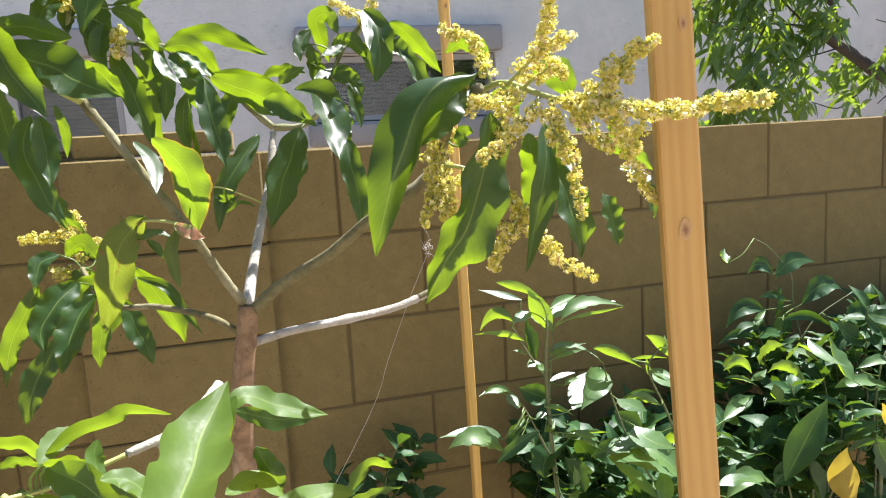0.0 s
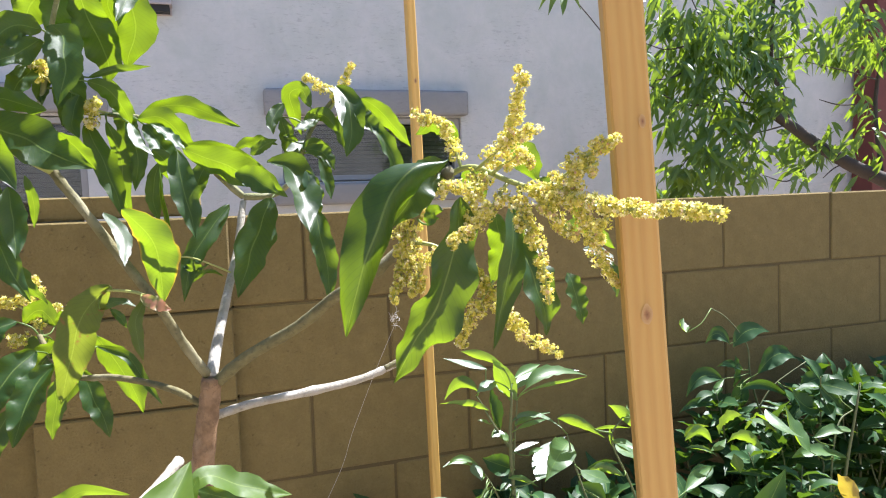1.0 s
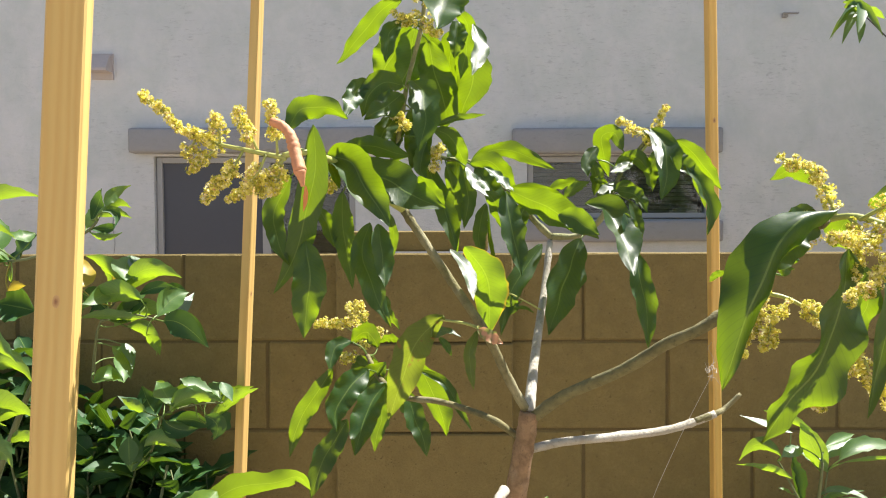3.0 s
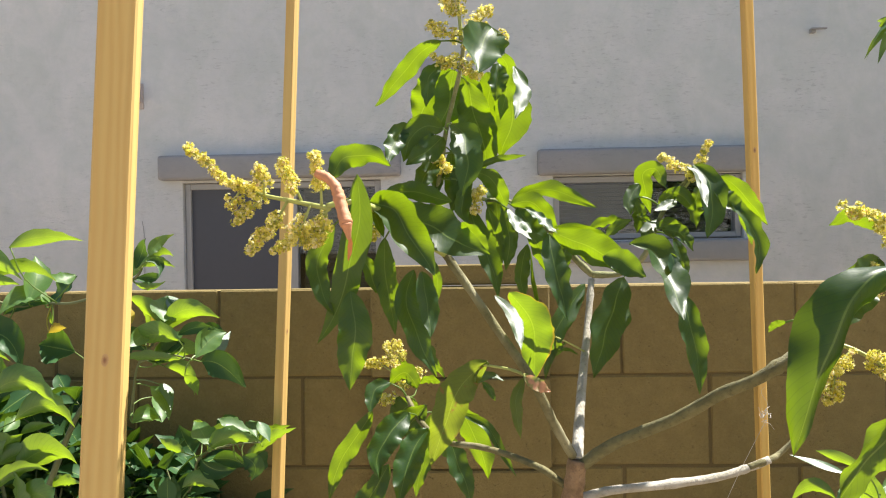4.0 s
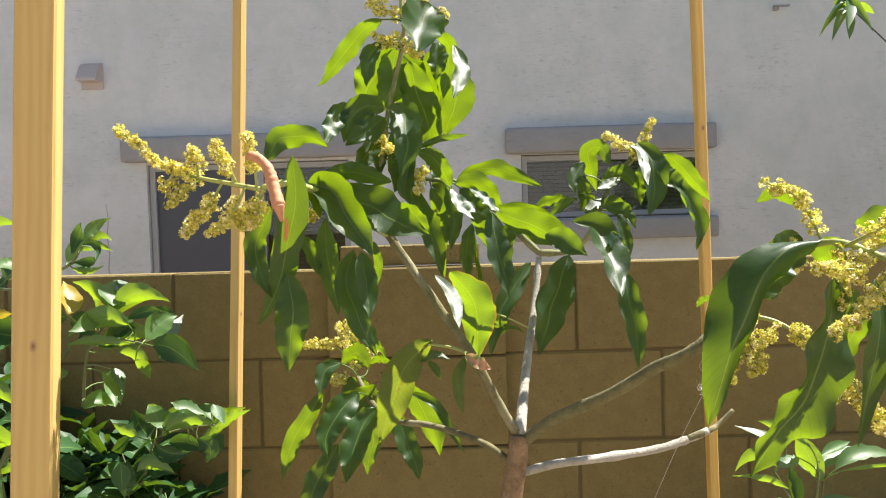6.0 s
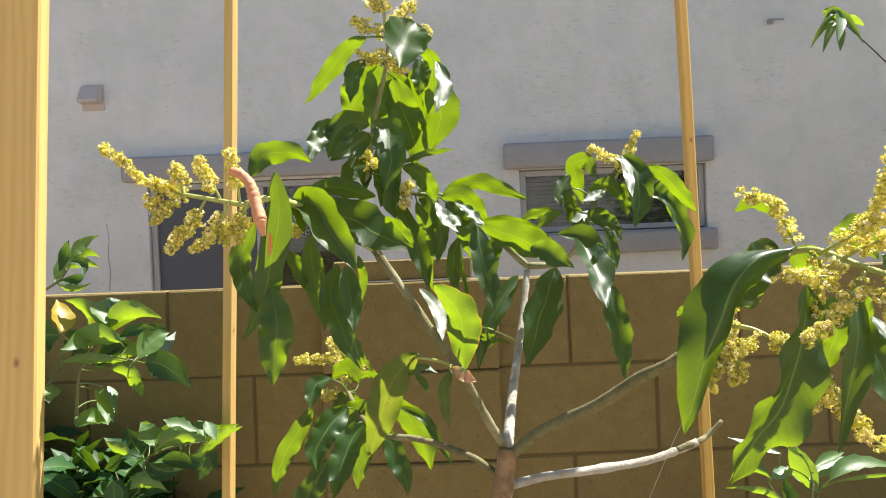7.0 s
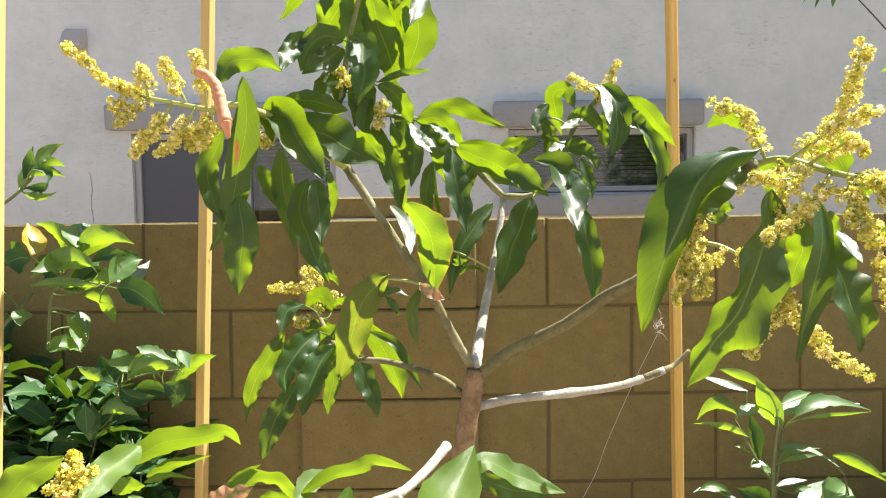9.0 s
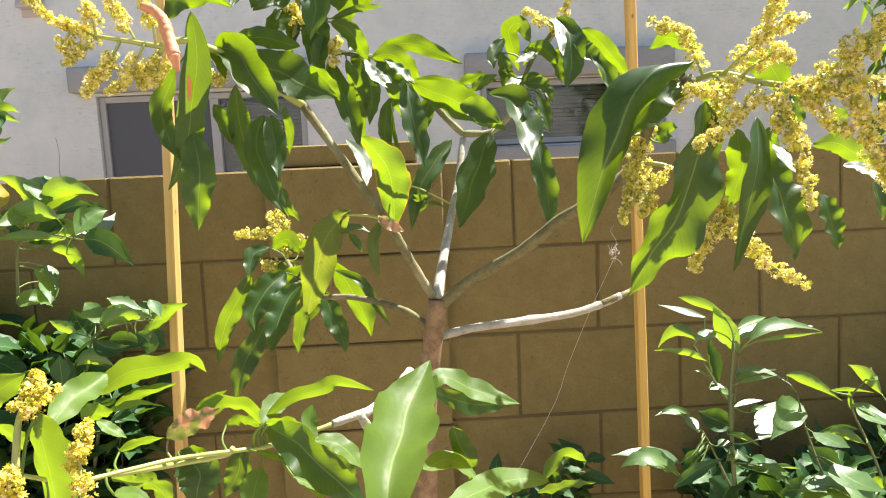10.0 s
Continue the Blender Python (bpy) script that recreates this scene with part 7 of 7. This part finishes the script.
citrus_leaf((0.930, 1.260, 1.102), (0.950, 1.260, 1.122), (0.970, 1.260, 1.141), 0.020, (-0.26, 0.93, 0.27), "young")
citrus_leaf((0.980, 1.284, 1.127), (0.983, 1.248, 1.124), (1.005, 1.212, 1.102), 0.026, (0.25, -0.55, 0.79), "young")
citrus_leaf((1.043, 1.184, 1.065), (1.017, 1.208, 1.114), (1.018, 1.232, 1.162), 0.076, (0.39, -0.78, 0.49), "young")
citrus_leaf((0.866, 1.240, 1.092), (0.921, 1.240, 1.097), (0.973, 1.240, 1.048), 0.031, (0.12, 0.95, 0.29), "young")
citrus_leaf((0.895, 1.230, 1.023), (0.885, 1.230, 1.047), (0.876, 1.230, 1.070), 0.028, (0.41, 0.90, 0.17), "young")
citrus_leaf((0.971, 1.240, 1.041), (0.995, 1.240, 1.046), (1.019, 1.240, 1.059), 0.027, (-0.15, 0.90, 0.41), "young")
citrus_leaf((0.770, 1.260, 1.104), (0.811, 1.260, 1.117), (0.842, 1.260, 1.088), 0.030, (0.07, 0.95, 0.30), "young")
citrus_leaf((0.777, 1.270, 1.108), (0.803, 1.270, 1.125), (0.841, 1.270, 1.123), 0.019, (-0.10, 0.90, 0.42), "young")
citrus_leaf((0.769, 1.258, 1.088), (0.807, 1.246, 1.084), (0.836, 1.234, 1.068), 0.016, (0.30, -0.53, 0.79), "young")
citrus_leaf((0.819, 1.234, 1.084), (0.862, 1.258, 1.079), (0.899, 1.282, 1.082), 0.019, (0.29, -0.52, 0.80), "young")
citrus_leaf((0.730, 1.204, 1.019), (0.780, 1.228, 1.035), (0.845, 1.252, 1.039), 0.030, (0.23, -0.53, 0.81), "young")
citrus_leaf((0.870, 1.250, 1.021), (0.951, 1.250, 1.006), (1.018, 1.250, 0.978), 0.015, (0.03, -0.99, 0.10))
citrus_leaf((0.851, 1.160, 0.881), (0.904, 1.160, 0.974), (0.951, 1.160, 1.051), 0.068, (-0.62, -0.69, 0.37))
citrus_leaf((1.005, 1.200, 1.003), (1.011, 1.200, 0.955), (1.047, 1.200, 0.898), 0.043, (0.14, -0.99, 0.06))
citrus_leaf((1.007, 1.200, 1.051), (1.089, 1.200, 1.055), (1.194, 1.200, 1.011), 0.033, (0.30, -0.55, 0.78), "young")
citrus_leaf((1.089, 1.220, 1.079), (1.157, 1.220, 1.088), (1.225, 1.220, 1.070), 0.028, (0.27, -0.54, 0.80), "young")
citrus_leaf((1.270, 1.300, 1.092), (1.213, 1.300, 1.143), (1.185, 1.300, 1.166), 0.061, (0.28, -0.90, 0.32))
citrus_leaf((1.239, 1.300, 1.147), (1.273, 1.300, 1.153), (1.310, 1.300, 1.141), 0.024, (0.01, -0.99, 0.15))
citrus_leaf((1.173, 1.340, 1.151), (1.210, 1.340, 1.167), (1.249, 1.340, 1.169), 0.047, (-0.12, -0.85, 0.52))
citrus_leaf((1.191, 1.300, 1.105), (1.138, 1.300, 1.127), (1.101, 1.300, 1.174), 0.057, (0.26, -0.90, 0.34))
citrus_leaf((0.685, 1.132, 0.890), (0.746, 1.144, 0.920), (0.824, 1.156, 0.878), 0.041, (0.29, -0.55, 0.78), "young")
citrus_leaf((0.738, 1.208, 0.960), (0.761, 1.196, 0.949), (0.793, 1.184, 0.942), 0.011, (0.31, -0.52, 0.79), "young")
citrus_leaf((0.859, 1.200, 0.851), (0.891, 1.200, 0.871), (0.934, 1.200, 0.846), 0.056, (0.03, -0.90, 0.44))
citrus_leaf((0.946, 1.160, 0.805), (0.926, 1.160, 0.869), (0.904, 1.160, 0.930), 0.071, (0.48, -0.86, 0.16))
citrus_leaf((0.863, 1.250, 0.918), (0.907, 1.250, 0.953), (0.953, 1.250, 0.973), 0.058, (-0.37, -0.71, 0.60))
citrus_leaf((1.104, 1.200, 0.885), (1.066, 1.200, 0.948), (1.053, 1.200, 1.006), 0.069, (0.45, -0.87, 0.19))
citrus_leaf((1.116, 1.120, 0.854), (1.062, 1.120, 0.918), (1.042, 1.120, 0.975), 0.068, (0.11, -0.99, 0.07))
citrus_leaf((0.841, 1.260, 0.889), (0.886, 1.260, 0.924), (0.900, 1.260, 0.964), 0.061, (-0.78, -0.07, 0.62))
citrus_leaf((0.953, 1.080, 0.846), (0.920, 1.080, 0.918), (0.925, 1.080, 0.982), 0.059, (0.57, 0.81, 0.12), "yellowing")
citrus_leaf((1.097, 1.100, 0.972), (1.062, 1.100, 1.013), (1.028, 1.100, 1.052), 0.042, (0.26, 0.94, 0.22), "yellowing")
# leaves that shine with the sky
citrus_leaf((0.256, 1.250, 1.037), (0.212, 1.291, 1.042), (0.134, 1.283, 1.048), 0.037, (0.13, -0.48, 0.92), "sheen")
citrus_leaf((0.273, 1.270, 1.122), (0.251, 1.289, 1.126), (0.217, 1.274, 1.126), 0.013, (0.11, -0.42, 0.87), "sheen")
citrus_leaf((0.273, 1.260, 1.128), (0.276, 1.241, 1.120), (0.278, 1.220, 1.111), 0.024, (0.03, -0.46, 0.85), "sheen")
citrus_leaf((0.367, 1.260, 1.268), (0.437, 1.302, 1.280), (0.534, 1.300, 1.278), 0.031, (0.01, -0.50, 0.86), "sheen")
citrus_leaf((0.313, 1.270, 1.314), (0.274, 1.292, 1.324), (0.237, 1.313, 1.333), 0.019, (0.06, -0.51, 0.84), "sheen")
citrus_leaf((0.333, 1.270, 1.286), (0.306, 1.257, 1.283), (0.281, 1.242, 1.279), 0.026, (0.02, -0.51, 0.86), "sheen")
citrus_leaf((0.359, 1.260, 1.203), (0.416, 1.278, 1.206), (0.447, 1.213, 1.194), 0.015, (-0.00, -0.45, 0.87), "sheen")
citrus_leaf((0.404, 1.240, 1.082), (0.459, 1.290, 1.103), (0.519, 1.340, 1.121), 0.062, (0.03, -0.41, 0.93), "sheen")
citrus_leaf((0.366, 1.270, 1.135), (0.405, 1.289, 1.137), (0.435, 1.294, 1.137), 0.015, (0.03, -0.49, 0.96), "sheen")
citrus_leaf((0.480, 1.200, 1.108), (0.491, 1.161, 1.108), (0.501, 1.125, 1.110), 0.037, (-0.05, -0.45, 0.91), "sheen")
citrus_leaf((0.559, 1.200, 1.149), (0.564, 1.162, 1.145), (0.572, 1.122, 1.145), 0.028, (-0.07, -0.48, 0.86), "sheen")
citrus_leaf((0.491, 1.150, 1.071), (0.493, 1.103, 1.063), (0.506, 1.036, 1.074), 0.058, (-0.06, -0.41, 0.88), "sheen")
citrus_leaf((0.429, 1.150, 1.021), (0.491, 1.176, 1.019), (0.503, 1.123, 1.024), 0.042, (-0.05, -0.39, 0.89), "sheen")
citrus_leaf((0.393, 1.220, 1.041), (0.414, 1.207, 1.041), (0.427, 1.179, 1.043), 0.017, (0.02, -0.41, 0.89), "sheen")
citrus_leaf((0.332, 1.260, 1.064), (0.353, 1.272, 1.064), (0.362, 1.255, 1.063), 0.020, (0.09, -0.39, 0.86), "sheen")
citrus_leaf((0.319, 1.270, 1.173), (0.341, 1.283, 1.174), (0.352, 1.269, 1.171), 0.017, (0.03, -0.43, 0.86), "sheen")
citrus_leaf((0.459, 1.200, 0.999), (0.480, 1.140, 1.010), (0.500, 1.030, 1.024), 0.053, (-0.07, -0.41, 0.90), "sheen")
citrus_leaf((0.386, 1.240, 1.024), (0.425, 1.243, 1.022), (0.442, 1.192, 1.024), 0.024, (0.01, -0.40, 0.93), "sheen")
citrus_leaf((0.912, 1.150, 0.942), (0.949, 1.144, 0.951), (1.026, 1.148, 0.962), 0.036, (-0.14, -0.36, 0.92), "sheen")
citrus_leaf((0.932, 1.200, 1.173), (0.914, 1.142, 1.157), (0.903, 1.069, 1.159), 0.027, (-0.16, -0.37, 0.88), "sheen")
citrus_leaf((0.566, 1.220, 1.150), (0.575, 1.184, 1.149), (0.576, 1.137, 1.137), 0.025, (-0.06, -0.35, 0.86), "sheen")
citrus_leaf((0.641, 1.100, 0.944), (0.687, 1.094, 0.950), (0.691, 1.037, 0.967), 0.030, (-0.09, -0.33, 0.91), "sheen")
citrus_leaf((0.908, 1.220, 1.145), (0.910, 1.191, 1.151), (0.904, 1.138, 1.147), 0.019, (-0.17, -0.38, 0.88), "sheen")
inner = Thicket()
for i in range(190):
    x = shrub_rng.uniform(0.36, 2.1)
    top_z = 0.93 if x < 0.75 else 1.06 if x < 0.95 else 1.16 if x < 1.1 else 1.22
    tip = Vector((x, shrub_rng.uniform(1.16, 1.5), shrub_rng.triangular(0.8, top_z, top_z - 0.08)))
    twig(tip + Vector((shrub_rng.uniform(-0.04, 0.04), shrub_rng.uniform(-0.03, 0.03), -0.22)), tip, 9, 0.080, current, thicket=None if i < 22 else inner)
for i in range(110):
    tip = Vector((shrub_rng.uniform(0.36, 2.1), shrub_rng.uniform(1.2, 1.5), shrub_rng.uniform(0.72, 0.98)))
    twig(tip + Vector((0, 0.02, -0.2)), tip, 10, 0.085, current, thicket=inner)
inner.build(CITRUS, current)

# small dark shrub at the foot of the wall
current = thing("low_shrub", (0.04, 1.48, 0), "small dark green shrub at the foot of the wall", "shrub")
part("stem", add_tube(bmesh.new(), [(0.04, 1.5, 0), (0.05, 1.48, 0.4), (0.04, 1.48, 0.8)], 0.008, 0.003, 6, 5), CITRUS_STEM, current, "", True)
for i in range(16):
    tip = Vector((0.02 + shrub_rng.uniform(-0.11, 0.12), 1.48 + shrub_rng.uniform(-0.07, 0.05), shrub_rng.uniform(0.7, 0.99)))
    twig((0.045, 1.48, tip.z - 0.2), tip, 9, 0.065, current, 0.002)


# ---- tree beyond the wall ----
def far_tree():
    t = thing("tree", (4.2, 2.5, 0), "leafy tree beyond the wall with a dark slanting limb", "tree")
    trunk = [(4.2, 2.5, -0.02), (4.15, 2.5, 0.8), (3.85, 2.45, 1.18), (3.3, 2.42, 1.43), (2.77, 2.4, 1.623), (2.537, 2.4, 1.706), (2.339, 2.4, 1.796), (2.165, 2.4, 1.894), (1.99, 2.4, 1.98)]
    part("trunk", add_tube(bmesh.new(), trunk, 0.05, 0.017, 10, 6, 0.05, random.Random(8)), DARK_BARK, t, "dark slanting limb", True)
    limbs = [[(2.165, 2.4, 1.894), (2.115, 2.4, 2.047), (2.067, 2.4, 2.161), (2.1, 2.4, 2.6), (2.25, 2.35, 3.3), (2.4, 2.3, 3.9)], [(2.7, 2.4, 1.66), (2.72, 2.45, 2.1), (2.9, 2.4, 2.7), (3.3, 2.4, 3.8)], [(2.1, 2.4, 2.6), (1.85, 2.2, 3.1), (1.7, 2.0, 3.7)]]
    for l in limbs:
        part("limb", add_tube(bmesh.new(), l, 0.011, 0.004, 7, 5), DARK_BARK, t, "", True)
    twigs = [[(2.165, 2.4, 1.894), (2.0, 2.4, 1.86), (1.829, 2.4, 1.849)], [(1.99, 2.4, 1.98), (1.8, 2.4, 1.99), (1.634, 2.4, 1.974), (1.423, 2.4, 2.081), (1.203, 2.4, 2.30), (1.08, 2.4, 2.42)], [(1.99, 2.4, 1.98), (1.85, 2.42, 2.12), (1.72, 2.4, 2.3), (1.6, 2.4, 2.5)]]
    twigs += [[(1.66, 2.4, 2.12), (1.57, 2.4, 2.08), (1.42, 2.4, 2.06)], [(1.7, 2.4, 2.22), (1.55, 2.4, 2.19), (1.45, 2.4, 2.21)], [(2.067, 2.4, 2.161), (2.3, 2.4, 2.2), (2.55, 2.4, 2.22)], [(2.11, 2.4, 2.05), (1.95, 2.4, 2.16), (1.8, 2.4, 2.25)]]
    twigs += [[(2.25, 2.4, 1.70), (2.16, 2.4, 1.65), (2.03, 2.4, 1.68)], [(2.53, 2.4, 1.98), (2.43, 2.4, 1.98), (2.33, 2.4, 2.0)], [(1.8, 2.4, 1.99), (1.72, 2.4, 1.84), (1.6, 2.4, 1.7)], [(2.5, 2.4, 1.73), (2.42, 2.4, 1.70), (2.36, 2.4, 1.66)], [(2.72, 2.45, 2.1), (2.45, 2.4, 2.13), (2.25, 2.4, 2.16)]]
    for l in twigs:
        part("twig", add_tube(bmesh.new(), l, 0.0042, 0.0018, 5, 5), DARK_BARK, t, "", True)
    r = random.Random(9)
    verts, faces, uvs = [], [], []

    def leaf(base, d, L, bright, drop=None, broad=None):
        d = d.normalized()
        n = SUN_DIR * 0.6 + Vector((0, 0.75, 0)) if bright else Vector((0.2, -0.9, 0.25))
        n = n + Vector((r.gauss(0, 0.3), r.gauss(0, 0.3), r.gauss(0, 0.3)))
        n = (n - n.dot(d) * d).normalized()
        sd, w, sag = d.cross(n), L * r.uniform(0.12, 0.18) if broad is None else L * broad, L * r.uniform(0.1, 0.55) if drop is None else L * drop
        o = len(verts)
        for s_, f in ((0.0, 0.06), (0.25, 0.8), (0.5, 1.0), (0.78, 0.65), (1.0, 0.03)):
            p = base + d * L * s_ - Vector((0, 0, sag * s_ * s_))
            for v in (-1, 0, 1):
                verts.append(p + sd * (w * f * v) + n * (abs(v) * w * f * 0.35))
                uvs.append((s_, 0.5 + 0.5 * v))
        for k in range(4):
            for j in range(2):
                q = o + 3 * k + j
                faces.append((q, q + 1, q + 4, q + 3))

    # the crown's clumps: x from, to, z from, to, how many, share in the sun
    clumps = [(1.62, 2.0, 1.94, 2.38, 120, 0.06), (1.62, 1.98, 1.66, 1.92, 34, 0.12), (1.46, 1.75, 1.60, 1.80, 26, 0.03), (1.40, 1.62, 1.82, 2.06, 15, 0.75), (1.48, 1.66, 2.05, 2.34, 9, 0.15)]
    clumps += [(2.06, 2.78, 2.16, 2.38, 60, 0.35), (2.56, 2.8, 1.84, 2.1, 9, 0.5), (1.92, 2.36, 1.74, 1.90, 19, 0.7), (1.94, 2.1, 1.93, 2.03, 7, 0.8), (2.2, 2.38, 1.66, 1.74, 4, 0.9), (1.9, 2.1, 1.66, 1.73, 3, 0.0), (2.36, 2.75, 1.70, 1.86, 5, 0.1)]
    # clumps above z 2.85 are unseen, added to shade the shrub and fill the crown
    clumps += [(1.6, 2.9, 2.38, 2.85, 50, 0.2), (1.7, 4.0, 2.85, 3.6, 60, 0.2), (2.1, 4.6, 3.4, 4.2, 50, 0.2), (1.30, 1.45, 2.06, 2.16, 3, 0.0), (1.36, 1.46, 2.26, 2.36, 3, 0.3)]
    for x0, x1, z0, z1, count, sunny in clumps:
        for i in range(count):
            c = Vector((r.uniform(x0, x1), r.uniform(2.22, 2.58), r.uniform(z0, z1)))
            for k in range(r.randint(5, 8)):
                ang = r.uniform(0, 6.28)
                bright = r.random() < sunny
                d = Vector((math.cos(ang), abs(math.sin(ang)) if bright else math.sin(ang), r.uniform(-1.5, 0.1)))
                leaf(c + Vector((r.gauss(0, 0.022), r.gauss(0, 0.022), r.gauss(0, 0.022))), d, r.uniform(0.045, 0.095), bright)
    # the sprig that hangs out furthest
    hub = Vector((1.075, 2.4, 2.42))
    for way, length, drop, bright in (((-0.9, -0.1, 0.1), 0.10, 1.1, False), ((-0.7, -0.1, 0.5), 0.13, 1.5, False), ((-0.5, -0.3, 0.1), 0.10, 1.3, False), ((-0.2, -0.3, 0.0), 0.12, 0.9, False), ((0.3, -0.3, -0.1), 0.09, 1.2, False), ((0.6, -0.2, 0.1), 0.08, 1.1, False), ((-0.3, 0.2, 0.3), 0.09, 1.2, False), ((-0.1, -0.2, -0.9), 0.10, 0.2, False), ((1.0, 0.3, 0.45), 0.13, 0.45, True), ((1.0, 0.2, 0.1), 0.11, 0.3, True), ((0.3, 0.3, 1.0), 0.09, 0.3, True), ((-0.4, 0.3, 0.5), 0.07, 0.5, True)):
        leaf(hub + Vector((r.gauss(0, 0.012), 0, r.gauss(0, 0.01))), Vector(way), length, bright, drop, 0.2)
    me = bpy.data.meshes.new("crown")
    me.from_pydata([tuple(v) for v in verts], [], faces)
    lay_uv = me.uv_layers.new(name="UVMap")
    for lp in me.loops:
        lay_uv.data[lp.index].uv = uvs[lp.vertex_index]
    me.materials.append(FAR_LEAF)
    me.polygons.foreach_set("use_smooth", [True] * len(me.polygons))
    part("crown", me, FAR_LEAF, t, "crown of small narrow drooping leaves", kind="stuff")


far_tree()


# ---- the pieces of the garden wall ----
def block_mesh(w, h, d, seed):
    bm = bmesh.new()
    r = bmesh.ops.create_cube(bm, size=1.0)
    for v in r["verts"]:
        v.co = Vector((v.co.x * w, v.co.y * d, v.co.z * h))
    bmesh.ops.bevel(bm, geom=list(bm.edges), offset=0.0035, segments=1, affect="EDGES")
    q = random.Random(seed)
    for v in bm.verts:
        v.co += Vector((q.uniform(-1, 1), q.uniform(-1, 1), q.uniform(-1, 1))) * 0.0009
    return mesh_from("block", bm, BLOCK)


JOINT = 0.0048
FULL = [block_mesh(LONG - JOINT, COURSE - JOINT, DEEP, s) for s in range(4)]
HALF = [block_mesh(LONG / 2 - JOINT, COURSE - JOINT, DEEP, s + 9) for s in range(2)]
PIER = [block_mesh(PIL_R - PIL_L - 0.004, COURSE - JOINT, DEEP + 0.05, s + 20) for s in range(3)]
brng = random.Random(4)


def lay(me, x, z, y=0.0):
    ob = hang(new("block", me), wall)
    ob.location = (x, WALL_Y + DEEP / 2 + y + brng.uniform(-0.0015, 0.0015), z)
    ob.rotation_euler = (brng.uniform(-0.002, 0.002), brng.uniform(-0.002, 0.002), brng.uniform(-0.003, 0.003))


for row in range(8):
    z = TOP - COURSE * (row + 0.5)
    # to the right of the pier: whole blocks, starting with a half in every other course
    x = PIL_R
    if row % 2 == 0:
        lay(HALF[0], 0.004 - LONG / 4, z)
        x = 0.004
    else:
        x = 0.004 - LONG / 2
    while x < 5.5:
        lay(brng.choice(FULL), x + LONG / 2, z)
        x += LONG
    x = PIL_L
    if row % 2 == 1:
        lay(HALF[1], -0.724 + LONG / 4, z)
        x = -0.724
    else:
        x = -0.919 + LONG
    while x > -4.2:
        lay(brng.choice(FULL), x - LONG / 2, z)
        x -= LONG
    lay(PIER[row % 3], (PIL_L + PIL_R) / 2, z, -0.006)
# a thin cap course on the pier
cap = block_mesh(PIL_R - PIL_L - 0.09, 0.046, DEEP + 0.02, 40)
lay(cap, (PIL_L + PIL_R) / 2 - 0.012, TOP + 0.026, -0.004)
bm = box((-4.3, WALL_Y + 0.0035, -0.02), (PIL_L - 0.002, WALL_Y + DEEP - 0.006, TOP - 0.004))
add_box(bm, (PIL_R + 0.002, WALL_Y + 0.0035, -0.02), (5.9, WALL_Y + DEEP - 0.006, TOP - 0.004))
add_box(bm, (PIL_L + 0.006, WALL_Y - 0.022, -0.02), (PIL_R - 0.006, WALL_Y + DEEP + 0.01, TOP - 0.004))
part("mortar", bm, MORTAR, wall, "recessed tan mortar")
